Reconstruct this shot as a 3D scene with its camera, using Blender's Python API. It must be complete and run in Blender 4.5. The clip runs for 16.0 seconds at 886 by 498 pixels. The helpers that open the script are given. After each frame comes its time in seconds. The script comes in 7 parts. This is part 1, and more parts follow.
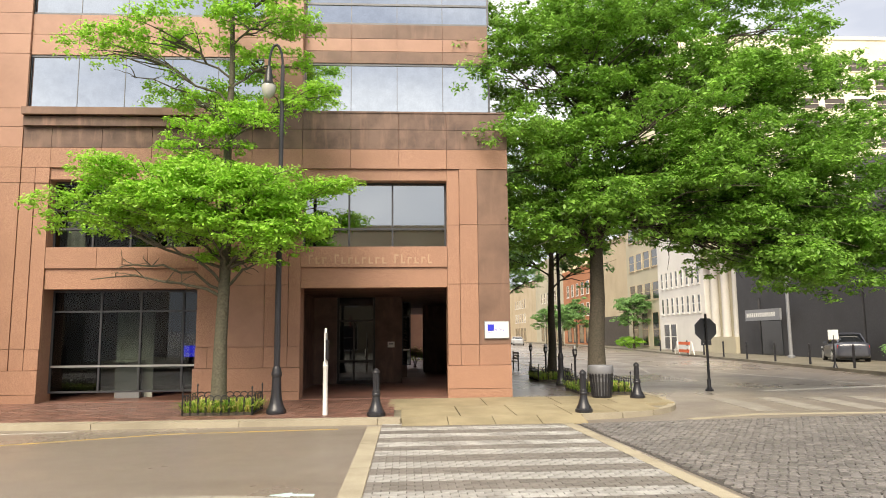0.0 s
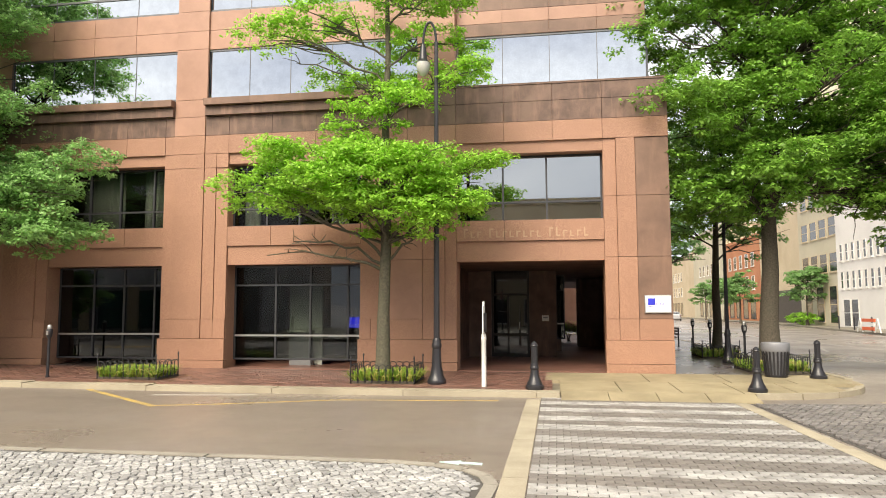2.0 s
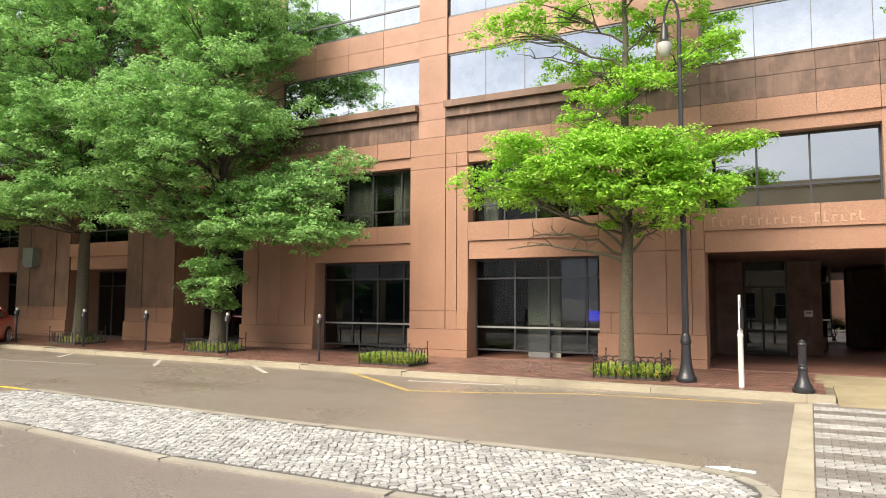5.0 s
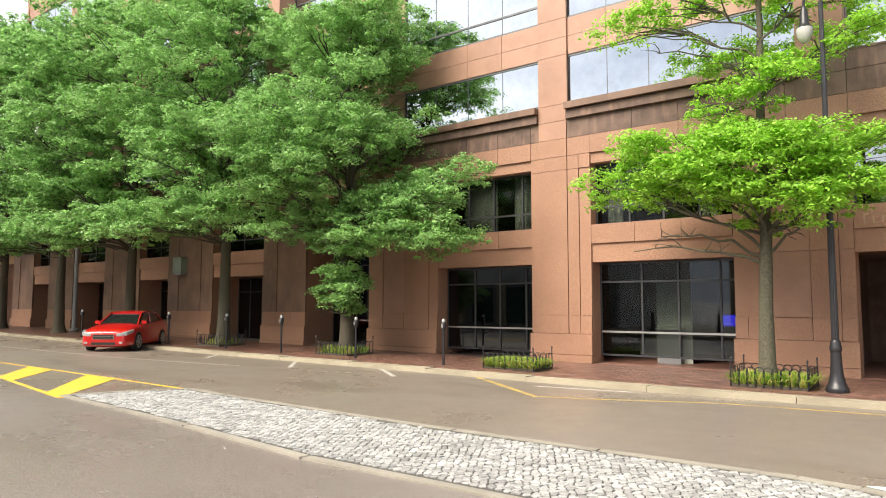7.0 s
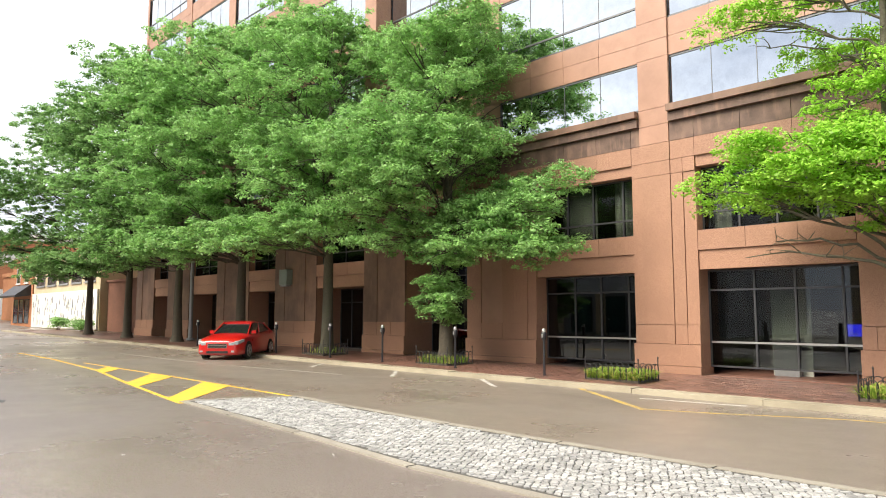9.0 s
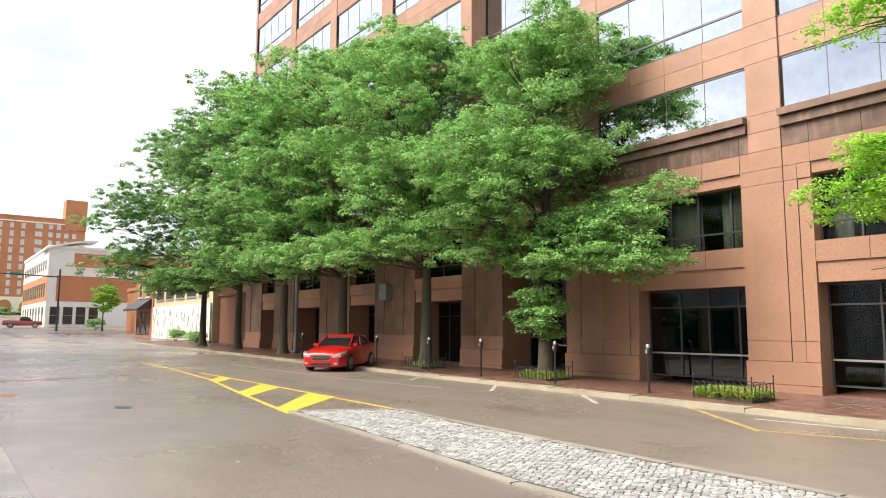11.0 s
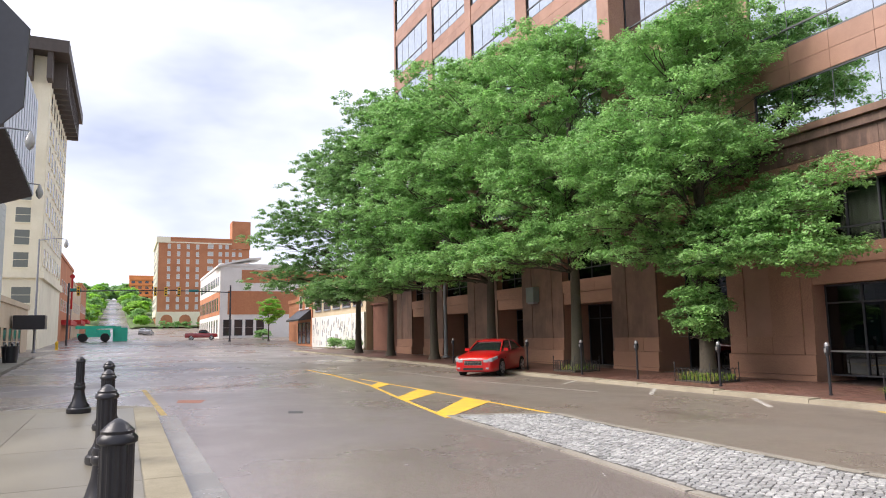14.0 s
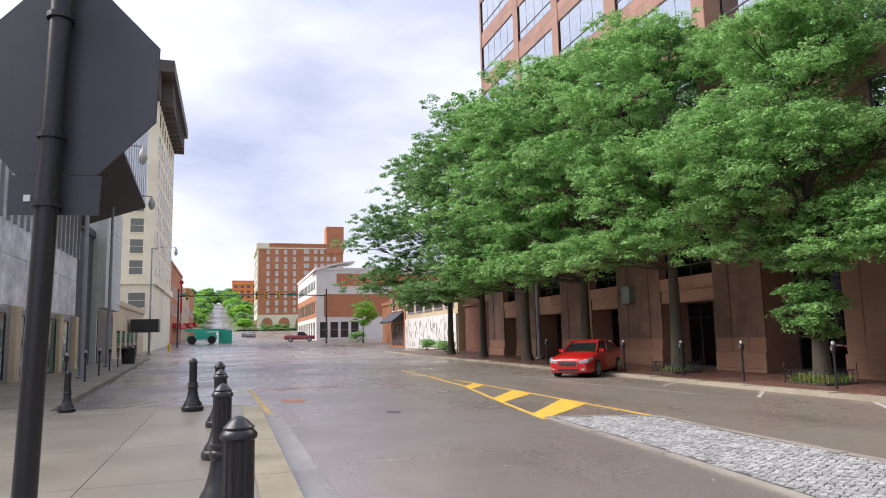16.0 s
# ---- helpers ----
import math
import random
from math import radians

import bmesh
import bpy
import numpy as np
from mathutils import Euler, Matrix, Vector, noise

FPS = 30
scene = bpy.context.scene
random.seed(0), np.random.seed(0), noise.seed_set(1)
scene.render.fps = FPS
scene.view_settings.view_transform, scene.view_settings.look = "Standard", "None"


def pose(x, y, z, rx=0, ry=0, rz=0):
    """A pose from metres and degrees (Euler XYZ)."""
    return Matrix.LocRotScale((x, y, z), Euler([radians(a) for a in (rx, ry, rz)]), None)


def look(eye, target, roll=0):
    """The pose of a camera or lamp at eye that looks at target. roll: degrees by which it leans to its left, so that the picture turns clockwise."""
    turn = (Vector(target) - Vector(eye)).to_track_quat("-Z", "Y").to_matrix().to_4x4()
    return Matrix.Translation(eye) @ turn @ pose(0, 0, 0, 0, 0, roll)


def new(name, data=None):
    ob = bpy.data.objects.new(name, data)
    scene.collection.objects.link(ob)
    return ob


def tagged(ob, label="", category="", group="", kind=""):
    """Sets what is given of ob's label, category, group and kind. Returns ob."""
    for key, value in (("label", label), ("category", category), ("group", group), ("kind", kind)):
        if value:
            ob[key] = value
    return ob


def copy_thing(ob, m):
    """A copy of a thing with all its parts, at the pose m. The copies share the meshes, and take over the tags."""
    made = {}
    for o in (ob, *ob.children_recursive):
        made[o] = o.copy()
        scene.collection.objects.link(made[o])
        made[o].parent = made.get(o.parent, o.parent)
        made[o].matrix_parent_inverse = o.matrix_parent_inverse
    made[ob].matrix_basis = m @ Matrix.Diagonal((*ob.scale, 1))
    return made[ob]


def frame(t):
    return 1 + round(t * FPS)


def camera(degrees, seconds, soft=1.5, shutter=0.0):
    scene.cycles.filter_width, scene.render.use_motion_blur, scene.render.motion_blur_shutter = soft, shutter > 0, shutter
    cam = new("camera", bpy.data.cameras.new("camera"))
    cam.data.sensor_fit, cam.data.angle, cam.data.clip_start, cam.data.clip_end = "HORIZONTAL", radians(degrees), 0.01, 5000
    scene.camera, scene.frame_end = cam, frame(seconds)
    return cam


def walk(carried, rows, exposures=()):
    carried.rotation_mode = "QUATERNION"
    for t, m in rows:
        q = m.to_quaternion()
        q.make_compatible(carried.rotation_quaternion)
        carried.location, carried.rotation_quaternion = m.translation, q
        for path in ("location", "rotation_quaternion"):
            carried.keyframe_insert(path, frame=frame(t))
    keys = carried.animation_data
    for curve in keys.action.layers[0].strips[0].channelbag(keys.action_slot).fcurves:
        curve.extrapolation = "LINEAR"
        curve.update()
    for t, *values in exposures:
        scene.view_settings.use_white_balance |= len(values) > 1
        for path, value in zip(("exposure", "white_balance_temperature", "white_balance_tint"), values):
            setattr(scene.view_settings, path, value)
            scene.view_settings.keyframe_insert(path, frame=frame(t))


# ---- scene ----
# camera and its walk: seconds, x, y, z, pitch, roll, yaw
cam = camera(65.45, 16.0, soft=1.0)
PATH = [
    (0.0, -2.928, -18.639, 1.649, 7.144, 0.567, -3.332),
    (0.5, -2.979, -18.640, 1.647, 6.168, 0.199, -0.634),
    (1.0, -3.028, -18.629, 1.646, 5.629, 0.324, 2.297),
    (1.5, -3.077, -18.596, 1.643, 5.343, 0.315, 5.548),
    (2.0, -3.116, -18.585, 1.638, 5.072, 0.142, 8.915),
    (2.5, -3.171, -18.582, 1.633, 5.001, -0.018, 12.328),
    (3.0, -3.216, -18.582, 1.630, 4.955, -0.229, 15.812),
    (3.5, -3.259, -18.582, 1.629, 4.694, -0.208, 19.254),
    (4.0, -3.295, -18.589, 1.632, 4.535, 0.250, 22.404),
    (4.5, -3.365, -18.603, 1.639, 4.468, 0.022, 25.061),
    (7.0, -3.512, -18.678, 1.673, 4.701, -0.103, 37.465),
    (7.5, -3.525, -18.677, 1.675, 4.852, 0.060, 39.670),
    (8.0, -3.550, -18.700, 1.677, 5.035, 0.095, 41.717),
    (8.5, -3.588, -18.697, 1.676, 5.176, 0.113, 43.609),
    (9.0, -3.608, -18.703, 1.675, 5.498, 0.063, 45.405),
    (11.5, -3.668, -18.791, 1.680, 6.821, -0.097, 55.522),
    (12.0, -3.656, -18.828, 1.683, 7.001, 0.261, 57.673),
    (12.5, -3.683, -18.851, 1.685, 7.181, 0.604, 59.437),
    (13.0, -3.701, -18.870, 1.685, 7.212, 0.839, 61.407),
    (13.5, -3.734, -18.888, 1.684, 7.163, 1.159, 63.361),
    (14.0, -3.757, -18.899, 1.684, 7.053, 1.115, 65.307),
    (14.5, -3.762, -18.925, 1.678, 7.016, 1.090, 67.034),
    (15.0, -3.775, -18.948, 1.677, 7.104, 1.213, 69.182),
    (15.5, -3.778, -18.965, 1.678, 7.191, 1.381, 70.999),
    (16.0, -3.787, -18.977, 1.678, 7.311, 1.379, 72.812),
]
EXPOSURES = [(0.0, 0.93, 7600, 10), (4.0, 1.15, 7400, 10), (9.0, 1.2, 7200, 9), (12.5, 1.02, 6900, 13), (14.5, 0.78, 6500, 16), (16.0, 0.64, 6400, 17)]
walk(cam, [(t, pose(x, y, z, 90 + p, r, w)) for t, x, y, z, p, r, w in PATH], EXPOSURES)

# ---- world and sun ----
world = bpy.data.worlds.new("overcast_sky")
scene.world = world
world.use_nodes = True


def build_sky():
    nt = world.node_tree
    nd, ln = nt.nodes, nt.links
    nd.clear()
    out = nd.new("ShaderNodeOutputWorld")
    bg = nd.new("ShaderNodeBackground")
    sky = nd.new("ShaderNodeTexSky")
    sky.sky_type, sky.sun_disc = "NISHITA", False
    sky.sun_elevation, sky.sun_rotation = radians(47), radians(197)
    dim = nd.new("ShaderNodeMix")
    dim.data_type, dim.blend_type = "RGBA", "MULTIPLY"
    dim.inputs[0].default_value = 1.0
    ln.new(sky.outputs[0], dim.inputs[6])
    dim.inputs[7].default_value = (0.1, 0.1, 0.1, 1)
    co = nd.new("ShaderNodeTexCoord")
    mp = nd.new("ShaderNodeMapping")
    mp.inputs["Scale"].default_value = (1.0, 1.0, 2.6)
    ln.new(co.outputs["Generated"], mp.inputs[0])
    n1 = nd.new("ShaderNodeTexNoise")
    n1.inputs["Scale"].default_value, n1.inputs["Detail"].default_value, n1.inputs["Roughness"].default_value = 2.2, 5, 0.5
    ln.new(mp.outputs[0], n1.inputs["Vector"])
    ramp = nd.new("ShaderNodeValToRGB")
    ramp.color_ramp.elements[0].position, ramp.color_ramp.elements[0].color = 0.34, CLOUD_DARK
    ramp.color_ramp.elements[1].position, ramp.color_ramp.elements[1].color = 0.66, CLOUD_LIGHT
    ln.new(n1.outputs[0], ramp.inputs[0])
    mix = nd.new("ShaderNodeMix")
    mix.data_type = "RGBA"
    mix.inputs[0].default_value = 0.9
    ln.new(dim.outputs[2], mix.inputs[6])
    ln.new(ramp.outputs[0], mix.inputs[7])
    ln.new(mix.outputs[2], bg.inputs[0])
    bg.inputs[1].default_value = SKY_STRENGTH
    ln.new(bg.outputs[0], out.inputs[0])


CLOUD_DARK, CLOUD_LIGHT, SKY_STRENGTH = (0.36, 0.41, 0.53, 1), (0.78, 0.82, 0.90, 1), 1.0
build_sky()
sun = new("sun", bpy.data.lights.new("sun", "SUN"))
sun.data.energy, sun.data.angle, sun.data.color = 3.2, radians(40), (1.0, 0.95, 0.87)
sun.matrix_world = look((-24, -60, 66), (-6, 0, 0))


# ---- materials ----
def material(name, colors, rough=0.6, scale=6.0, fine=60.0, bump=0.1, metal=0.0, spec=0.5, vary=0.0, kind="noise", big=0.35, dist=0.01):
    """Three colours over a fine and a large pattern, with relief; vary: difference from piece to piece."""
    m = bpy.data.materials.new(name)
    m.use_nodes = True
    nt = m.node_tree
    nd, ln = nt.nodes, nt.links
    b = nd["Principled BSDF"]
    b.inputs["Roughness"].default_value, b.inputs["Metallic"].default_value, b.inputs["Specular IOR Level"].default_value = rough, metal, spec
    co = nd.new("ShaderNodeTexCoord")
    if kind == "speckle":
        f = nd.new("ShaderNodeTexVoronoi")
        f.inputs["Scale"].default_value = fine
        fo = f.outputs["Color"]
    else:
        f = nd.new("ShaderNodeTexNoise")
        f.inputs["Scale"].default_value, f.inputs["Detail"].default_value = fine, 3
        fo = f.outputs[0]
    g = nd.new("ShaderNodeTexNoise")
    g.inputs["Scale"].default_value, g.inputs["Detail"].default_value, g.inputs["Roughness"].default_value = scale, 6, 0.62
    for n in (f, g):
        ln.new(co.outputs["Object"], n.inputs["Vector"])
    r1 = nd.new("ShaderNodeValToRGB")
    r1.color_ramp.elements[0].position, r1.color_ramp.elements[1].position = 0.3, 0.72
    r1.color_ramp.elements[0].color, r1.color_ramp.elements[1].color = (*colors[0], 1), (*colors[1], 1)
    ln.new(fo, r1.inputs[0])
    mx = nd.new("ShaderNodeMix")
    mx.data_type = "RGBA"
    r2 = nd.new("ShaderNodeMapRange")
    r2.inputs[1].default_value, r2.inputs[2].default_value, r2.inputs[4].default_value = 0.4, 0.7, big * 2
    ln.new(g.outputs[0], r2.inputs[0])
    ln.new(r2.outputs[0], mx.inputs[0])
    ln.new(r1.outputs[0], mx.inputs[6])
    mx.inputs[7].default_value = (*colors[2], 1)
    last = mx.outputs[2]
    if vary:
        info = nd.new("ShaderNodeObjectInfo")
        isl = nd.new("ShaderNodeNewGeometry")
        add = nd.new("ShaderNodeMath")
        add.operation = "ADD"
        ln.new(info.outputs["Random"], add.inputs[0])
        ln.new(isl.outputs["Random Per Island"], add.inputs[1])
        fr = nd.new("ShaderNodeMath")
        fr.operation = "FRACT"
        ln.new(add.outputs[0], fr.inputs[0])
        mr = nd.new("ShaderNodeMapRange")
        mr.inputs[3].default_value, mr.inputs[4].default_value = 1 - vary, 1 + vary
        ln.new(fr.outputs[0], mr.inputs[0])
        hsv = nd.new("ShaderNodeHueSaturation")
        ln.new(mr.outputs[0], hsv.inputs["Value"])
        ln.new(last, hsv.inputs["Color"])
        last = hsv.outputs[0]
    ln.new(last, b.inputs["Base Color"])
    if bump:
        bp = nd.new("ShaderNodeBump")
        bp.inputs["Strength"].default_value, bp.inputs["Distance"].default_value = bump, dist
        ln.new(fo, bp.inputs["Height"])
        ln.new(bp.outputs[0], b.inputs["Normal"])
    rr = nd.new("ShaderNodeMapRange")
    rr.inputs[3].default_value, rr.inputs[4].default_value = max(rough - 0.1, 0.02), min(rough + 0.12, 1)
    ln.new(g.outputs[0], rr.inputs[0])
    ln.new(rr.outputs[0], b.inputs["Roughness"])
    return m


def plain(name, color, rough=0.5, metal=0.0, spec=0.5, emit=0.0):
    m = material(name, (color, tuple(c * 0.9 for c in color), tuple(c * 0.8 for c in color)), rough, 3, 40, 0.03, metal, spec)
    if emit:
        b = m.node_tree.nodes["Principled BSDF"]
        b.inputs["Emission Color"].default_value, b.inputs["Emission Strength"].default_value = (*color, 1), emit
    return m


def see_through(name, tint, gloss=(0.8, 0.85, 0.9), base=0.12):
    """A pane: sees through by tint, mirrors more at a slant."""
    m = bpy.data.materials.new(name)
    m.use_nodes = True
    nt = m.node_tree
    nd, ln = nt.nodes, nt.links
    nd.clear()
    out = nd.new("ShaderNodeOutputMaterial")
    tr = nd.new("ShaderNodeBsdfTransparent")
    tr.inputs[0].default_value = (*tint, 1)
    gl = nd.new("ShaderNodeBsdfGlossy")
    gl.inputs[0].default_value, gl.inputs["Roughness"].default_value = (*gloss, 1), 0.015
    fr = nd.new("ShaderNodeFresnel")
    fr.inputs[0].default_value = 1.5
    mr = nd.new("ShaderNodeMapRange")
    mr.inputs[1].default_value, mr.inputs[2].default_value, mr.inputs[3].default_value, mr.inputs[4].default_value = 0.04, 1.0, base, 1.0
    ln.new(fr.outputs[0], mr.inputs[0])
    mix = nd.new("ShaderNodeMixShader")
    ln.new(mr.outputs[0], mix.inputs[0])
    ln.new(tr.outputs[0], mix.inputs[1])
    ln.new(gl.outputs[0], mix.inputs[2])
    ln.new(mix.outputs[0], out.inputs[0])
    return m


def polished(name, color, rough, metal=0.0, spec=0.5):
    """Glass or metal with an even polish."""
    m = plain(name, color, rough, metal, spec)
    b = m.node_tree.nodes["Principled BSDF"]
    for key in ("Roughness", "Normal"):
        m.node_tree.links.remove(b.inputs[key].links[0])
    b.inputs["Roughness"].default_value = rough
    return m


GRANITE = material("speckled_pink_granite", ((0.245, 0.125, 0.083), (0.42, 0.232, 0.152), (0.28, 0.148, 0.098)), 0.55, 0.9, 74, 0.08, kind="speckle", big=0.3, vary=0.05)
PANEL = material("honed_pink_granite", ((0.34, 0.186, 0.130), (0.385, 0.217, 0.154), (0.275, 0.148, 0.103)), 0.45, 1.2, 90, 0.02, big=0.4, vary=0.07)
# Aged stone at corner and ledges; also painted tree shade on west piers.
AGED_SHADE = material("aged_brown_and_shade_granite", ((0.18, 0.104, 0.073), (0.225, 0.13, 0.09), (0.12, 0.07, 0.05)), 0.5, 0.9, 90, 0.02, big=0.5, vary=0.05)
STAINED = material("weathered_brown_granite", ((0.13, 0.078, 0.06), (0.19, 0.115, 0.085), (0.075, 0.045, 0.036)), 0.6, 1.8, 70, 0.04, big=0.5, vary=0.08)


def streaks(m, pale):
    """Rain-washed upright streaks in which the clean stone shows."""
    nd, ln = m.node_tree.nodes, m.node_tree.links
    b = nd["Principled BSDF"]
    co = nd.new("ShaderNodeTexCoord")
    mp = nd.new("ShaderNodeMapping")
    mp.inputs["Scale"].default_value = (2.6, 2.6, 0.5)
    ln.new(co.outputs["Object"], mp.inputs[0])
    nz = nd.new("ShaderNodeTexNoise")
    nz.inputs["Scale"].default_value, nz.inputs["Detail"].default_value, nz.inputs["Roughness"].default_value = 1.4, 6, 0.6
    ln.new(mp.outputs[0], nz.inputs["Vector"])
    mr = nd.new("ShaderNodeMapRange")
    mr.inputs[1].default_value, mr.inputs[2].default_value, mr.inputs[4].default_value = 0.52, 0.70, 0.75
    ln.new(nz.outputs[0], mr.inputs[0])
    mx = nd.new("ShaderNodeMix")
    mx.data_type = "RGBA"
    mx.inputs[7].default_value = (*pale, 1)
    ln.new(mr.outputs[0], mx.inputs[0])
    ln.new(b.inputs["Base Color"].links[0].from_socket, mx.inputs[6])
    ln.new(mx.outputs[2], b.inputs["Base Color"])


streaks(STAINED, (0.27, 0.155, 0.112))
streaks(AGED_SHADE, (0.24, 0.14, 0.098))
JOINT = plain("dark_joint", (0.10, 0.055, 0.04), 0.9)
MIRROR = polished("reflective_glass", (0.62, 0.665, 0.71), 0.006, 1.0)
SMOKED = see_through("smoked_glass", (0.12, 0.135, 0.14), base=0.06)
CLEARER = see_through("lightly_tinted_glass", (0.42, 0.45, 0.43), base=0.05)
TINTED = see_through("sky_tinted_glass", (0.14, 0.16, 0.17), base=0.42)
DARKMETAL = plain("dark_bronze_frame", (0.03, 0.028, 0.028), 0.4, 0.5)
BLACKPAINT = plain("black_cast_iron_paint", (0.022, 0.022, 0.027), 0.35)
ASPHALT = material("damp_tan_asphalt", ((0.135, 0.113, 0.095), (0.32, 0.272, 0.228), (0.135, 0.114, 0.098)), 0.48, 0.16, 48, 0.5, big=0.42, spec=0.8)
CONCRETE = material("pale_concrete", ((0.185, 0.165, 0.122), (0.255, 0.232, 0.175), (0.115, 0.10, 0.072)), 0.6, 0.8, 60, 0.12, vary=0.07, big=0.45)
KERB = material("kerb_concrete", ((0.32, 0.28, 0.205), (0.41, 0.365, 0.28), (0.20, 0.172, 0.125)), 0.75, 0.9, 50, 0.1, vary=0.05)
WETKERB = material("wet_gutter_concrete", ((0.20, 0.185, 0.155), (0.28, 0.26, 0.22), (0.12, 0.11, 0.095)), 0.25, 0.5, 50, 0.08, spec=0.8, big=0.5)
WETBRICK = material("wet_dark_brick_paving", ((0.075, 0.06, 0.055), (0.12, 0.095, 0.085), (0.05, 0.042, 0.04)), 0.28, 0.6, 14, 0.15, spec=0.7)
BRICKPAVE = material("red_paving_brick", ((0.135, 0.067, 0.05), (0.205, 0.10, 0.075), (0.085, 0.05, 0.042)), 0.42, 0.6, 50, 0.1, vary=0.36)
COBBLE = material("grey_white_cobble", ((0.27, 0.27, 0.268), (0.43, 0.428, 0.42), (0.20, 0.2, 0.198)), 0.55, 2.0, 30, 0.3, vary=0.30)
COBBLEDARK = material("wet_grey_cobble", ((0.125, 0.115, 0.112), (0.21, 0.195, 0.188), (0.095, 0.088, 0.085)), 0.45, 2.0, 40, 0.2, vary=0.25)
YELLOW = material("yellow_road_paint", ((0.74, 0.43, 0.025), (0.80, 0.50, 0.05), (0.45, 0.30, 0.08)), 0.6, 2, 50, 0.1)
WORNYELLOW = material("worn_yellow_road_paint", ((0.38, 0.27, 0.09), (0.52, 0.36, 0.09), (0.24, 0.19, 0.11)), 0.6, 2, 60, 0.1, big=0.5)
RAMP = material("yellowish_tan_concrete", ((0.27, 0.225, 0.14), (0.35, 0.295, 0.19), (0.17, 0.14, 0.085)), 0.7, 0.8, 50, 0.1, vary=0.08, big=0.4)
FADED = material("faded_white_road_paint", ((0.24, 0.22, 0.19), (0.34, 0.31, 0.28), (0.19, 0.17, 0.145)), 0.6, 2, 60, 0.1)
WHITEPAINT = material("worn_white_road_paint", ((0.42, 0.40, 0.37), (0.54, 0.52, 0.48), (0.27, 0.245, 0.215)), 0.6, 2, 60, 0.1)
PALEBARK = material("pale_grey_green_bark", ((0.055, 0.049, 0.034), (0.125, 0.113, 0.08), (0.085, 0.085, 0.058)), 0.9, 3, 20, 0.6, dist=0.02)
BARK = material("grey_brown_bark", ((0.045, 0.036, 0.027), (0.115, 0.095, 0.07), (0.075, 0.07, 0.05)), 0.9, 3, 26, 0.7, dist=0.02)


def leaf_material(name, lo, hi):
    m = material(name, (lo, hi, tuple((a + b) * 0.5 for a, b in zip(lo, hi))), 0.5, 0.7, 2.2, 0, vary=0.3)
    b = m.node_tree.nodes["Principled BSDF"]
    out = m.node_tree.nodes["Material Output"]
    tl = m.node_tree.nodes.new("ShaderNodeBsdfTranslucent")
    mx = m.node_tree.nodes.new("ShaderNodeMixShader")
    mx.inputs[0].default_value = 0.45
    src = b.inputs["Base Color"].links[0].from_socket
    m.node_tree.links.new(src, tl.inputs[0])
    m.node_tree.links.new(b.outputs[0], mx.inputs[1])
    m.node_tree.links.new(tl.outputs[0], mx.inputs[2])
    m.node_tree.links.new(mx.outputs[0], out.inputs[0])
    return m


nt_ = ASPHALT.node_tree
for n_ in nt_.nodes:
    if n_.type == "MAP_RANGE" and n_.outputs[0].links and n_.outputs[0].links[0].to_socket.name == "Roughness":
        n_.inputs[1].default_value, n_.inputs[2].default_value, n_.inputs[3].default_value, n_.inputs[4].default_value = 0.36, 0.62, 0.19, 0.52


def two_lanes(m):
    """The lanes south of the cobbled island are an older, greyer and wetter asphalt, with tar-dark stains."""
    nd, ln = m.node_tree.nodes, m.node_tree.links
    b = nd["Principled BSDF"]
    co = nd.new("ShaderNodeTexCoord")
    sep = nd.new("ShaderNodeSeparateXYZ")
    ln.new(co.outputs["Object"], sep.inputs[0])
    slant = nd.new("ShaderNodeMath")
    slant.operation = "MULTIPLY_ADD"
    slant.inputs[1].default_value = -0.03
    ln.new(sep.outputs[0], slant.inputs[0])
    ln.new(sep.outputs[1], slant.inputs[2])
    lane = nd.new("ShaderNodeMapRange")
    lane.inputs[1].default_value, lane.inputs[2].default_value, lane.inputs[3].default_value, lane.inputs[4].default_value = -11.6, -10.6, 1.0, 0.0
    ln.new(slant.outputs[0], lane.inputs[0])
    src = b.inputs["Base Color"].links[0].from_socket
    grey = nd.new("ShaderNodeMix")
    grey.data_type, grey.blend_type = "RGBA", "MULTIPLY"
    grey.inputs[7].default_value = (1.0, 1.0, 1.12, 1)
    ln.new(lane.outputs[0], grey.inputs[0])
    ln.new(src, grey.inputs[6])
    stretch = nd.new("ShaderNodeMapping")
    stretch.inputs["Scale"].default_value = (0.16, 0.55, 1)
    ln.new(co.outputs["Object"], stretch.inputs[0])
    st = nd.new("ShaderNodeTexNoise")
    st.inputs["Scale"].default_value, st.inputs["Detail"].default_value = 1.3, 5
    ln.new(stretch.outputs[0], st.inputs["Vector"])
    smr = nd.new("ShaderNodeMapRange")
    smr.inputs[1].default_value, smr.inputs[2].default_value, smr.inputs[4].default_value = 0.56, 0.72, 0.55
    ln.new(st.outputs[0], smr.inputs[0])
    dark = nd.new("ShaderNodeMix")
    dark.data_type, dark.blend_type = "RGBA", "MULTIPLY"
    dark.inputs[7].default_value = (0.62, 0.60, 0.60, 1)
    ln.new(smr.outputs[0], dark.inputs[0])
    ln.new(grey.outputs[2], dark.inputs[6])
    ln.new(dark.outputs[2], b.inputs["Base Color"])
    rough = b.inputs["Roughness"].links[0].from_socket
    wet = nd.new("ShaderNodeMath")
    wet.operation = "MULTIPLY_ADD"
    wet.inputs[1].default_value = -0.08
    ln.new(lane.outputs[0], wet.inputs[0])
    ln.new(rough, wet.inputs[2])
    ln.new(wet.outputs[0], b.inputs["Roughness"])


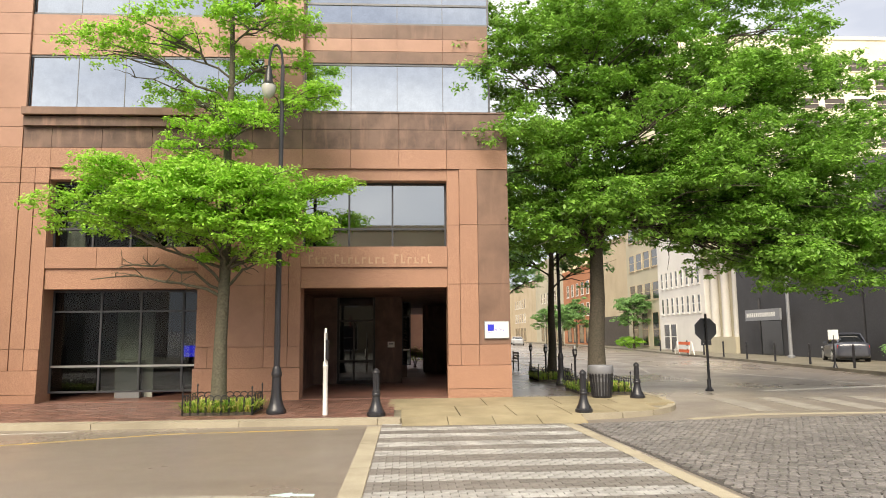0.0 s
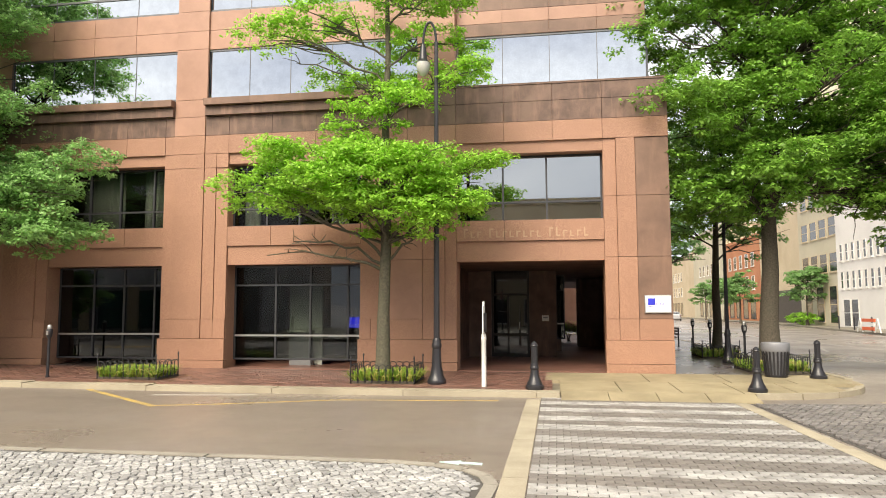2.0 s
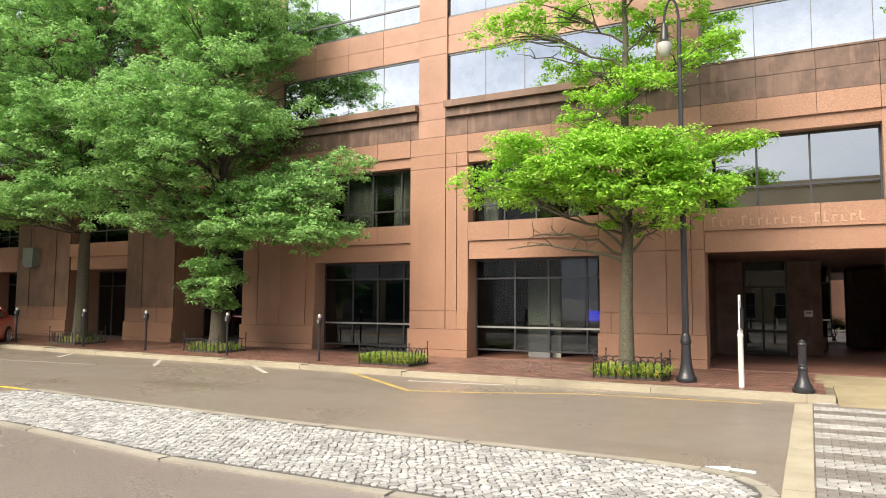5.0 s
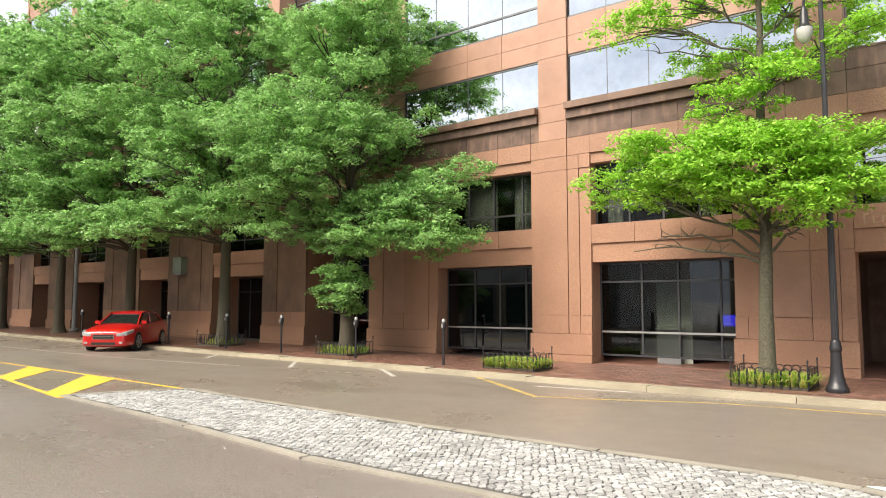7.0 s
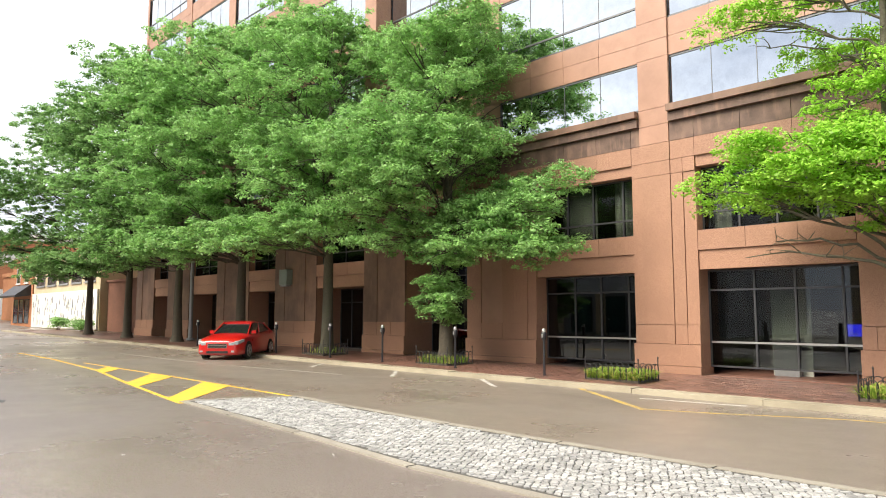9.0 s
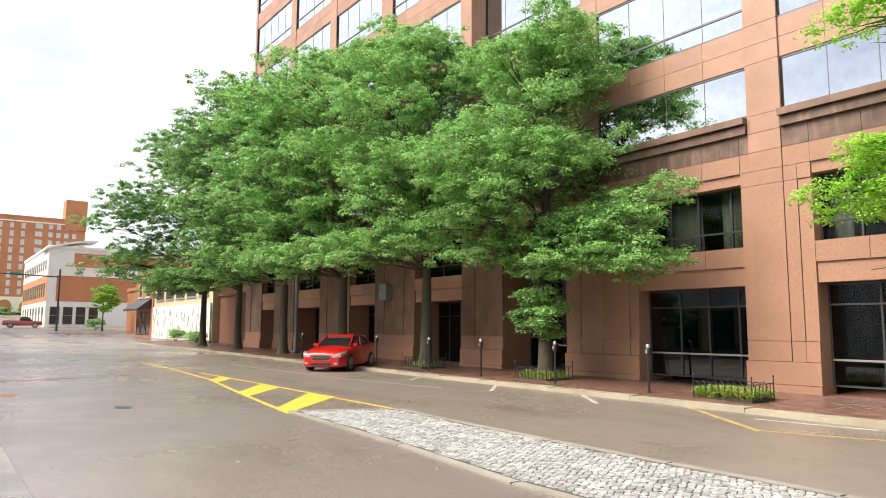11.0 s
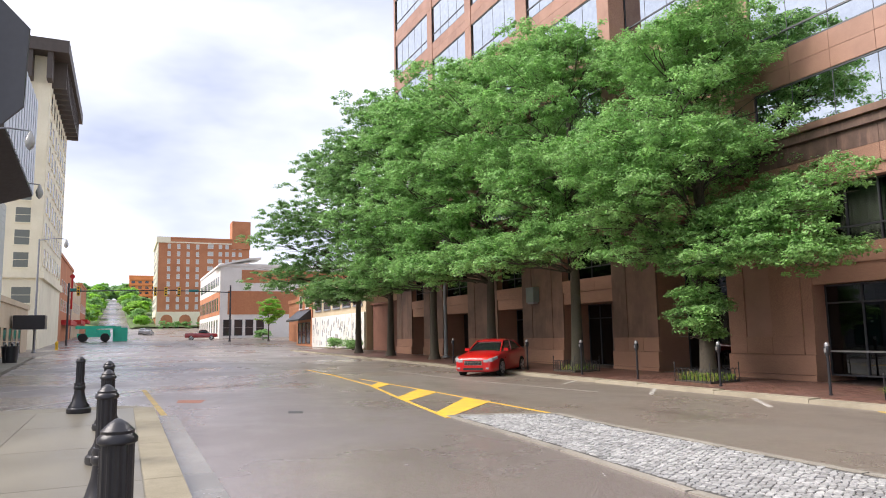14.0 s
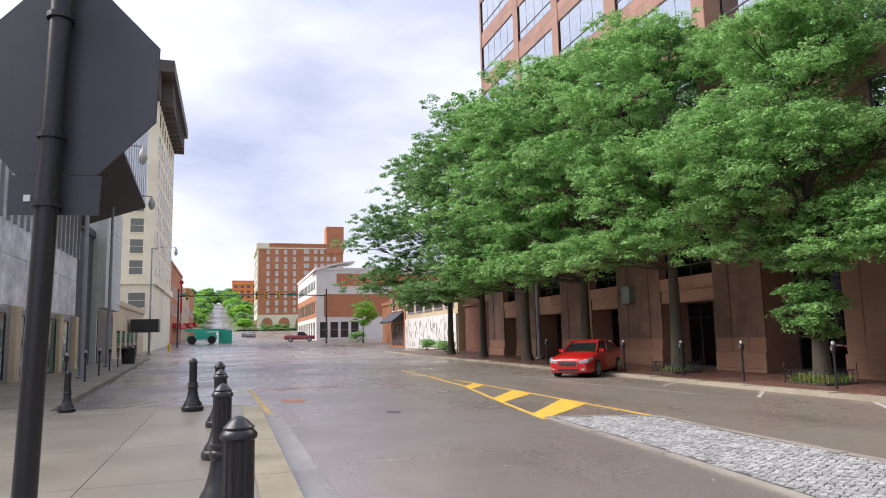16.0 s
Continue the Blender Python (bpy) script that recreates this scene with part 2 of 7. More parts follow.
two_lanes(ASPHALT)
LEAF = leaf_material("willow_oak_leaf", (0.13, 0.285, 0.085), (0.40, 0.68, 0.23))
LEAFLIGHT = leaf_material("young_oak_leaf", (0.22, 0.45, 0.05), (0.42, 0.74, 0.10))
LEAFMID = leaf_material("old_oak_leaf", (0.10, 0.22, 0.07), (0.30, 0.52, 0.175))
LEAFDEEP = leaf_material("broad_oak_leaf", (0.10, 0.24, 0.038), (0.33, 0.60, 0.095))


# ---- mesh helpers ----
def box(bm, x0, x1, y0, y1, z0, z1):
    v = [bm.verts.new((x, y, z)) for z in (z0, z1) for x, y in ((x0, y0), (x1, y0), (x1, y1), (x0, y1))]
    for q in ((3, 2, 1, 0), (4, 5, 6, 7), (0, 1, 5, 4), (1, 2, 6, 5), (2, 3, 7, 6), (3, 0, 4, 7)):
        bm.faces.new([v[i] for i in q])
    return v


def boxes(*list_of_boxes):
    bm = bmesh.new()
    for b in list_of_boxes:
        box(bm, *b)
    return bm


def soft(bm, width=0.01, segments=1):
    """Rounds the sharp edges of a small mesh."""
    es = [e for e in bm.edges if len(e.link_faces) == 2 and e.calc_face_angle(0) > 0.6]
    bmesh.ops.bevel(bm, geom=es, offset=width, segments=segments, profile=0.6, affect="EDGES", clamp_overlap=True)
    return bm


def lathe(bm, profile, n=16, x=0.0, y=0.0, cap=True):
    """Turns (radius, height) rows round the upright axis at x, y."""
    rings = []
    for r, z in profile:
        rings.append([bm.verts.new((x + r * math.cos(2 * math.pi * i / n), y + r * math.sin(2 * math.pi * i / n), z)) for i in range(n)])
    for a, b in zip(rings, rings[1:]):
        for i in range(n):
            bm.faces.new((a[i], a[(i + 1) % n], b[(i + 1) % n], b[i]))
    if cap:
        bm.faces.new(rings[0][::-1])
        bm.faces.new(rings[-1])
    return bm


def tube(bm, pts, radii, n=8):
    """A tapered tube along points."""
    pts = [Vector(p) for p in pts]
    rings = []
    for i, p in enumerate(pts):
        d = (pts[min(i + 1, len(pts) - 1)] - pts[max(i - 1, 0)]).normalized()
        a = d.orthogonal().normalized() if abs(d.z) < 0.95 else Vector((1, 0, 0))
        a = (a - d * a.dot(d)).normalized()
        if rings:
            a = (prev - d * prev.dot(d)).normalized()
        prev = a
        b = d.cross(a)
        rings.append([bm.verts.new(p + radii[i] * (math.cos(2 * math.pi * k / n) * a + math.sin(2 * math.pi * k / n) * b)) for k in range(n)])
    for a, b in zip(rings, rings[1:]):
        for k in range(n):
            bm.faces.new((a[k], a[(k + 1) % n], b[(k + 1) % n], b[k]))
    bm.faces.new(rings[0][::-1])
    bm.faces.new(rings[-1])
    return bm


def grade(x):
    """Height by which the street climbs to the west."""
    return float(np.interp(-x, [10, 30, 70, 100, 130, 180, 270, 420, 480, 900], [0, 0.14, 0.5, 1.0, 1.75, 2.9, 6.0, 23.0, 27.0, 27.0]))


def mesh_of(name, bm, mat, smooth=False):
    bmesh.ops.recalc_face_normals(bm, faces=bm.faces[:])
    me = bpy.data.meshes.new(name)
    bm.to_mesh(me)
    bm.free()
    me.materials.append(mat)
    if smooth:
        me.shade_smooth()
        me.set_sharp_from_angle(angle=radians(40))
    return me


def part(name, bm, mat, parent=None, label="", smooth=False):
    ob = new(name, mesh_of(name, bm, mat, smooth))
    ob.parent = parent
    if label:
        ob["label"] = label
    return ob


def thing(name, at, label, category, group="", kind="", turn=0):
    ob = new(name)
    ob.matrix_world = pose(*at, 0, 0, turn)
    ob.empty_display_size = 0.2
    return tagged(ob, label, category, group, kind)


def piece(name, me, parent, x, y, z, turn=0.0):
    """One more piece on shared mesh data."""
    ob = new(name, me)
    ob.parent = parent
    ob.location = (x, y, z)
    ob.rotation_euler[2] = turn
    return ob


# ---- ground ----
ROAD = -0.17
bm = bmesh.new()
N = 180
grid = [[bm.verts.new((-900 + 1800 * (i / N), -900 + 1800 * (j / N), ROAD + grade(-900 + 1800 * (i / N)))) for j in range(N + 1)] for i in range(N + 1)]
for i in range(N):
    for j in range(N):
        bm.faces.new((grid[i][j], grid[i + 1][j], grid[i + 1][j + 1], grid[i][j + 1]))
tagged(part("road", bm, ASPHALT), "damp tan-grey asphalt street with faint stains", "road", kind="structure")

KERB_Y = -3.75      # street face of the kerb along the office building
CORNER_X = 3.9      # street face of the kerb along the side street


def fall(y):
    """Drop of the pavement from the building towards the kerb."""
    return -0.06 * min(1.0, max(0.0, (-0.3 - y) / 3.3))


def drape(bm):
    """Lets a flat mesh follow the climb of the street."""
    for x in (-10, -30, -50, -70):
        if min(v.co.x for v in bm.verts) < x < max(v.co.x for v in bm.verts):
            bmesh.ops.bisect_plane(bm, geom=bm.verts[:] + bm.edges[:] + bm.faces[:], plane_co=(x, 0, 0), plane_no=(1, 0, 0))
    for v in bm.verts:
        v.co.z += grade(v.co.x)
    return bm


def slab(name, outline, z0, z1, mat, label, category, bevel=0.0):
    """A flat body from an outline, upright sides."""
    bm = bmesh.new()
    lo = [bm.verts.new((x, y, z0)) for x, y in outline]
    hi = [bm.verts.new((x, y, z1)) for x, y in outline]
    n = len(outline)
    bm.faces.new(lo[::-1])
    bm.faces.new(hi)
    for i in range(n):
        bm.faces.new((lo[i], lo[(i + 1) % n], hi[(i + 1) % n], hi[i]))
    if bevel:
        soft(bm, bevel)
    drape(bm)
    return tagged(part(name, bm, mat), label, category, kind="structure")


def arc(cx, cy, r, a0, a1, n=10):
    return [(cx + r * math.cos(radians(a0 + (a1 - a0) * i / n)), cy + r * math.sin(radians(a0 + (a1 - a0) * i / n))) for i in range(n + 1)]


# pavement round the corner of the office building; the brick pieces lie on it
corner = arc(CORNER_X - 3.0, KERB_Y + 3.0, 2.85, -90, 0)
pavement = slab("pavement", [(-70, KERB_Y + 0.15), *corner, (CORNER_X - 0.15, -0.1), (-70, -0.1)], ROAD - 0.1, -0.09, CONCRETE,
                "pavement of red brick and concrete along the office building", "pavement")
slab("pavement_side", [(-70, -0.098), (CORNER_X - 0.15, -0.098), (CORNER_X - 0.15, 120), (-0.5, 120), (-0.5, 30), (-70, 30)], ROAD - 0.1, -0.012, WETBRICK,
     "damp dark brick pavement along the side street", "pavement")
# opposite pavement on which the camera stands
slab("pavement_island", [(-21.2, -18.2), *arc(-21.6, -19.6, 1.4, 90, 180, 6), (-23.4, -23.2), (-70, -25.6), (-70, -40), (12, -40), (12, -18.2)], ROAD - 0.1, 0.0, CONCRETE,
     "damp grey-tan concrete pavement with wide joints", "pavement")
slab("gutter", [(-21.4, -17.72), (12, -17.72), (12, -18.16), (-21.4, -18.16)], ROAD - 0.1, -0.145, WETKERB, "wet concrete gutter beside the kerb", "gutter")
# far side of the cross street
slab("pavement_far", [(16.5, 6), (22.5, 62), (24, 140), (80, 140), (80, -40), (16.5, -40)], ROAD - 0.1, -0.02, CONCRETE, "pale concrete pavement across the side street", "pavement")


# ---- office building of pink granite ----
SLIM = plain("slim_grey_mullion", (0.13, 0.135, 0.145), 0.4, 0.4)
wall = thing("wall_south", (0, 0, 0), "pink granite facade with recessed windows and stained bands", "facade", kind="structure")
GAP = 0.006


def panel(x0, x1, z0, z1, y=0.0, mat=GRANITE, depth=0.06, name="panel"):
    depth = max(depth, 0.115 - y) if y < 0.115 else depth
    ob = part(name, boxes((x0 + GAP, x1 - GAP, y, y + depth, z0 + GAP, z1 - GAP)), mat, wall)
    return ob


def panel_row(xs, z0, z1, y=0.0, mat=GRANITE, depth=0.06):
    for a, b in zip(xs, xs[1:]):
        panel(a, b, z0, z1, y, mat, depth)


def core(x0, x1, z0, z1, y0=0.10, y1=0.75):
    part("backing", boxes((x0, x1, y0, y1, z0, z1)), GRANITE, wall)


Z_PLINTH, Z_J, Z_HEAD, Z_LEDGE, Z_SILL2, Z_TOP2, Z_FR, Z_B1, Z_B2, Z_SILL3, Z_TOP3 = 0.85, 1.40, 2.95, 3.50, 4.07, 5.90, 6.22, 6.77, 7.33, 7.85, 9.39
BAYS = [(-5.66, -1.70), (-12.35, -8.38), (-18.08, -14.35), (-24.8, -21.3), (-31.2, -27.5), (-37.6, -34.85), (-44.85, -41.2), (-50.2, -48.0)]
X_END = -53.2

# piers between the bays
edges = [0.0] + [v for b in BAYS for v in (b[1], b[0])] + [X_END]
PIERS = [(edges[i + 1], edges[i]) for i in range(0, len(edges), 2)]
for a, b in PIERS:
    core(a, b, -0.1, Z_SILL3, 0.10, 0.75 if a > -20 else 1.75)
    if b - a > 0.1:
        panel(a - 0.03, b + (0.03 if b < -0.1 else 0.0), 0.0, Z_PLINTH * 0.28, -0.09, GRANITE, 0.14)
        panel(a - 0.03, b + (0.03 if b < -0.1 else 0.0), Z_PLINTH * 0.28, Z_PLINTH, -0.07, GRANITE, 0.12)
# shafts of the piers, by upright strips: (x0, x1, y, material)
STRIPS = [(-0.86, 0.0, 0.03, AGED_SHADE), (-1.36, -0.86, 0.0, GRANITE), (-1.70, -1.36, 0.05, GRANITE),
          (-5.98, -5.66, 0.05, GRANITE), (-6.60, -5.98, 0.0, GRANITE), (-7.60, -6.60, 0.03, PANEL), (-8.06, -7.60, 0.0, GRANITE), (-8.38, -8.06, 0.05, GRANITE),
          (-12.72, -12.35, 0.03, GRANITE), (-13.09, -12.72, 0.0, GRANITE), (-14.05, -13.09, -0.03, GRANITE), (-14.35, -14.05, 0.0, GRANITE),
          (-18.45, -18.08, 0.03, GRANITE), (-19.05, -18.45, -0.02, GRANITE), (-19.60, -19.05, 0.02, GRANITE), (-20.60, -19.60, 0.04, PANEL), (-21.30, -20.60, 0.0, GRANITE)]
# West piers: shade of the street trees put into a darker granite colour.
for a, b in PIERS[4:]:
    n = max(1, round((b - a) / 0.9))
    STRIPS += [(a + (b - a) * k / n, a + (b - a) * (k + 1) / n, 0.0 if k % 2 == 0 else 0.03, AGED_SHADE) for k in range(n)]
for a, b, y, m in STRIPS:
    panel(a, b, Z_PLINTH, Z_J, min(y, 0.0), GRANITE)
    if a > -8.4:
        panel(a, b, Z_J, 3.03, y, m)
        panel(a, b, 3.03, 4.66, y, m)
        panel(a, b, 4.66, Z_FR, y, m)
    else:
        panel(a, b, Z_J, Z_FR - 0.42, y, m)
        panel(a, b, Z_FR - 0.42, Z_FR, min(y, 0.0) - (0.03 if m is GRANITE and y > 0.03 else 0.0), m)
# bands over the piers, in wide panels; the tall strip at the second pier stays pink
for k, (a, b) in enumerate(PIERS):
    cuts = [-14.35, -14.05, -13.09, -12.35] if k == 2 else [a + (b - a) * j / max(1, round((b - a) / 1.25)) for j in range(max(1, round((b - a) / 1.25)) + 1)]
    for p, q in zip(cuts, cuts[1:]):
        pink = k == 2 and abs(p + 14.05) < 0.01
        for z0, z1, m in ((Z_FR, Z_B1, GRANITE), (Z_B1, Z_B2, PANEL if pink else STAINED), (Z_B2, Z_SILL3, PANEL if pink else STAINED)):
            panel(p, q, z0, z1, -0.03 if pink else 0.0, m)

# lintels, spandrels and bands over the bays
for i, (a, b) in enumerate(BAYS):
    tall = i == 3
    if not tall:
        core(a, b, Z_HEAD + 0.02, Z_SILL2 - 0.02, 0.12, 0.75 if a > -20 else 1.75)
        panel(a, b, Z_HEAD, Z_LEDGE, 0.09, GRANITE, 0.1)
        n = max(1, round((b - a) / 1.3))
        xs = [a + (b - a) * k / n for k in range(n + 1)]
        panel_row(xs, Z_LEDGE, Z_SILL2, 0.03, GRANITE, 0.12)
    core(a, b, Z_TOP2 + 0.01, Z_SILL3, 0.06, 0.75)
    n = max(1, round((b - a) / 1.3))
    xs = [a + (b - a) * k / n for k in range(n + 1)]
    panel(a, b, Z_TOP2, Z_FR, 0.10, PANEL, 0.1)
    panel_row(xs, Z_FR, Z_B1, -0.01, GRANITE, 0.16)
    panel_row(xs, Z_B1, Z_B2, 0.0, STAINED, 0.1)
    panel_row(xs, Z_B2, Z_SILL3, 0.0, STAINED, 0.1)
# weathered ledges under the third row of glass
for a, b in ((-13.07, -6.7), (-19.6, -14.07), (-40.0, -28.0), (-53.0, -41.0)):
    part("ledge", soft(boxes((a, b, -0.12, 0.1, Z_B2 + 0.02, Z_B2 + 0.27)), 0.02), STAINED, wall, "stained stone ledge")
    part("ledge", soft(boxes((a, b, -0.24, 0.1, Z_B2 + 0.30, Z_SILL3 - 0.02)), 0.02), AGED_SHADE, wall, "stained stone ledge")

# storeys above: glass ribbons between granite bands
FLOORS = [(7.87, 9.39), (10.56, 13.1), (14.3, 16.9), (18.1, 20.7), (21.9, 24.5), (25.7, 28.3)]
SECTIONS = [(-5.68, -0.45, 0.35), (-13.05, -6.75, 0.04), (-19.62, -14.05, 0.04), (-26.8, -20.4, 0.85), (-33.5, -27.6, 0.04), (-39.9, -34.6, 0.04), (-45.8, -40.7, 0.04), (-52.9, -46.6, 0.04)]
UPPER_TOP = 30.0
for si, (a, b, y) in enumerate(SECTIONS):
    n = max(2, round((b - a) / 1.3))
    xs = [a + (b - a) * k / n for k in range(n + 1)]
    z = Z_SILL3
    for fi, (g0, g1) in enumerate(FLOORS):
        zz = [z, (z + g0) / 2, g0] if g0 - z > 0.5 else [z, g0]
        if si == 0 and fi == 1:
            zz = [z, z + 0.36, z + 0.74, g0]
        if g0 - z > 0.1:
            core(a, b, z, g0, y + 0.03, y + 0.5)
            for p, q in zip(zz, zz[1:]):
                panel_row(xs, p, q, y, AGED_SHADE if si == 0 and fi == 1 and p != zz[1] else PANEL)
        part("glass", boxes((a, b, y + 0.06, y + 0.09, g0, g1)), MIRROR, wall, "mirror-like window glass")
        bm = bmesh.new()
        for x in xs:
            box(bm, x - 0.009, x + 0.009, y + 0.05, y + 0.07, g0, g1)
        for zb in (g0 + 0.03, g1 - 0.03) + ((g0 + 0.62,) if fi else ()):
            box(bm, a, b, y + 0.03, y + 0.075, zb - 0.03, zb + 0.03)
        box(bm, a - 0.04, a, y, y + 0.1, g0, g1)
        box(bm, b, b + 0.04, y, y + 0.1, g0, g1)
        part("window_frame", bm, SLIM, wall)
        z = g1
    core(a, b, z, UPPER_TOP, y + 0.03, y + 0.5)
    panel_row(xs, z, UPPER_TOP, y, PANEL)
# upright granite strips between the glass sections
COLUMNS = [(-0.45, 0.0, 0.35), (-6.75, -5.68, 0.0), (-14.05, -13.05, -0.03), (-20.4, -19.62, 0.02), (-27.6, -26.8, 0.0), (-34.6, -33.5, 0.0), (-40.7, -39.9, 0.0), (-46.6, -45.8, 0.0), (-53.2, -52.9, 0.0)]
for a, b, y in COLUMNS[1:]:
    core(a, b, Z_SILL3, UPPER_TOP, y + 0.03, 1.2)
    for z0, z1 in zip([7.85, 9.39, 9.95, 10.56, 13.1, 13.7, 14.3, 16.9, 17.5, 18.1, 20.7, 21.3, 21.9, 24.5, 25.1, 25.7], [9.39, 9.95, 10.56, 13.1, 13.7, 14.3, 16.9, 17.5, 18.1, 20.7, 21.3, 21.9, 24.5, 25.1, 25.7, 30.0]):
        panel(a, b, z0, z1, y, PANEL)
part("ledge", soft(boxes((-6.0, 0.02, -0.02, 0.4, Z_SILL3 - 0.05, Z_SILL3)), 0.01), STAINED, wall, "flat stone cap over the entrance bay")

# body behind the facade
body = thing("building_body", (0, 0, 0), "rear mass of the granite office building", "building", kind="structure")
part("upper_block", boxes((-53.1, -0.45, 0.95, 26, 7.9, 29.9)), PANEL, body)
part("rear_block", boxes((-53.1, -2.8, 15.5, 26, 0, 7.9)), PANEL, body)
part("rear_block", boxes((-2.8, -0.45, 15.5, 26, 3.0, 7.9)), PANEL, body)
part("side_wall", boxes((-0.9, -0.02, 0.76, 4.6, 0, 7.9), (-0.9, -0.02, 9.0, 26, 0, 7.9), (-0.9, -0.02, 4.6, 9.0, 3.1, 7.9)), PANEL, body)
part("court_wall", boxes((-8.5, 2, 36, 36.4, 0, 4.2)), PANEL, body)
# Entrance and inner walls reuse the ledges' dark brown; no weathering meant indoors.
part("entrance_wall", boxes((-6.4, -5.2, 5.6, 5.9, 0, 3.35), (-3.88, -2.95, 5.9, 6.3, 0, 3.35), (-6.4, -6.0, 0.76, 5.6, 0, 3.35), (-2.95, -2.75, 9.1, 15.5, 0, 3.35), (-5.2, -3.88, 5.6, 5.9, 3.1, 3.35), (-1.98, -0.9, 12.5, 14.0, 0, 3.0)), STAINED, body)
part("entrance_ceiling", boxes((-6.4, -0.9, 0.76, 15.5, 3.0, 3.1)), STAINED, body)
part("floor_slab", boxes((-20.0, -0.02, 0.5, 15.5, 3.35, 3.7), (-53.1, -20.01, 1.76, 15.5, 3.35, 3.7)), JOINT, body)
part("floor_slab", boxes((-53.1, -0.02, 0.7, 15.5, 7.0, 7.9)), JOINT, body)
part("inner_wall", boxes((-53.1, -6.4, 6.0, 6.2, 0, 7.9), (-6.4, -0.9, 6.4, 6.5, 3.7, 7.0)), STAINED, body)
part("end_wall", boxes((-53.2, -52.9, 0.1, 26, 0, 30)), PANEL, body)
part("ground_floor_base", boxes((-53.1, -0.1, 0.1, 15.5, -0.2, 0.02)), BRICKPAVE, body)

# ---- windows of the lower storeys ----
FRAME = plain("grey_metal_frame", (0.06, 0.062, 0.07), 0.45, 0.4)
PALE = plain("pale_office_partition", (0.55, 0.58, 0.52), 0.8)
CURTAIN = plain("grey_green_curtain", (0.58, 0.60, 0.52), 0.95)
BLUE = plain("blue_sign_face", (0.02, 0.03, 0.55), 0.5)
WHITE = plain("white_sign_face", (0.80, 0.80, 0.78), 0.5)
SILVER = plain("brushed_metal", (0.55, 0.55, 0.55), 0.35, 0.9)
GREYMETAL = plain("grey_painted_metal", (0.30, 0.31, 0.33), 0.5, 0.3)
count = 0


def window(a, b, z0, z1, y, uprights, rails, mat=FRAME, label="dark tinted office window with metal bars", frame_w=0.05, glass=None):
    global count
    count += 1
    w = thing("window_%d" % count, (a, y, z0), label, "window", kind="structure")
    xs = [0] + [u - a for u in uprights] + [b - a]
    h = z1 - z0
    bm = bmesh.new()
    box(bm, 0, b - a, -0.03, 0.06, 0, frame_w)
    box(bm, 0, b - a, -0.03, 0.06, h - frame_w, h)
    box(bm, 0, frame_w, -0.03, 0.06, frame_w, h - frame_w)
    box(bm, b - a - frame_w, b - a, -0.03, 0.06, frame_w, h - frame_w)
    part("window_frame", bm, mat, w)
    for u in xs[1:-1]:
        part("mullion", boxes((u - frame_w / 2, u + frame_w / 2, -0.04, 0.05, frame_w, h - frame_w)), mat, w)
    for r in rails:
        part("transom", boxes((frame_w, b - a - frame_w, -0.055, 0.045, r - z0 - frame_w / 2, r - z0 + frame_w / 2)), SILVER if r < 1.3 else mat, w)
    zs = [0] + [r - z0 for r in rails] + [h]
    for p, q in zip(xs, xs[1:]):
        for s, t in zip(zs, zs[1:]):
            pane = part("pane", boxes((p + 0.01, q - 0.01, 0.0, 0.012, s + 0.01, t - 0.01)), glass or SMOKED, w)
            pane.visible_shadow = False
    return w


def even(a, b, n):
    return [a + (b - a) * k / n for k in range(1, n)]


window(-12.35, -8.38, 0.22, 2.95, 0.62, (-11.06, -10.01, -8.88), (0.92, 2.38), glass=CLEARER)
window(-18.08, -14.35, 0.22, 2.95, 0.62, (-16.9, -15.9, -14.9), (0.95, 2.4))
window(-5.66, -1.70, 4.07, 5.90, 0.42, (-4.4, -3.2), (4.60,), glass=TINTED)
window(-12.35, -8.38, 4.07, 5.90, 0.42, (-11.3, -10.3, -9.3), (4.60,), glass=CLEARER)
window(-18.08, -14.35, 4.07, 5.90, 0.42, (-17.0, -16.0, -14.9), (4.60,), glass=CLEARER)
window(-24.8, -21.3, 0.1, 5.9, 1.55, (-23.6, -22.5), (2.4, 3.3, 4.6))
window(-31.2, -29.4, 0.1, 2.95, 1.50, (-30.3,), (2.3,))
# Recess backs under the trees take the same shade-darkened colour.
part("recess_wall", boxes((-29.4, -27.5, 1.46, 1.58, 0.0, 2.96)), AGED_SHADE, wall)
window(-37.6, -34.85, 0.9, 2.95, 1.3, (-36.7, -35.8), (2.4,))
part("recess_wall", boxes((-37.6, -34.85, 1.2, 1.32, 0.0, 0.9)), AGED_SHADE, wall)
for a, b in ((-31.2, -27.5), (-37.6, -34.85), (-44.85, -41.2), (-50.2, -48.0)):
    window(a, b, 4.07, 5.90, 0.42, even(a, b, 2), (4.60,))
door = thing("door_1", (-44.85, 1.55, 0), "dark closed garage door in a deep granite opening", "garage door", kind="structure")
for k in range(6):
    part("door_slat", soft(boxes((0.0, 3.65, 0, 0.06, 0.02 + k * 0.49, 0.50 + k * 0.49)), 0.01), DARKMETAL, door)
door = thing("door_2", (-50.2, 1.55, 0), "dark glazed side door of the office building", "door", kind="structure")
part("door_leaf", soft(boxes((0.0, 2.2, 0, 0.06, 0.02, 2.94)), 0.01), DARKMETAL, door)
part("door_handle", soft(boxes((1.0, 1.04, -0.06, 0.0, 0.9, 1.3)), 0.01), SILVER, door)
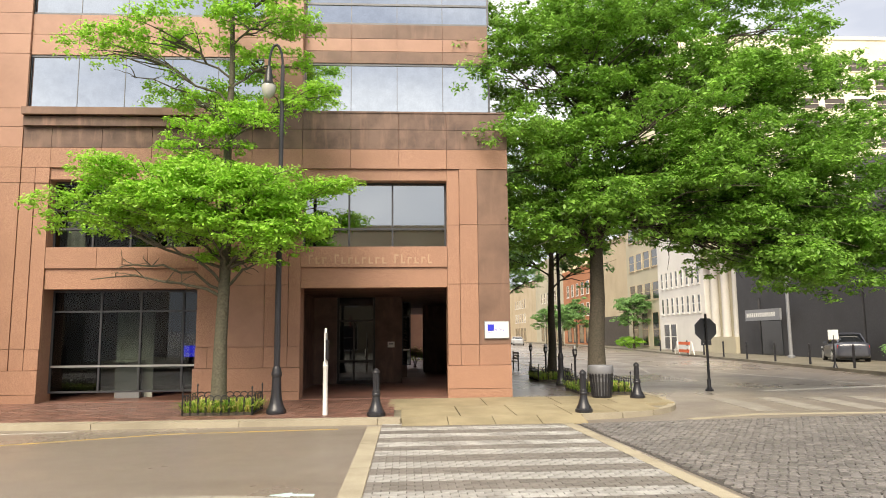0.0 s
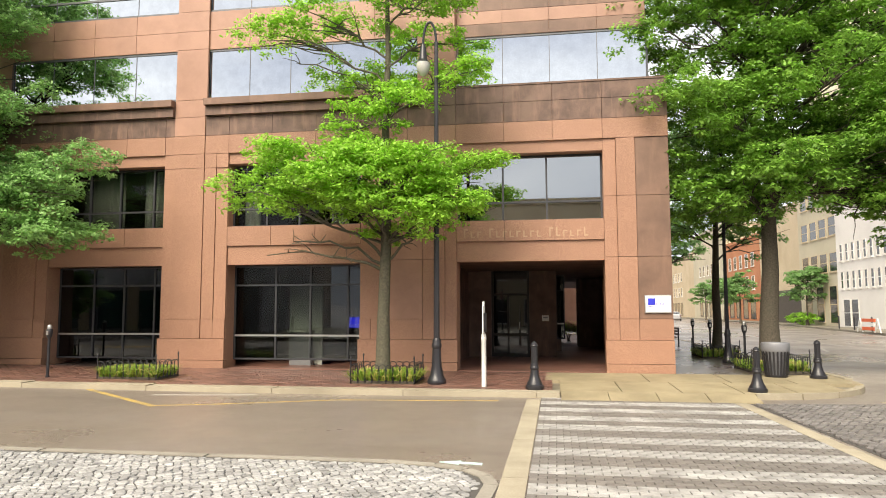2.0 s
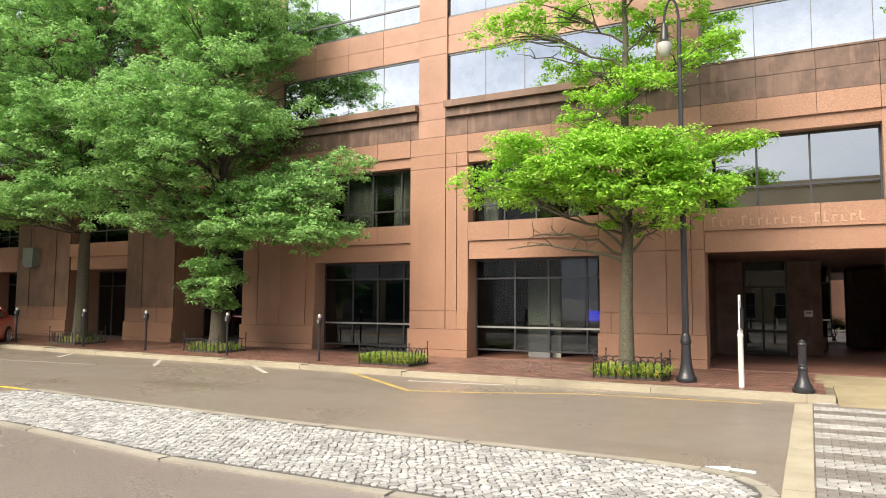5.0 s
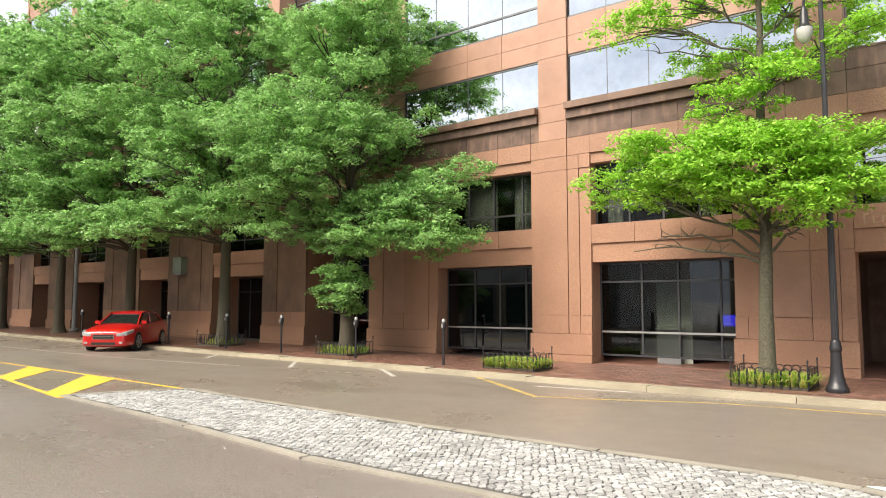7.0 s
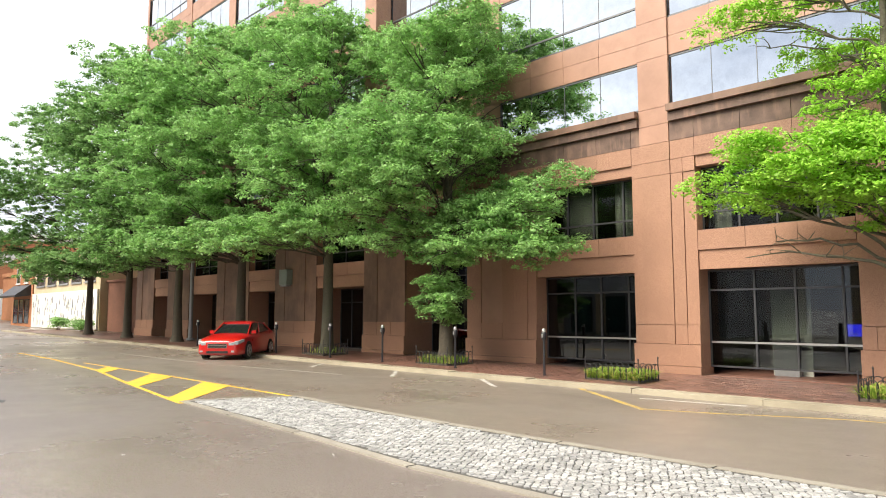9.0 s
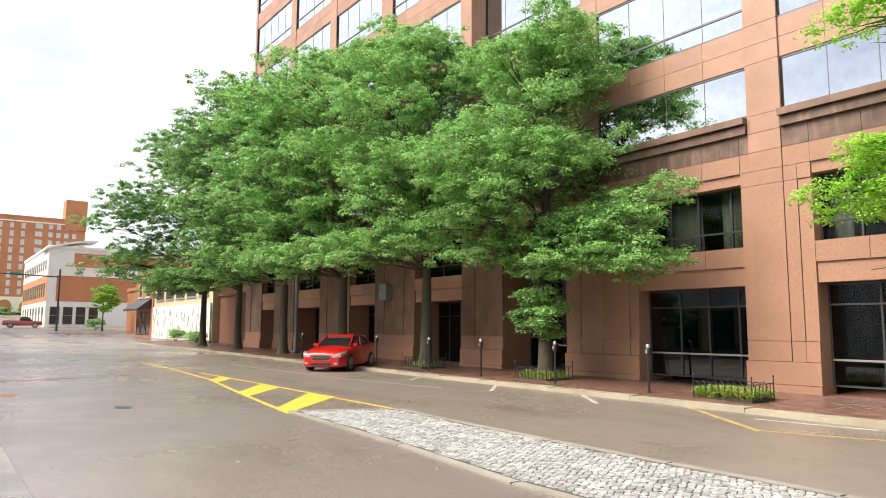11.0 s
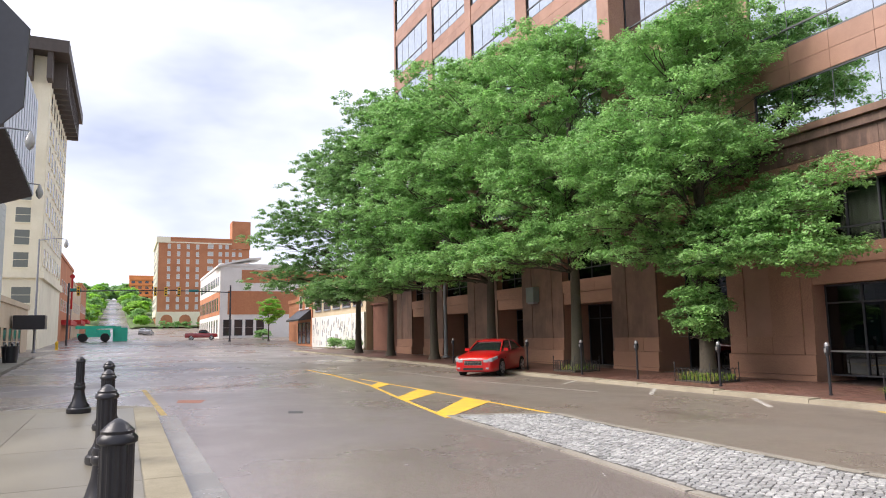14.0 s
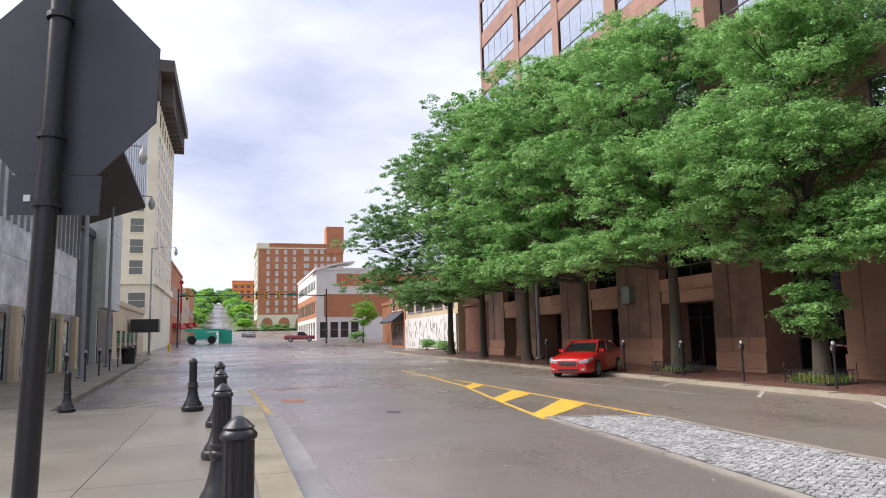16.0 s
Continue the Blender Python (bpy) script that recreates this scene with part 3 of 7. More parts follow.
# glazed entrance door
door = thing("door_3", (-5.2, 5.75, 0), "dark glass entrance door in a black frame", "door", kind="structure")
bm = boxes((0, 0.08, -0.05, 0.05, 0, 3.1), (1.24, 1.32, -0.05, 0.05, 0, 3.1), (0.08, 1.24, -0.05, 0.05, 3.0, 3.1), (0.08, 1.24, -0.05, 0.05, 2.15, 2.22), (0.55, 0.62, -0.05, 0.05, 0, 2.15), (0.08, 1.24, -0.05, 0.05, 0.0, 0.14), (0.08, 1.24, -0.05, 0.05, 0.75, 0.83))
part("door_frame", bm, DARKMETAL, door)
for a, b in ((0.08, 0.55), (0.62, 1.24)):
    part("pane", boxes((a, b, 0.0, 0.012, 0.14, 2.15)), SMOKED, door)
part("pane", boxes((0.08, 1.24, 0.0, 0.012, 2.22, 3.0)), SMOKED, door)
for x, w in ((0.14, 0.12), (0.86, 0.12), (1.08, 0.13)):
    part("blind_strip", boxes((x, x + w, 0.2, 0.22, 1.15, 2.9)), PALE, door)
bm = bmesh.new()
tube(bm, [(0.98, -0.05, 0.95), (0.98, -0.12, 0.97), (0.98, -0.12, 1.18), (0.98, -0.05, 1.2)], [0.014] * 4, 8)
part("door_handle", bm, SILVER, door, "chrome pull handle", smooth=True)
window(-2.95, -2.60, 0.5, 3.0, 9.1, (), (2.4, 1.1))
# curtains behind the second storey glass
def curtain(x0, x1, y, z0, z1):
    bm = bmesh.new()
    n = int((x1 - x0) / 0.03)
    prev = None
    for i in range(n + 1):
        x = x0 + (x1 - x0) * i / n
        o = 0.05 * math.sin(i * 0.75) + 0.02 * math.sin(i * 0.31)
        cur = [bm.verts.new((x, y + o, z0)), bm.verts.new((x, y + o * 0.6, z1)), bm.verts.new((x, y + o + 0.01, z0)), bm.verts.new((x, y + o * 0.6 + 0.01, z1))]
        if prev:
            bm.faces.new((prev[0], cur[0], cur[1], prev[1]))
            bm.faces.new((prev[2], prev[3], cur[3], cur[2]))
        prev = cur
    tagged(part("curtain", bm, CURTAIN, smooth=True), "pleated grey-green curtain hanging behind an office window", "curtain", "office curtains")


for a, b in ((-17.4, -16.05), (-15.35, -14.75), (-12.1, -11.6), (-9.4, -8.9), (-5.5, -5.2)):
    curtain(a, b, 0.66, 3.9, 5.95)
bm = boxes((-10.98, -9.95, 1.5, 1.56, 0.02, 2.4))
tagged(part("partition", bm, PALE), "pale office partition behind the shop window", "partition")
desk = thing("desk", (-10.4, 1.35, 0.02), "small pale counter with papers behind the shop window", "counter")
part("desk_top", soft(boxes((-0.5, 0.25, -0.25, 0.1, 0.98, 1.02)), 0.005), PALE, desk)
part("desk_panel", boxes((-0.45, 0.2, -0.15, 0.05, 0.0, 0.98)), GREYMETAL, desk)


def bars(parent, x0, x1, z, h, y, mat, words, seed=1, name="letter_bar"):
    """Unreadable or withheld writing, as plain upright bars."""
    r = random.Random(seed)
    x = x0
    unit = (x1 - x0) / sum(len(w) + 0.8 for w in words)
    for w in words:
        for k, ch in enumerate(w):
            hh = h if (ch.isupper() or ch in "tldbfhk") else h * 0.68
            part(name, boxes((x, x + unit * 0.2, y, y + 0.012, z, z + hh)), mat, parent)
            part(name, boxes((x + unit * 0.2, x + unit * 0.62, y, y + 0.012, z + hh * (0.0 if k % 2 else 0.8), z + hh * (0.18 if k % 2 else 1.0))), mat, parent)
            x += unit
        x += unit * 0.8


GILT = plain("dull_pale_bronze_letter", (0.47, 0.31, 0.205), 0.5, 0.2)
sign = thing("wall_lettering", (0, 0, 0), "raised pale bronze wall lettering over the entrance", "sign")
bars(sign, -5.45, -1.9, 3.60, 0.25, 0.018, GILT, ("Xxx", "Xxxxxxxx", "Xtxxxt"))
plaque = thing("wall_plaque", (-0.70, 0, 1.40), "white rectangular bank plaque with a blue logo on granite", "sign")
part("plaque_board", soft(boxes((0, 0.63, -0.035, 0.03, 0.17, 0.60)), 0.01), WHITE, plaque)
part("plaque_edge", boxes((-0.02, 0.65, -0.02, 0.03, 0.15, 0.62)), GREYMETAL, plaque)
part("logo_block", boxes((0.06, 0.24, -0.042, -0.034, 0.36, 0.53)), BLUE, plaque)
bars(plaque, 0.26, 0.55, 0.36, 0.06, -0.042, BLUE, ("xx", "Xxxx"), name="print_bar")
bars(plaque, 0.06, 0.25, 0.30, 0.05, -0.042, BLUE, ("xxxxxx",), name="print_bar")
sign = thing("window_sign", (-8.90, 0.655, 1.14), "glowing blue sign with white print hanging inside the shop window", "sign")
part("sign_board", boxes((0, 0.42, 0, 0.03, 0, 0.30)), plain("lit_blue_sign", (0.01, 0.015, 0.75), 0.4, emit=1.6), sign)
bars(sign, 0.02, 0.40, 0.03, 0.10, -0.008, WHITE, ("Xxxxxxx",), name="print_bar")
note = thing("wall_notice", (-3.45, 5.86, 1.25), "small white notice plate on the brown entrance wall", "notice")
part("notice_plate", soft(boxes((0, 0.24, 0, 0.035, 0, 0.2)), 0.008), WHITE, note)
part("print_bar", boxes((0.04, 0.2, -0.004, 0.001, 0.1, 0.15)), GREYMETAL, note)

# ---- road markings ----
def flat(name, outline, mat, label, category="road marking", z=ROAD + 0.006, group=""):
    bm = bmesh.new()
    lo = [bm.verts.new((x, y, z - 0.02)) for x, y in outline]
    hi = [bm.verts.new((x, y, z)) for x, y in outline]
    bm.faces.new(hi)
    for i in range(len(outline)):
        bm.faces.new((lo[i], lo[(i + 1) % len(lo)], hi[(i + 1) % len(lo)], hi[i]))
    return tagged(part(name, drape(bm), mat), label, category, group, kind="structure")


def stroke(name, pts, w, mat, label, z=ROAD + 0.006):
    """A painted line of width w along points."""
    P = [Vector((x, y)) for x, y in pts]
    left, right = [], []
    for i, p in enumerate(P):
        d = (P[min(i + 1, len(P) - 1)] - P[max(i - 1, 0)]).normalized()
        nrm = Vector((-d.y, d.x)) * w / 2
        left.append(p + nrm)
        right.append(p - nrm)
    flat(name, [tuple(p) for p in left + right[::-1]], mat, label, z=z)


stroke("yellow_line", [(-17.6, -12.44), (-22.65, -11.71), (-27.26, -10.95), (-33.1, -10.55), (-38.5, -10.5)], 0.10, YELLOW, "yellow painted line of the traffic island")
stroke("yellow_line", [(-16.7, -10.13), (-23.4, -10.12), (-30.7, -10.24)], 0.075, YELLOW, "thin yellow painted line of the traffic island")
for q in ([(-17.6, -12.49), (-18.5, -12.37), (-21.4, -10.14), (-20.05, -10.07)], [(-21.4, -11.86), (-22.65, -11.66), (-24.76, -10.16), (-23.36, -10.12)], [(-25.97, -11.14), (-27.26, -10.9), (-28.36, -10.24), (-27.26, -10.2)]):
    flat("yellow_block", q, YELLOW, "solid yellow painted chevron block", z=ROAD + 0.010, group="chevron blocks")
stroke("yellow_line", [(-13.6, -4.05), (-10.6, -6.3)], 0.13, WORNYELLOW, "yellow painted line at the kerb")
stroke("yellow_line", [(-10.65, -6.2), (-9.6, -5.85), (-7.4, -4.9), (-4.2, -4.6)], 0.05, WORNYELLOW, "worn thin yellow line at the kerb", ROAD + 0.009)
stroke("white_line", [(-11.6, -4.7), (-9.4, -4.3)], 0.07, WHITEPAINT, "worn white painted line at the kerb")
for a, b in (((-16.95, -4.02), (-15.36, -5.28)), ((-20.6, -4.02), (-19.24, -5.4)), ((-24.7, -4.02), (-23.71, -5.24))):
    stroke("white_line", [a, b], 0.12, WHITEPAINT, "short white parking bay line")
stroke("white_line", [(-35.4, -7.3), (-26.5, -7.0), (-20.7, -6.1)], 0.06, FADED, "worn faint white line along the parking bays")
stroke("yellow_line", [(-30.1, -18.2), (-21.4, -17.96)], 0.14, WORNYELLOW, "yellow painted line along the traffic lane", ROAD + 0.009)
stroke("white_line", [(-30.1, -18.25), (-27.3, -20.0), (-23.6, -22.6)], 0.13, WHITEPAINT, "white painted line across the parking lane")
for k in range(6):
    x = -35.5 - k * 4.6
    stroke("white_line", [(x, -19.0), (x + 4.4, -23.4 - k * 0.25)], 0.1, WHITEPAINT, "angled white parking bay line")
stroke("white_line", [(-41, -10.5), (-69, -10.6), (-110, -11)], 0.12, FADED, "long worn white centre line")
stroke("white_line", [(8.3, 2.7), (13.4, 3.9), (22, 5)], 0.35, WHITEPAINT, "white stop line across the side street")
stroke("white_line", [(13.3, 4.2), (11.5, 14), (10.2, 30), (12, 70)], 0.12, WHITEPAINT, "white painted lane line of the side street")
stroke("white_line", [(8.5, 13.3), (9.9, 18.7)], 0.12, WHITEPAINT, "short white lane mark of the side street")
stroke("white_line", [(3.2, -3.95), (5, -3.3), (8, -3.4), (16, -3.0)], 0.25, KERB, "pale concrete edge band round the cobbles")
for k in range(9):
    x = 5.3 + k * 1.3
    flat("zebra_bar", [(x, -2.7), (x + 0.6, -2.7), (x + 0.9, 0.5), (x + 0.3, 0.5)], FADED, "faded white zebra crossing bar", group="zebra bars")
flat("arrow_mark", [(-4.47, -10.27), (-4.22, -10.17), (-4.22, -10.23), (-3.95, -10.27), (-3.95, -10.36), (-4.22, -10.31), (-4.22, -10.37)], plain("pale_turquoise_spray", (0.45, 0.62, 0.6), 0.8), "pale turquoise sprayed arrow on the asphalt", z=ROAD + 0.008)
flat("manhole_patch", [(-25.4, -17.4), (-24.6, -17.5), (-24.2, -16.9), (-25.0, -16.7)], plain("reddish_patch", (0.35, 0.16, 0.11), 0.8), "small reddish patch on the wet asphalt", "road patch", z=ROAD + 0.005)
TAR = material("dark_tar_seam", ((0.035, 0.033, 0.033), (0.06, 0.056, 0.055), (0.045, 0.042, 0.042)), 0.45, 2, 50, 0.2)
stroke("tar_seam", [(-29.6, -17.5), (-29.9, -16.2), (-30.1, -15.0), (-30.4, -13.8), (-30.5, -12.7)], 0.035, TAR, "dark sealed crack across the asphalt", ROAD + 0.004)
flat("road_patch", [(-20.9, -15.2), (-20.4, -15.3), (-20.25, -15.0), (-20.6, -14.9)], TAR, "small dark pothole patch on the wet asphalt", "road patch", z=ROAD + 0.007)
# ---- kerbs ----
kerb = thing("kerb", (0, 0, 0), "pale worn concrete kerb along the street", "kerb", kind="structure")
r = random.Random(5)
x = -3.45
while x > -70:
    w = r.uniform(2.2, 3.2)
    part("kerb_stone", soft(boxes((x - w + 0.012, x, KERB_Y - 0.27, KERB_Y + 0.16, ROAD - 0.1, -0.058)), 0.035, 3), KERB, kerb)
    kerb.children[-1].location.z = grade(x - w / 2)
    x -= w
part("kerb_stone", soft(boxes((-3.44, -2.98, KERB_Y - 0.32, KERB_Y + 0.16, ROAD - 0.1, -0.056)), 0.035, 3), KERB, kerb)
for a0 in range(0, 90, 18):
    o = arc(CORNER_X - 3.0, KERB_Y + 3.0, 3.02, -90 + a0 + 0.3, -90 + a0 + 17.7, 5)
    i_ = arc(CORNER_X - 3.0, KERB_Y + 3.0, 2.84, -90 + a0 + 17.7, -90 + a0 + 0.3, 5)
    q = slab("kerb_stone", o + i_, ROAD - 0.1, -0.05, KERB, "", "")
    for key in ("label", "category", "kind"):
        if key in q:
            del q[key]
    q.parent = kerb
y = -0.7
while y < 110:
    part("kerb_stone", soft(boxes((CORNER_X - 0.16, CORNER_X + 0.02, y, y + 2.98, ROAD - 0.1, 0.0)), 0.03), KERB, kerb)
    y += 3.0
# flush concrete bands beside the crossing
bands = thing("concrete_band", (0, 0, 0), "flush pale concrete bands edging the paved crossing", "paving band", kind="structure")
for k in range(6):
    y0, y1 = -4.36 - k * 2.2, -4.36 - (k + 1) * 2.2 + 0.012
    for x0, w, s in ((-3.64, 0.28, -0.12), (0.31, 0.23, 0.85)):
        bm = bmesh.new()
        v = box(bm, x0, x0 + w, y1, y0, ROAD - 0.1, ROAD + 0.012)
        for q in v:
            q.co.x += s * 0.30 * (-4.05 - q.co.y) / 6.5
        part("band_slab", bm, KERB, bands)
# concrete ramp slabs in front of the corner
def front(x):
    return KERB_Y + 0.02 if x < 0.9 else -0.75 - math.sqrt(max(0.0, 8.9 - (x - 0.9) ** 2))


for xs, back in (((-2.97, -1.7, -0.5, 0.7, 1.8, 2.9), -1.9), ((-3.3, -0.9, 0.9, 2.3, 3.7), -0.1)):
    for a, b in zip(xs, xs[1:]):
        lo = [(a + 0.012 + (b - a - 0.024) * k / 4, 0) for k in range(5)]
        lo = [(x, front(x) if back < -1 else max(front(x), -1.888)) for x, _ in lo]
        q = slab("ramp_slab", lo + [(b - 0.012, back), (a + 0.012, back)], -0.15, 0.006, RAMP, "", "")
        for v in q.data.vertices:
            v.co.z += fall(v.co.y)
        for key in ("label", "category", "kind"):
            if key in q:
                del q[key]
        q.parent = pavement
for a in (-2.95, -1.99, -1.03, -0.07):
    bm = bmesh.new()
    loft_ = [[bm.verts.new((x, y, z)) for y, z in ((KERB_Y + 0.02, ROAD), (KERB_Y + 0.02, -0.052), (-4.40, ROAD + 0.018), (-4.40, ROAD))] for x in (a, a + 0.945)]
    for k in range(4):
        bm.faces.new((loft_[0][k], loft_[0][(k + 1) % 4], loft_[1][(k + 1) % 4], loft_[1][k]))
    bm.faces.new(loft_[0][::-1])
    bm.faces.new(loft_[1])
    part("ramp_slab", bm, RAMP, pavement)
# slabs of the opposite pavement
EDGE = material("mossy_kerb_concrete", ((0.24, 0.21, 0.145), (0.31, 0.275, 0.195), (0.15, 0.13, 0.085)), 0.7, 0.9, 50, 0.12, vary=0.06)
DAMP = material("damp_brown_concrete", ((0.125, 0.112, 0.084), (0.18, 0.16, 0.12), (0.23, 0.21, 0.16)), 0.42, 0.55, 60, 0.12, vary=0.05, big=0.4, spec=0.6)
isl = thing("pavement_slabs", (0, 0, 0), "damp concrete slabs with dark open joints", "paving", kind="structure")
x = 8.0
while x > -21:
    part("edge_slab", drape(soft(boxes((x - 3.0 + 0.015, x, -18.62, -18.18, -0.16, 0.012)), 0.02)), EDGE, isl)
    part("paving_slab", drape(soft(boxes((x - 3.0 + 0.012, x, -20.6, -18.64, -0.1, 0.008)), 0.01)), DAMP, isl)
    part("paving_slab", drape(soft(boxes((x - 3.0 + 0.012, x, -24.6, -20.615, -0.1, 0.008)), 0.01)), DAMP, isl)
    x -= 3.0

# ---- street furniture ----
IRON = plain("dark_grey_iron_paint", (0.022, 0.022, 0.027), 0.34)
GRASS = leaf_material("strap_leaf", (0.13, 0.28, 0.03), (0.40, 0.58, 0.10))
DRY = leaf_material("pale_dry_leaf", (0.52, 0.48, 0.14), (0.68, 0.62, 0.24))
OPAL = plain("frosted_lantern_glass", (0.46, 0.46, 0.43), 0.2)


def fluted(bm, r, z0, z1, n=12, taper=1.0, depth=0.08):
    m = n * 4
    rows = []
    for k, z in enumerate((z0, z1)):
        rr = r * (1 if k == 0 else taper)
        rows.append([bm.verts.new((rr * (1 - depth * (i % 4 in (2, 3))) * math.cos(2 * math.pi * i / m), rr * (1 - depth * (i % 4 in (2, 3))) * math.sin(2 * math.pi * i / m), z)) for i in range(m)])
    for i in range(m):
        bm.faces.new((rows[0][i], rows[0][(i + 1) % m], rows[1][(i + 1) % m], rows[1][i]))
    bm.faces.new(rows[1])
    bm.faces.new(rows[0][::-1])


def bollard(at):
    b = thing("bollard", at, "dark grey cast iron bollard with flared base and domed cap", "bollard", "iron bollards")
    part("base", lathe(bmesh.new(), [(0.20, 0.0), (0.21, 0.03), (0.205, 0.09), (0.18, 0.11), (0.175, 0.14), (0.13, 0.22), (0.095, 0.36), (0.085, 0.46)], 20), IRON, b, smooth=True)
    part("collar", lathe(bmesh.new(), [(0.085, 0.46), (0.10, 0.48), (0.10, 0.52), (0.088, 0.54), (0.095, 0.57), (0.085, 0.60)], 20), IRON, b, smooth=True)
    bm = bmesh.new()
    fluted(bm, 0.073, 0.60, 1.0)
    part("shaft", bm, IRON, b)
    part("cap", lathe(bmesh.new(), [(0.075, 1.0), (0.086, 1.01), (0.086, 1.03), (0.07, 1.05), (0.072, 1.065), (0.04, 1.10), (0.012, 1.12)], 20), IRON, b, smooth=True)
    return b


first = bollard((-3.5, -3.45, fall(-3.45)))
first.scale = (0.96, 0.96, 0.91)
for x, y, z in ((1.04, -3.4, -0.055), (3.15, -0.75, -0.02)):
    copy_thing(first, pose(x, y, z) @ Matrix.Diagonal((0.96, 0.96, 0.91, 1)))
copy_thing(first, pose(-22.9, -22.7, grade(-22.9)))
# larger ones along the near pavement edge
for x, y in ((-21.6, -19.76), (-18.2, -19.12), (-14.5, -19.07), (-11.2, -19.02), (-8.0, -18.91)):
    copy_thing(first, pose(x, y, 0.008 + grade(x)) @ Matrix.Diagonal((1.27, 1.27, 1.23, 1)))


def street_lamp(at, height=8.1, label="tall dark iron street lamp with hanging bell lantern"):
    s = thing("street_lamp", at, label, "street lamp", "iron street lamps")
    part("base", lathe(bmesh.new(), [(0.25, 0), (0.26, 0.05), (0.25, 0.10), (0.22, 0.13), (0.18, 0.22), (0.14, 0.40), (0.125, 0.62), (0.115, 0.80)], 24), IRON, s, smooth=True)
    part("collar", lathe(bmesh.new(), [(0.115, 0.80), (0.135, 0.83), (0.14, 0.90), (0.115, 0.94), (0.12, 0.98), (0.085, 1.04)], 24), IRON, s, smooth=True)
    bm = bmesh.new()
    fluted(bm, 0.085, 1.04, height, 12, 0.62)
    part("pole", bm, IRON, s)
    part("ring", lathe(bmesh.new(), [(0.085, height * 0.62), (0.105, height * 0.625), (0.085, height * 0.63)], 16), IRON, s, smooth=True)
    bm = bmesh.new()
    n = 14
    tube(bm, [(-0.19 + 0.19 * math.cos(math.pi * k / n), 0, height + 0.55 * math.sin(math.pi * k / n) - 0.05) for k in range(n + 1)], [0.035] * (n + 1), 8)
    part("arm", bm, IRON, s, smooth=True)
    z = height - 0.2
    part("lantern_hood", lathe(bmesh.new(), [(0.05, z + 0.16), (0.09, z + 0.06), (0.11, z - 0.18), (0.15, z - 0.26), (0.20, z - 0.30)], 18, -0.38), IRON, s, smooth=True)
    part("lantern_glass", lathe(bmesh.new(), [(0.19, z - 0.30), (0.20, z - 0.36), (0.17, z - 0.50), (0.09, z - 0.60), (0.02, z - 0.63)], 18, -0.38), OPAL, s, "frosted glass globe", smooth=True)
    return s


lamp = street_lamp((-5.75, -2.75, fall(-2.75)))
lamp.scale = (0.84, 0.84, 1.0)
for x, y in ((2.25, 4.0), (2.6, 22.0)):
    copy_thing(lamp, pose(x, y, 0.0) @ Matrix.Diagonal((0.84, 0.84, 1.0, 1)))


def planter(at, wx, wy, seed, lush=1.0):
    p = thing("planter_fence", at, "low black wire hoop fence round a planting bed", "fence", "planter fences")
    for x in (-wx, wx):
        for y in (-wy, wy):
            bm = bmesh.new()
            lathe(bm, [(0.014, -0.02), (0.014, 0.55), (0.022, 0.56), (0.0235, 0.58), (0.004, 0.62)], 8, x, y)
            part("post", bm, BLACKPAINT, p)
    for side in range(4):
        L = wx if side % 2 == 0 else wy
        n = max(3, round(2 * L / 0.17))
        for k in range(n):
            c = -L + 2 * L * (k + 0.5) / n
            h = L / n * 1.15
            pts = []
            for j in range(9):
                a = math.pi * j / 8
                u, z = c - h * math.cos(a), 0.30 + 0.12 * math.sin(a)
                pts.append((u, z))
            pts = [(c - h, 0.0)] + pts + [(c + h, 0.0)]
            bm = bmesh.new()
            tube(bm, [((u, -wy, z) if side == 0 else (wx, u, z) if side == 1 else (u, wy, z) if side == 2 else (-wx, u, z)) for u, z in pts], [0.010] * len(pts), 4)
            part("hoop", bm, BLACKPAINT, p)
    soil = tagged(part("soil_bed", soft(boxes((at[0] - wx, at[0] + wx, at[1] - wy, at[1] + wy, at[2] - 0.03, at[2] + 0.05)), 0.03), BARK), "dark soil bed in the brick pavement", "soil", kind="structure")
    r = np.random.default_rng(seed)
    for mat, cnt, nm in ((GRASS, int(1300 * lush), "ground_cover"), (DRY, int(600 * lush), "dry_leaves")):
        c = np.stack([r.uniform(-wx, wx, cnt), r.uniform(-wy, wy, cnt), np.full(cnt, 0.04)], 1)
        a = r.uniform(0, 2 * np.pi, cnt)
        d = np.stack([np.cos(a), np.sin(a), np.zeros(cnt)], 1)
        w = np.stack([-np.sin(a), np.cos(a), np.zeros(cnt)], 1) * 0.011
        hgt = r.uniform(0.10, 0.27, cnt)[:, None]
        reach = r.uniform(0.08, 0.5, cnt)[:, None]
        up = np.array([[0, 0, 1.0]])
        p1 = c + d * reach * 0.4 + up * hgt
        p2 = c + d * reach + up * hgt * 0.85
        v = np.stack([c - w, c + w, p1 + w, p2, p1 - w], 1).reshape(-1, 3) + np.array(at)
        me = bpy.data.meshes.new(nm)
        me.from_pydata(v.tolist(), [], [[5 * k + j for j in q] for k in range(cnt) for q in ((0, 1, 2, 4), (4, 2, 3))])
        me.materials.append(mat)
        tagged(new(nm, me), "strap-leaved green ground cover" if mat == GRASS else "pale dry leaves among the ground cover", "plants", kind="stuff")


planter((-7.0, -2.35, -0.035), 0.75, 0.55, 1)
planter((-13.4, -2.45, -0.02), 0.78, 0.5, 2)
planter((-20.5, -2.0, 0.04), 0.75, 0.6, 3, 0.22)
planter((2.7, 1.4, 0.0), 0.7, 0.9, 4)
planter((2.5, 6.9, 0.0), 0.6, 0.9, 5)
planter((-27.5, -2.0, 0.1), 0.75, 0.6, 6, 0.05)


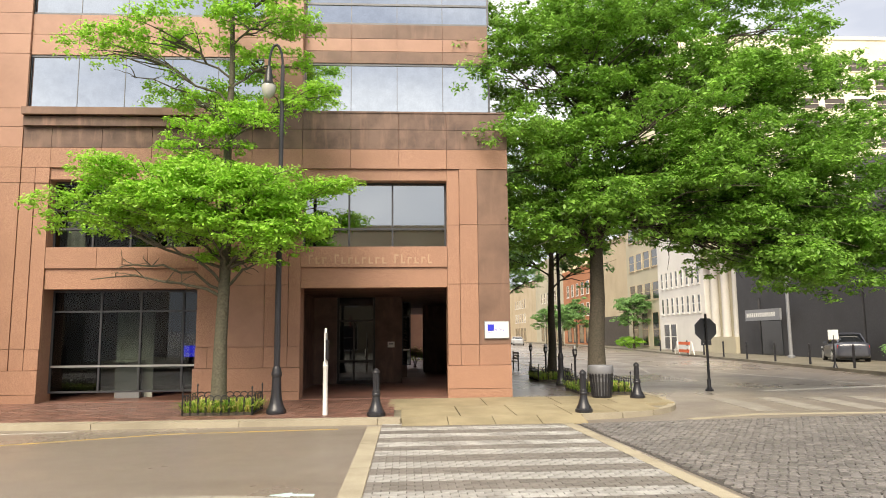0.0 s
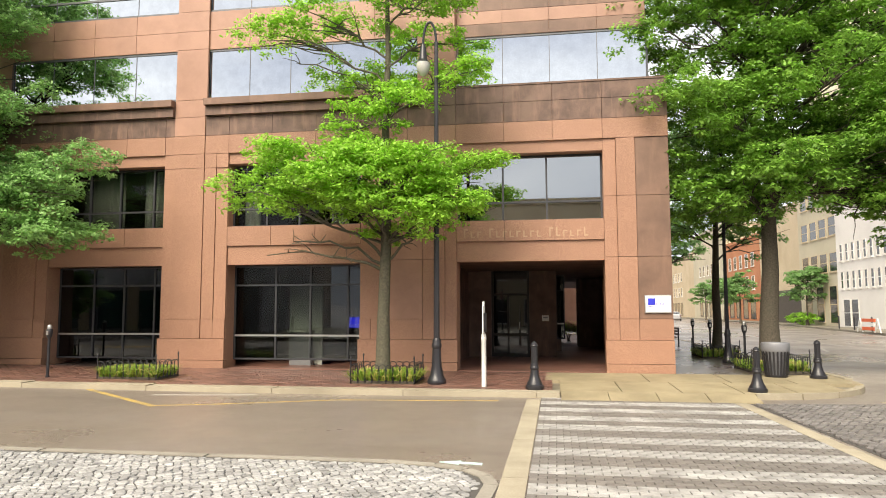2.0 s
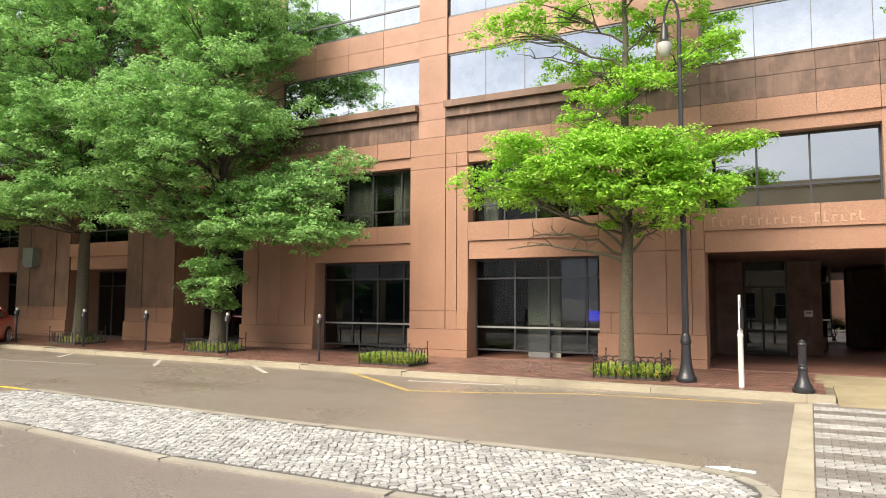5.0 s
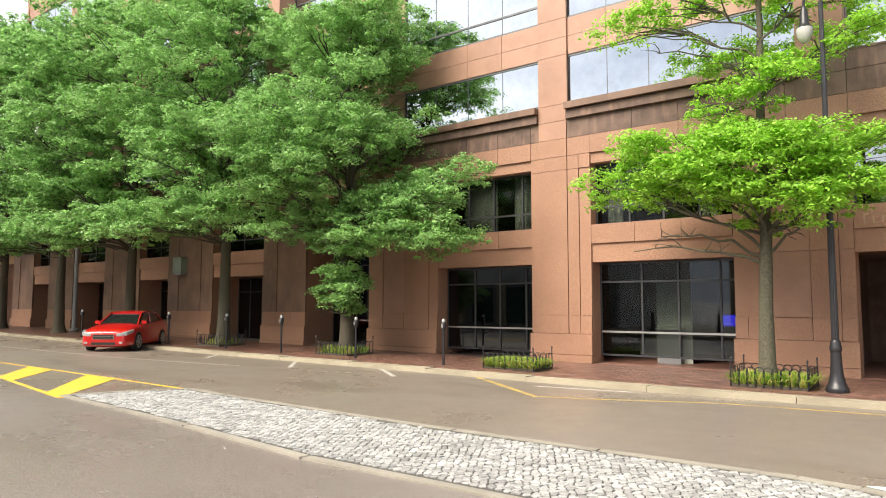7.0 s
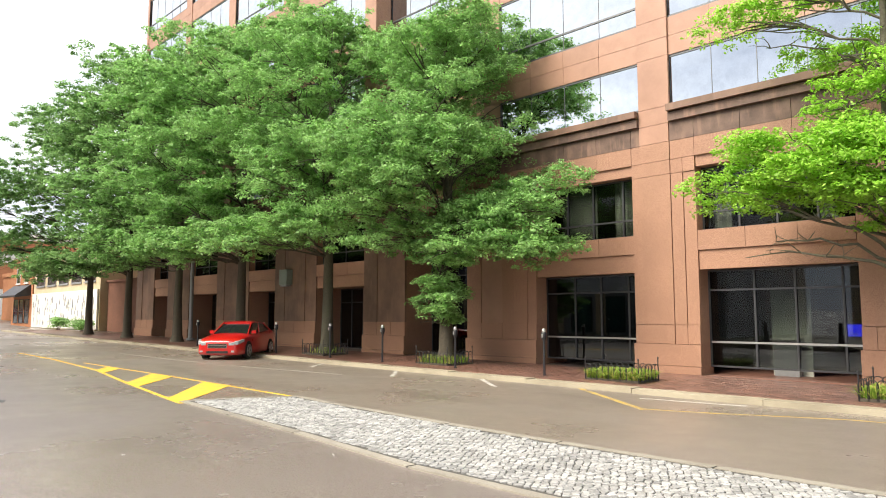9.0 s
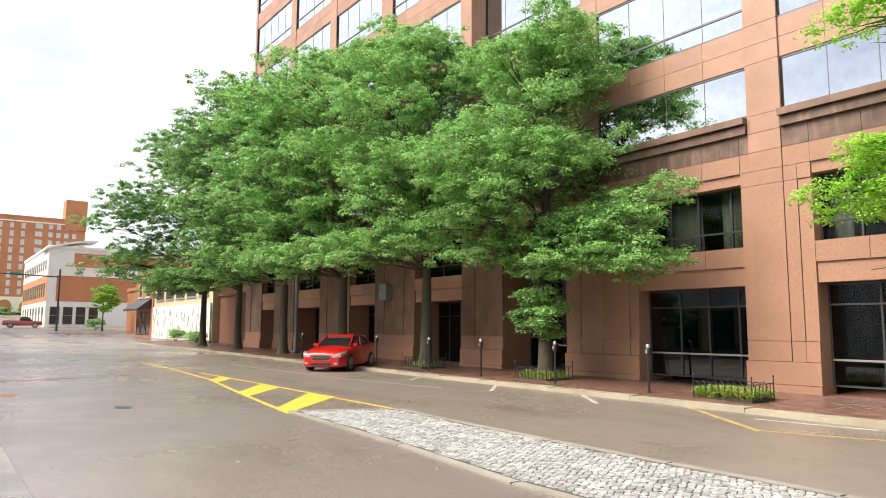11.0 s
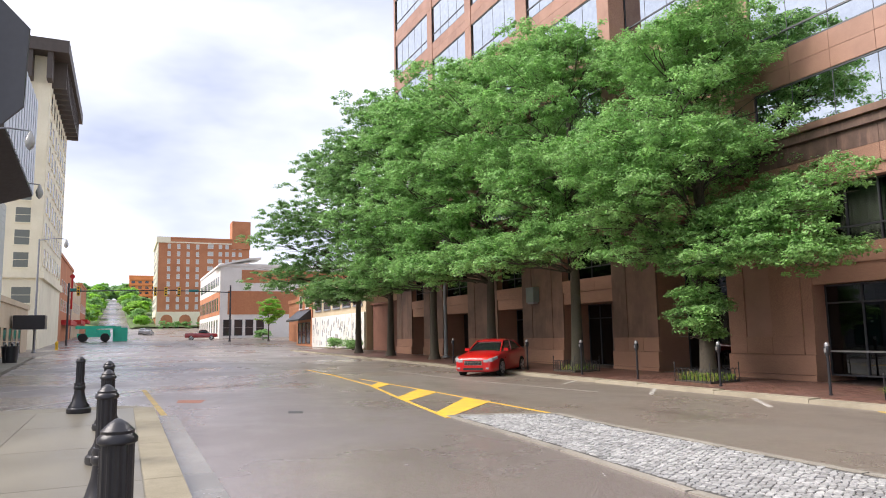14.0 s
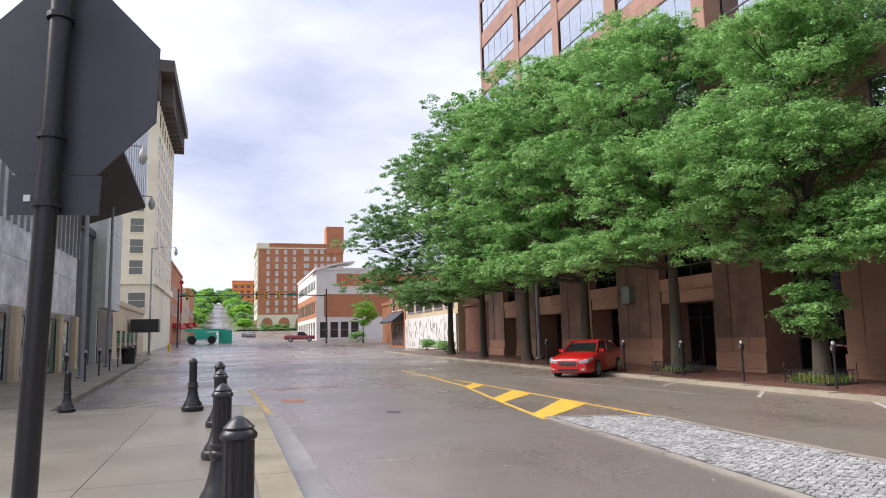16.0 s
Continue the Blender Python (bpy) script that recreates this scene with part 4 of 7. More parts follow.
def parking_meter(at, mat=None, label="grey parking meter on a straight post"):
    m = thing("parking_meter", at, label, "parking meter", "parking meters")
    part("post", lathe(bmesh.new(), [(0.05, 0), (0.05, 0.03), (0.034, 0.04), (0.034, 0.95)], 12), mat or IRON, m, smooth=True)
    part("housing", lathe(bmesh.new(), [(0.03, 0.95), (0.06, 1.0), (0.075, 1.08), (0.08, 1.17), (0.055, 1.21)], 14), mat or IRON, m, smooth=True)
    part("dome", lathe(bmesh.new(), [(0.06, 1.205), (0.062, 1.24), (0.045, 1.29), (0.01, 1.31)], 14), SILVER, m, "pale clear dome", smooth=True)
    part("coin_plate", boxes((-0.03, 0.03, -0.085, -0.07, 1.05, 1.15)), SILVER, m)
    return m


meter = parking_meter((-15.54, -2.95, 0.0))
for x, y in ((-19.03, -2.95), (-22.64, -2.95), (-25.8, -2.95), (-29.73, -2.95), (-37.18, -2.95), (2.25, 2.1), (2.25, 6.4), (2.3, 9.6)):
    copy_thing(meter, pose(x, y, grade(x) + fall(y)))
for k in range(9):
    copy_thing(meter, pose(-26.3 - k * 5.0, -24.15 - k * 0.27, grade(-26.3 - k * 5.0)))

post = thing("edge_on_sign", (-4.62, -3.15, -0.05), "narrow white sign post with a sign seen edge-on", "sign post")
part("post", lathe(bmesh.new(), [(0.055, 0), (0.052, 1.02), (0.06, 1.03), (0.06, 1.07), (0.05, 1.08), (0.05, 1.16)], 14), WHITE, post, smooth=True)
part("sign_plate", soft(boxes((-0.012, 0.012, -0.2, 0.2, 1.16, 1.78)), 0.004), WHITE, post)
part("sign_back", soft(boxes((0.014, 0.06, -0.14, 0.14, 1.2, 1.62)), 0.01), IRON, post)
part("bracket", boxes((-0.02, 0.02, -0.05, 0.05, 1.78, 1.88)), WHITE, post)


def octagon(bm, r, y0, y1, z):
    a = [math.radians(22.5 + 45 * k) for k in range(8)]
    f = [bm.verts.new((r * math.cos(t), y0, z + r * math.sin(t))) for t in a]
    b = [bm.verts.new((r * math.cos(t), y1, z + r * math.sin(t))) for t in a]
    bm.faces.new(f)
    bm.faces.new(b[::-1])
    for k in range(8):
        bm.faces.new((f[k], b[k], b[(k + 1) % 8], f[(k + 1) % 8]))


RED = plain("red_sign_face", (0.5, 0.02, 0.02), 0.5)
BACK = plain("dark_grey_sign_back", (0.072, 0.076, 0.088), 0.5, 0.2)


def stop_sign(at, turn, zc, r, label):
    s = thing("stop_sign", at, label, "traffic sign", "stop signs", turn=turn)
    part("post", lathe(bmesh.new(), [(0.042, 0), (0.038, zc + r + 0.12)], 14), BLACKPAINT, s, smooth=True)
    part("post_base", lathe(bmesh.new(), [(0.13, 0), (0.135, 0.04), (0.08, 0.08), (0.055, 0.14), (0.065, 0.34), (0.05, 0.38)], 16), BLACKPAINT, s, smooth=True)
    bm = bmesh.new()
    octagon(bm, r, 0.045, 0.055, zc)
    part("sign_plate", bm, BACK, s, "dark unpainted back of the octagon")
    bm = bmesh.new()
    octagon(bm, r * 0.97, 0.0555, 0.058, zc)
    part("sign_face", bm, RED, s, "red octagon face")
    part("small_plate", soft(boxes((-0.168, 0.168, 0.045, 0.053, zc - r * 0.93 - 0.15, zc - r * 0.93)), 0.003), BACK, s)
    part("sticker", boxes((-0.11, -0.085, 0.041, 0.0445, zc - r * 0.93 - 0.10, zc - r * 0.93 - 0.075)), WHITE, s)
    for k in (-1, 1):
        part("clamp", lathe(bmesh.new(), [(0.05, zc + k * r * 0.6), (0.05, zc + k * r * 0.6 + 0.02)], 14), BLACKPAINT, s)
    part("clamp", lathe(bmesh.new(), [(0.05, zc - r * 0.93 - 0.13), (0.05, zc - r * 0.93 - 0.11)], 14), BLACKPAINT, s)
    return s


near_sign = stop_sign((-6.607, -19.675, 0.008), 75, 2.67, 0.388, "near stop sign seen from its dark back on a black post")
near_sign.matrix_world = pose(-6.607, -19.675, 0.008, 0, 1.5, 75)
stop_sign((6.75, 3.0, ROAD), 0, 1.93, 0.38, "distant stop sign on a black post with a small plate below")

bin_ = thing("litter_bin", (2.28, -0.5, 0.0), "dark slatted litter bin with a grey bag over the rim", "litter bin")
for k in range(22):
    a = 2 * math.pi * k / 22
    bm = bmesh.new()
    v = box(bm, -0.022, 0.022, -0.006, 0.006, 0.04, 0.62)
    for q in v:
        s_ = 0.25 + 0.06 * q.co.z / 0.62
        x_, y_ = q.co.x, q.co.y
        q.co.x = (s_ + y_) * math.cos(a) - x_ * math.sin(a)
        q.co.y = (s_ + y_) * math.sin(a) + x_ * math.cos(a)
    part("slat", bm, IRON, bin_)
part("bag", lathe(bmesh.new(), [(0.2, 0.06), (0.24, 0.5), (0.31, 0.6), (0.33, 0.66), (0.325, 0.80), (0.31, 0.83), (0.27, 0.80), (0.25, 0.4)], 22), plain("grey_plastic_bag", (0.20, 0.205, 0.225), 0.4), bin_, "grey plastic bag", smooth=True)
part("base_ring", lathe(bmesh.new(), [(0.25, 0), (0.27, 0.05), (0.25, 0.06)], 22), IRON, bin_)
bench = thing("bench", (2.1, 13.6, 0.0), "dark metal bench on the side pavement", "bench")
for k in range(4):
    part("seat_slat", soft(boxes((-0.25 + k * 0.11, -0.16 + k * 0.11, -0.8, 0.8, 0.43, 0.46)), 0.006), BLACKPAINT, bench)
for k in range(3):
    part("back_slat", soft(boxes((0.22, 0.25, -0.8, 0.8, 0.52 + k * 0.12, 0.61 + k * 0.12)), 0.006), BLACKPAINT, bench)
for y in (-0.7, 0.7):
    part("leg", boxes((-0.24, -0.19, y - 0.03, y + 0.03, 0, 0.43)), BLACKPAINT, bench)
    part("leg", boxes((0.2, 0.25, y - 0.03, y + 0.03, 0, 0.86)), BLACKPAINT, bench)
box_ = thing("service_cabinet", (-33.6, -0.22, 3.2), "small grey-green metal box fixed high on the granite pier", "utility box")
part("cabinet_body", soft(boxes((-0.35, 0.35, -0.1, 0.24, 0, 0.75)), 0.02), plain("grey_green_metal", (0.22, 0.27, 0.24), 0.5), box_)
part("cabinet_foot", soft(boxes((-0.28, 0.28, -0.06, 0.2, -0.08, 0)), 0.02), GREYMETAL, box_)

# ---- vehicles ----
TYRE = plain("black_rubber", (0.02, 0.02, 0.02), 0.8)
RIM = plain("alloy_rim", (0.55, 0.56, 0.57), 0.3, 0.9)
LIGHTGLASS = plain("clear_headlight", (0.5, 0.52, 0.54), 0.1, 0.3)
CARGLASS = polished("dark_car_glass", (0.012, 0.014, 0.016), 0.02, 0.0, 0.6)
CHROME = plain("chrome_trim", (0.75, 0.75, 0.75), 0.12, 1.0)


def paint(name, c):
    m = plain(name, c, 0.3)
    b = m.node_tree.nodes["Principled BSDF"]
    b.inputs["Coat Weight"].default_value, b.inputs["Coat Roughness"].default_value = 1.0, 0.04
    return m


def loft(bm, stations):
    """Rings of equal length joined lengthwise and closed at the ends."""
    rings = [[bm.verts.new(p) for p in s] for s in stations]
    n = len(rings[0])
    for a, b in zip(rings, rings[1:]):
        for i in range(n):
            bm.faces.new((a[i], a[(i + 1) % n], b[(i + 1) % n], b[i]))
    bm.faces.new(rings[0][::-1])
    bm.faces.new(rings[-1])


def ring(x, w, z0, z1, crown=0.03):
    """A body section at x: half width w, from z0 to z1, with rounded shoulders."""
    h = z1 - z0
    half = [(0.88 * w, z0), (0.99 * w, z0 + 0.08 * h), (1.0 * w, z0 + 0.38 * h), (0.985 * w, z0 + 0.70 * h), (0.95 * w, z0 + 0.92 * h), (0.80 * w, z1), (0.4 * w, z1 + crown)]
    return [(x, y, z) for y, z in half] + [(x, -y, z) for y, z in reversed(half)]


def wheel(car, x, y, r=0.325, w=0.2):
    bm = lathe(bmesh.new(), [(r * 0.74, -w / 2), (r * 0.94, -w / 2), (r, -w / 2 + 0.03), (r, w / 2 - 0.03), (r * 0.94, w / 2), (r * 0.74, w / 2)], 28)
    m = pose(x, y, r, 90, 0, 0)
    bm.transform(m)
    t = part("wheel", bm, TYRE, car, smooth=True)
    s = 1 if y > 0 else -1
    bm = bmesh.new()
    lathe(bm, [(r * 0.75, -0.02), (r * 0.75, 0.03), (r * 0.66, 0.03), (r * 0.64, -0.01)], 28, cap=False)
    lathe(bm, [(r * 0.14, 0.0), (r * 0.14, 0.04), (r * 0.05, 0.05)], 12)
    for k in range(5):
        a = 2 * math.pi * k / 5
        v = box(bm, r * 0.1, r * 0.68, -0.04, 0.04, 0.0, 0.03)
        for q in v:
            x_, y_ = q.co.x, q.co.y
            q.co.x, q.co.y = x_ * math.cos(a) - y_ * math.sin(a), x_ * math.sin(a) + y_ * math.cos(a)
    bm.transform(pose(x, y - s * -w / 2 * 0.9, r, 90 if s < 0 else -90, 0, 0))
    part("rim", bm, RIM, t, "silver alloy rim")


def rounded(ob, levels=2):
    """Pressed-metal curves on a coarse cage."""
    for p in ob.data.polygons:
        p.use_smooth = True
    mod = ob.modifiers.new("curves", "SUBSURF")
    mod.levels = mod.render_levels = levels
    return ob


def sedan(at, turn, colour, label, group="parked vehicles", L=4.6, W=0.90, H=1.47):
    c = thing("car", at, label, "car", group, turn=turn)
    bm = bmesh.new()
    f = L / 4.6
    loft(bm, [ring(x * f, w, z0, z1, cr) for x, w, z0, z1, cr in (
        (2.34, 0.60, 0.26, 0.64, 0.01), (2.30, 0.72, 0.19, 0.71, 0.02), (2.18, 0.83, 0.15, 0.77, 0.03), (1.9, 0.895, 0.14, 0.84, 0.04), (1.5, 0.905, 0.14, 0.91, 0.045), (1.0, W, 0.14, 0.97, 0.05), (0.6, W, 0.14, 0.99, 0.03),
        (-0.4, W, 0.14, 1.01, 0.02), (-1.3, W, 0.14, 1.04, 0.02), (-1.8, 0.895, 0.15, 1.08, 0.04), (-2.1, 0.86, 0.2, 1.07, 0.03), (-2.27, 0.78, 0.28, 0.98, 0.02), (-2.32, 0.66, 0.36, 0.88, 0.01))])
    rounded(part("body", bm, colour, c, smooth=True))
    bm = bmesh.new()
    loft(bm, [ring(x * f, w, z0, z1, 0.02) for x, w, z0, z1 in ((0.98, 0.74, 0.93, 0.99), (0.55, 0.72, 0.95, 1.22), (0.15, 0.66, 0.95, H - 0.06), (-0.5, 0.65, 0.95, H - 0.035), (-1.15, 0.64, 0.95, H - 0.10), (-1.55, 0.66, 0.97, 1.22), (-1.95, 0.68, 0.98, 1.06))])
    part("greenhouse", bm, CARGLASS, c, "dark tinted windows", smooth=True)
    bm = bmesh.new()
    loft(bm, [[(x * f, y, z + 0.02 * (1 - (y / 0.7) ** 2)) for y, z in ((-w, z), (-w * 0.5, z + 0.012), (w * 0.5, z + 0.012), (w, z), (w * 0.98, z - 0.03), (-w * 0.98, z - 0.03))] for x, w, z in ((0.28, 0.60, H - 0.085), (0.0, 0.58, H - 0.03), (-0.5, 0.57, H - 0.01), (-1.05, 0.56, H - 0.05), (-1.25, 0.55, H - 0.10))])
    part("roof", bm, colour, c, smooth=True)
    for s in (1, -1):
        for pts, rad in (([(1.0, 0.72 * s, 0.97), (0.28, 0.585 * s, H - 0.075)], 0.028), ([(-1.95, 0.66 * s, 1.05), (-1.25, 0.565 * s, H - 0.10)], 0.05), ([(-0.42, 0.70 * s, 0.98), (-0.45, 0.60 * s, H - 0.05)], 0.03), ([(0.28, 0.595 * s, H - 0.07), (-0.5, 0.585 * s, H - 0.03), (-1.25, 0.565 * s, H - 0.09)], 0.025)):
            bm = bmesh.new()
            tube(bm, [(p[0] * f, p[1], p[2]) for p in pts], [rad] * len(pts), 6)
            part("pillar", bm, colour, c, smooth=True)
        part("mirror", soft(boxes((0.62, 0.78, 0.88 * s - 0.09, 0.88 * s + 0.09, 0.98, 1.10)), 0.03, 2), colour, c)
        bm = bmesh.new()
        loft(bm, [[(x, s * y, z) for y, z in ((yi, z0), (yo, z0), (yo, z1), (yi, z1))] for x, yi, yo, z0, z1 in ((2.335 * f, 0.45, 0.60, 0.56, 0.65), (2.235 * f, 0.56, 0.80, 0.59, 0.72), (1.86 * f, 0.80, 0.90, 0.69, 0.785))])
        part("headlight", bm, LIGHTGLASS, c, "clear headlight")
        part("fog_light", soft(boxes((2.2 * f, 2.335 * f, s * 0.62 - 0.07, s * 0.62 + 0.05, 0.29, 0.36)), 0.01), LIGHTGLASS, c)
        part("door_handle", soft(boxes((0.05, 0.2, s * 0.905 - 0.015, s * 0.905 + 0.015, 0.82, 0.85)), 0.006), colour, c)
        part("tail_light", soft(boxes((-2.24 * f, -2.12 * f, s * 0.66 - 0.12, s * 0.66 + 0.12, 0.78, 0.92)), 0.02), RED, c)
    part("grille_surround", soft(boxes((2.2 * f, 2.352 * f, -0.38, 0.38, 0.45, 0.625)), 0.03, 2), CHROME, c, "chrome grille surround")
    part("grille", soft(boxes((2.2 * f, 2.358 * f, -0.355, 0.355, 0.468, 0.607)), 0.02, 2), TYRE, c, "black grille")
    part("grille_bar", soft(boxes((2.2 * f, 2.366 * f, -0.355, 0.355, 0.535, 0.56)), 0.008), CHROME, c, "chrome bar")
    part("lower_intake", soft(boxes((2.2 * f, 2.352 * f, -0.42, 0.42, 0.25, 0.34)), 0.02), TYRE, c)
    for x in (1.36, -1.32):
        for y in (0.80, -0.80):
            bm = lathe(bmesh.new(), [(0.365, -0.06), (0.365, 0.06)], 24)
            bm.transform(pose(x * f, y * 1.065, 0.33, 90, 0, 0))
            part("wheel_arch", bm, TYRE, c)
            wheel(c, x * f, y * 1.02)
    return c


sedan((-30.4, -4.3, ROAD + 0.142), -48.7, paint("glossy_red_paint", (0.58, 0.007, 0.008)), "glossy red saloon car parked at an angle to the kerb")
sedan((22.4, 19.9, -0.02), 68, paint("grey_blue_paint", (0.05, 0.055, 0.075)), "dark grey-blue estate car parked on the far pavement", L=4.3, W=0.92, H=1.62)
for x, y, t in ((17.0, 100, 80), (18.5, 112, 80), (-190, -14.5, 170), (-183, -13.5, 170)):
    sedan((x, y, ROAD if y > 0 else grade(x) + ROAD), t, paint("silver_grey_paint", (0.35, 0.36, 0.38)), "silver-grey car parked far along the street")


def pickup(at, turn):
    c = thing("pickup_truck", at, "dark red pickup truck crossing far down the street", "pickup truck", "parked vehicles", turn=turn)
    red = paint("dark_red_paint", (0.30, 0.012, 0.015))
    bm = bmesh.new()
    loft(bm, [ring(x, w, z0, z1, 0.02) for x, w, z0, z1 in ((2.6, 0.85, 0.45, 0.95), (2.4, 0.93, 0.40, 1.05), (1.2, 0.95, 0.38, 1.12), (-0.4, 0.95, 0.38, 1.14), (-2.5, 0.95, 0.40, 1.12), (-2.6, 0.92, 0.45, 1.08))])
    part("body", soft(bm, 0.015), red, c, smooth=True)
    bm = bmesh.new()
    loft(bm, [ring(x, w, 1.08, z1, 0.02) for x, w, z1 in ((1.3, 0.8, 1.15), (0.8, 0.76, 1.62), (0.2, 0.74, 1.68), (-0.3, 0.74, 1.62), (-0.45, 0.76, 1.15))])
    part("cab_glass", bm, CARGLASS, c, "dark cab windows", smooth=True)
    part("roof", soft(boxes((-0.3, 0.75, -0.68, 0.68, 1.66, 1.74)), 0.03, 2), red, c)
    part("load_bed", boxes((-2.4, -0.55, -0.75, 0.75, 1.12, 1.16)), TYRE, c)
    part("bumper", soft(boxes((2.55, 2.68, -0.85, 0.85, 0.48, 0.62)), 0.02), CHROME, c)
    for x in (1.65, -1.6):
        for y in (0.82, -0.82):
            wheel(c, x, y * 1.06, 0.37, 0.24)


pickup((-128, -6.9, grade(-128) + ROAD), 82)

# ---- buildings across the streets and far off ----
CREAM = material("cream_limestone", ((0.80, 0.75, 0.56), (0.86, 0.81, 0.63), (0.68, 0.63, 0.46)), 0.8, 0.3, 8, 0.05)
WHITEWALL = material("white_painted_wall", ((0.72, 0.70, 0.66), (0.78, 0.76, 0.72), (0.62, 0.60, 0.56)), 0.8, 0.3, 8, 0.05)
REDBRICK = material("red_brick_wall", ((0.44, 0.18, 0.085), (0.54, 0.24, 0.12), (0.36, 0.14, 0.07)), 0.9, 0.25, 6, 0.05)
ORANGE = material("orange_brick_wall", ((0.84, 0.30, 0.10), (0.88, 0.36, 0.13), (0.72, 0.24, 0.09)), 0.9, 0.2, 5, 0.05)
TAN = material("tan_stone_wall", ((0.52, 0.42, 0.28), (0.60, 0.50, 0.35), (0.44, 0.35, 0.23)), 0.85, 0.3, 8, 0.05)
PALESTONE = material("pale_limestone", ((0.50, 0.45, 0.33), (0.57, 0.52, 0.39), (0.42, 0.38, 0.28)), 0.8, 0.3, 8, 0.05)
CHARCOAL = material("charcoal_render", ((0.045, 0.045, 0.05), (0.06, 0.06, 0.066), (0.035, 0.035, 0.04)), 0.7, 0.3, 8, 0.05)
MARBLE = material("streaked_grey_marble", ((0.60, 0.61, 0.65), (0.86, 0.88, 0.90), (0.40, 0.40, 0.43)), 0.45, 0.8, 2.5, 0.03, vary=0.12, big=0.5)
GREYGREEN = material("grey_green_siding", ((0.50, 0.54, 0.50), (0.58, 0.62, 0.57), (0.43, 0.46, 0.43)), 0.7, 0.5, 8, 0.05)
BROWN = plain("dark_brown_soffit", (0.075, 0.06, 0.05), 0.6)
TOWERGLASS = plain("grey_green_blinds", (0.17, 0.19, 0.165), 0.3)
DARKWIN = plain("dark_window_pane", (0.03, 0.035, 0.04), 0.08, 0.0, 0.8)
PALEWIN = plain("pale_blind_window", (0.55, 0.55, 0.52), 0.3)
SILVERPANEL = plain("weathered_silver_panel", (0.62, 0.65, 0.70), 0.4, 0.3)
GREEN = plain("green_machine_paint", (0.02, 0.50, 0.34), 0.4)


rise = grade


def block(name, x0, x1, y0, y1, z0, z1, mat, label, category="building", roof=0.5):
    b = thing(name, ((x0 + x1) / 2, (y0 + y1) / 2, z0), label, category)
    hx, hy, h = (x1 - x0) / 2, (y1 - y0) / 2, z1 - z0
    part("wall", boxes((-hx, hx, -hy, hy, -3, h)), mat, b)
    if roof:
        part("parapet", soft(boxes((-hx - 0.15, hx + 0.15, -hy - 0.15, hy + 0.15, h, h + roof)), 0.05), mat, b)
    return b


def openings(b, side, at, span, zs, n, w, h, pane=DARKWIN, trim=None, sill=True):
    """Rows of windows on one side ('x+', 'x-', 'y+', 'y-') of a block, in its own axes; one frame mesh and one pane mesh shared by all."""
    t = 0.06
    fr = boxes((-w / 2 - t, w / 2 + t, -0.05, 0.02, -t, 0), (-w / 2 - t, w / 2 + t, -0.05, 0.02, h, h + t), (-w / 2 - t, -w / 2, -0.05, 0.02, 0, h), (w / 2, w / 2 + t, -0.05, 0.02, 0, h), (-w / 2, w / 2, -0.03, 0.02, h / 2 - 0.03, h / 2 + 0.03))
    if sill:
        box(fr, -w / 2 - 0.1, w / 2 + 0.1, -0.12, 0.02, -t - 0.1, -t)
    fm = mesh_of("window", fr, trim or WHITEWALL)
    pm = mesh_of("pane", boxes((-w / 2, w / 2, -0.015, 0.02, 0, h)), pane)
    turn = {"y-": 0, "x+": math.pi / 2, "y+": math.pi, "x-": -math.pi / 2}[side]
    for z in zs:
        for k in range(n):
            u = span[0] + (span[1] - span[0]) * (k + 0.5) / n
            x, y = (u, at) if side[0] == "y" else (at, u)
            f = piece("window", fm, b, x, y, z, turn)
            p = new("pane", pm)
            p.parent = f


# west of the office building
# Red brick with the wall's shade put into its colour.
SHADEBRICK = material("shade_darkened_red_brick", ((0.17, 0.075, 0.05), (0.23, 0.10, 0.065), (0.12, 0.055, 0.04)), 0.9, 0.4, 9, 0.1)
b = block("brick_wall_building", -63.2, -55.0, 1.5, 14, 0.4, 4.4, SHADEBRICK, "low red brick wall, coloured dark for shade, beyond the office building", roof=0.15)
b = block("mural_building", -82.5, -63.3, 0.9, 14, 0.5, 6.8, TAN, "low building with a white ornamental screen along the pavement")
scr = thing("mural_screen", (-72.9, 0.8, 0.55), "white patterned ornamental screen on the pavement front", "screen")
for k in range(10):
    part("screen_panel", soft(boxes((-9.5 + k * 1.9 + 0.03, -7.6 + k * 1.9 - 0.03, -0.06, 0.06, 0, 3.3)), 0.02), WHITEWALL, scr)
    r = random.Random(k)
    for j in range(9):
        u, z = -9.4 + k * 1.9 + r.uniform(0, 1.5), r.uniform(0.2, 2.6)
        part("panel_motif", boxes((u, u + r.uniform(0.08, 0.18), -0.08, -0.055, z, z + r.uniform(0.3, 0.7))), GREYMETAL, scr)
openings(b, "y-", -6.55, (-9, 9), (4.1,), 5, 2.6, 1.6, trim=GREYMETAL)
b = block("awning_shop", -91.0, -83.0, 0.9, 14, 0.75, 7.3, REDBRICK, "small red-brown brick shop building with a black awning")
openings(b, "y-", -6.55, (-3.2, 3.2), (4.4,), 2, 1.3, 1.5)
openings(b, "y-", -6.55, (-3.2, 3.2), (0.2,), 3, 1.6, 2.4, trim=DARKMETAL, sill=False)
openings(b, "x+", 4.0, (-5, 5), (4.4,), 3, 1.3, 1.5)
bm = bmesh.new()
loft(bm, [[(x, -6.5, 3.0), (x, -6.5, 4.2), (x, -8.0, 3.0), (x, -8.0, 2.8)] for x in (-3.4, 3.4)])
part("awning", bm, BLACKPAINT, b, "black sloping canvas awning")

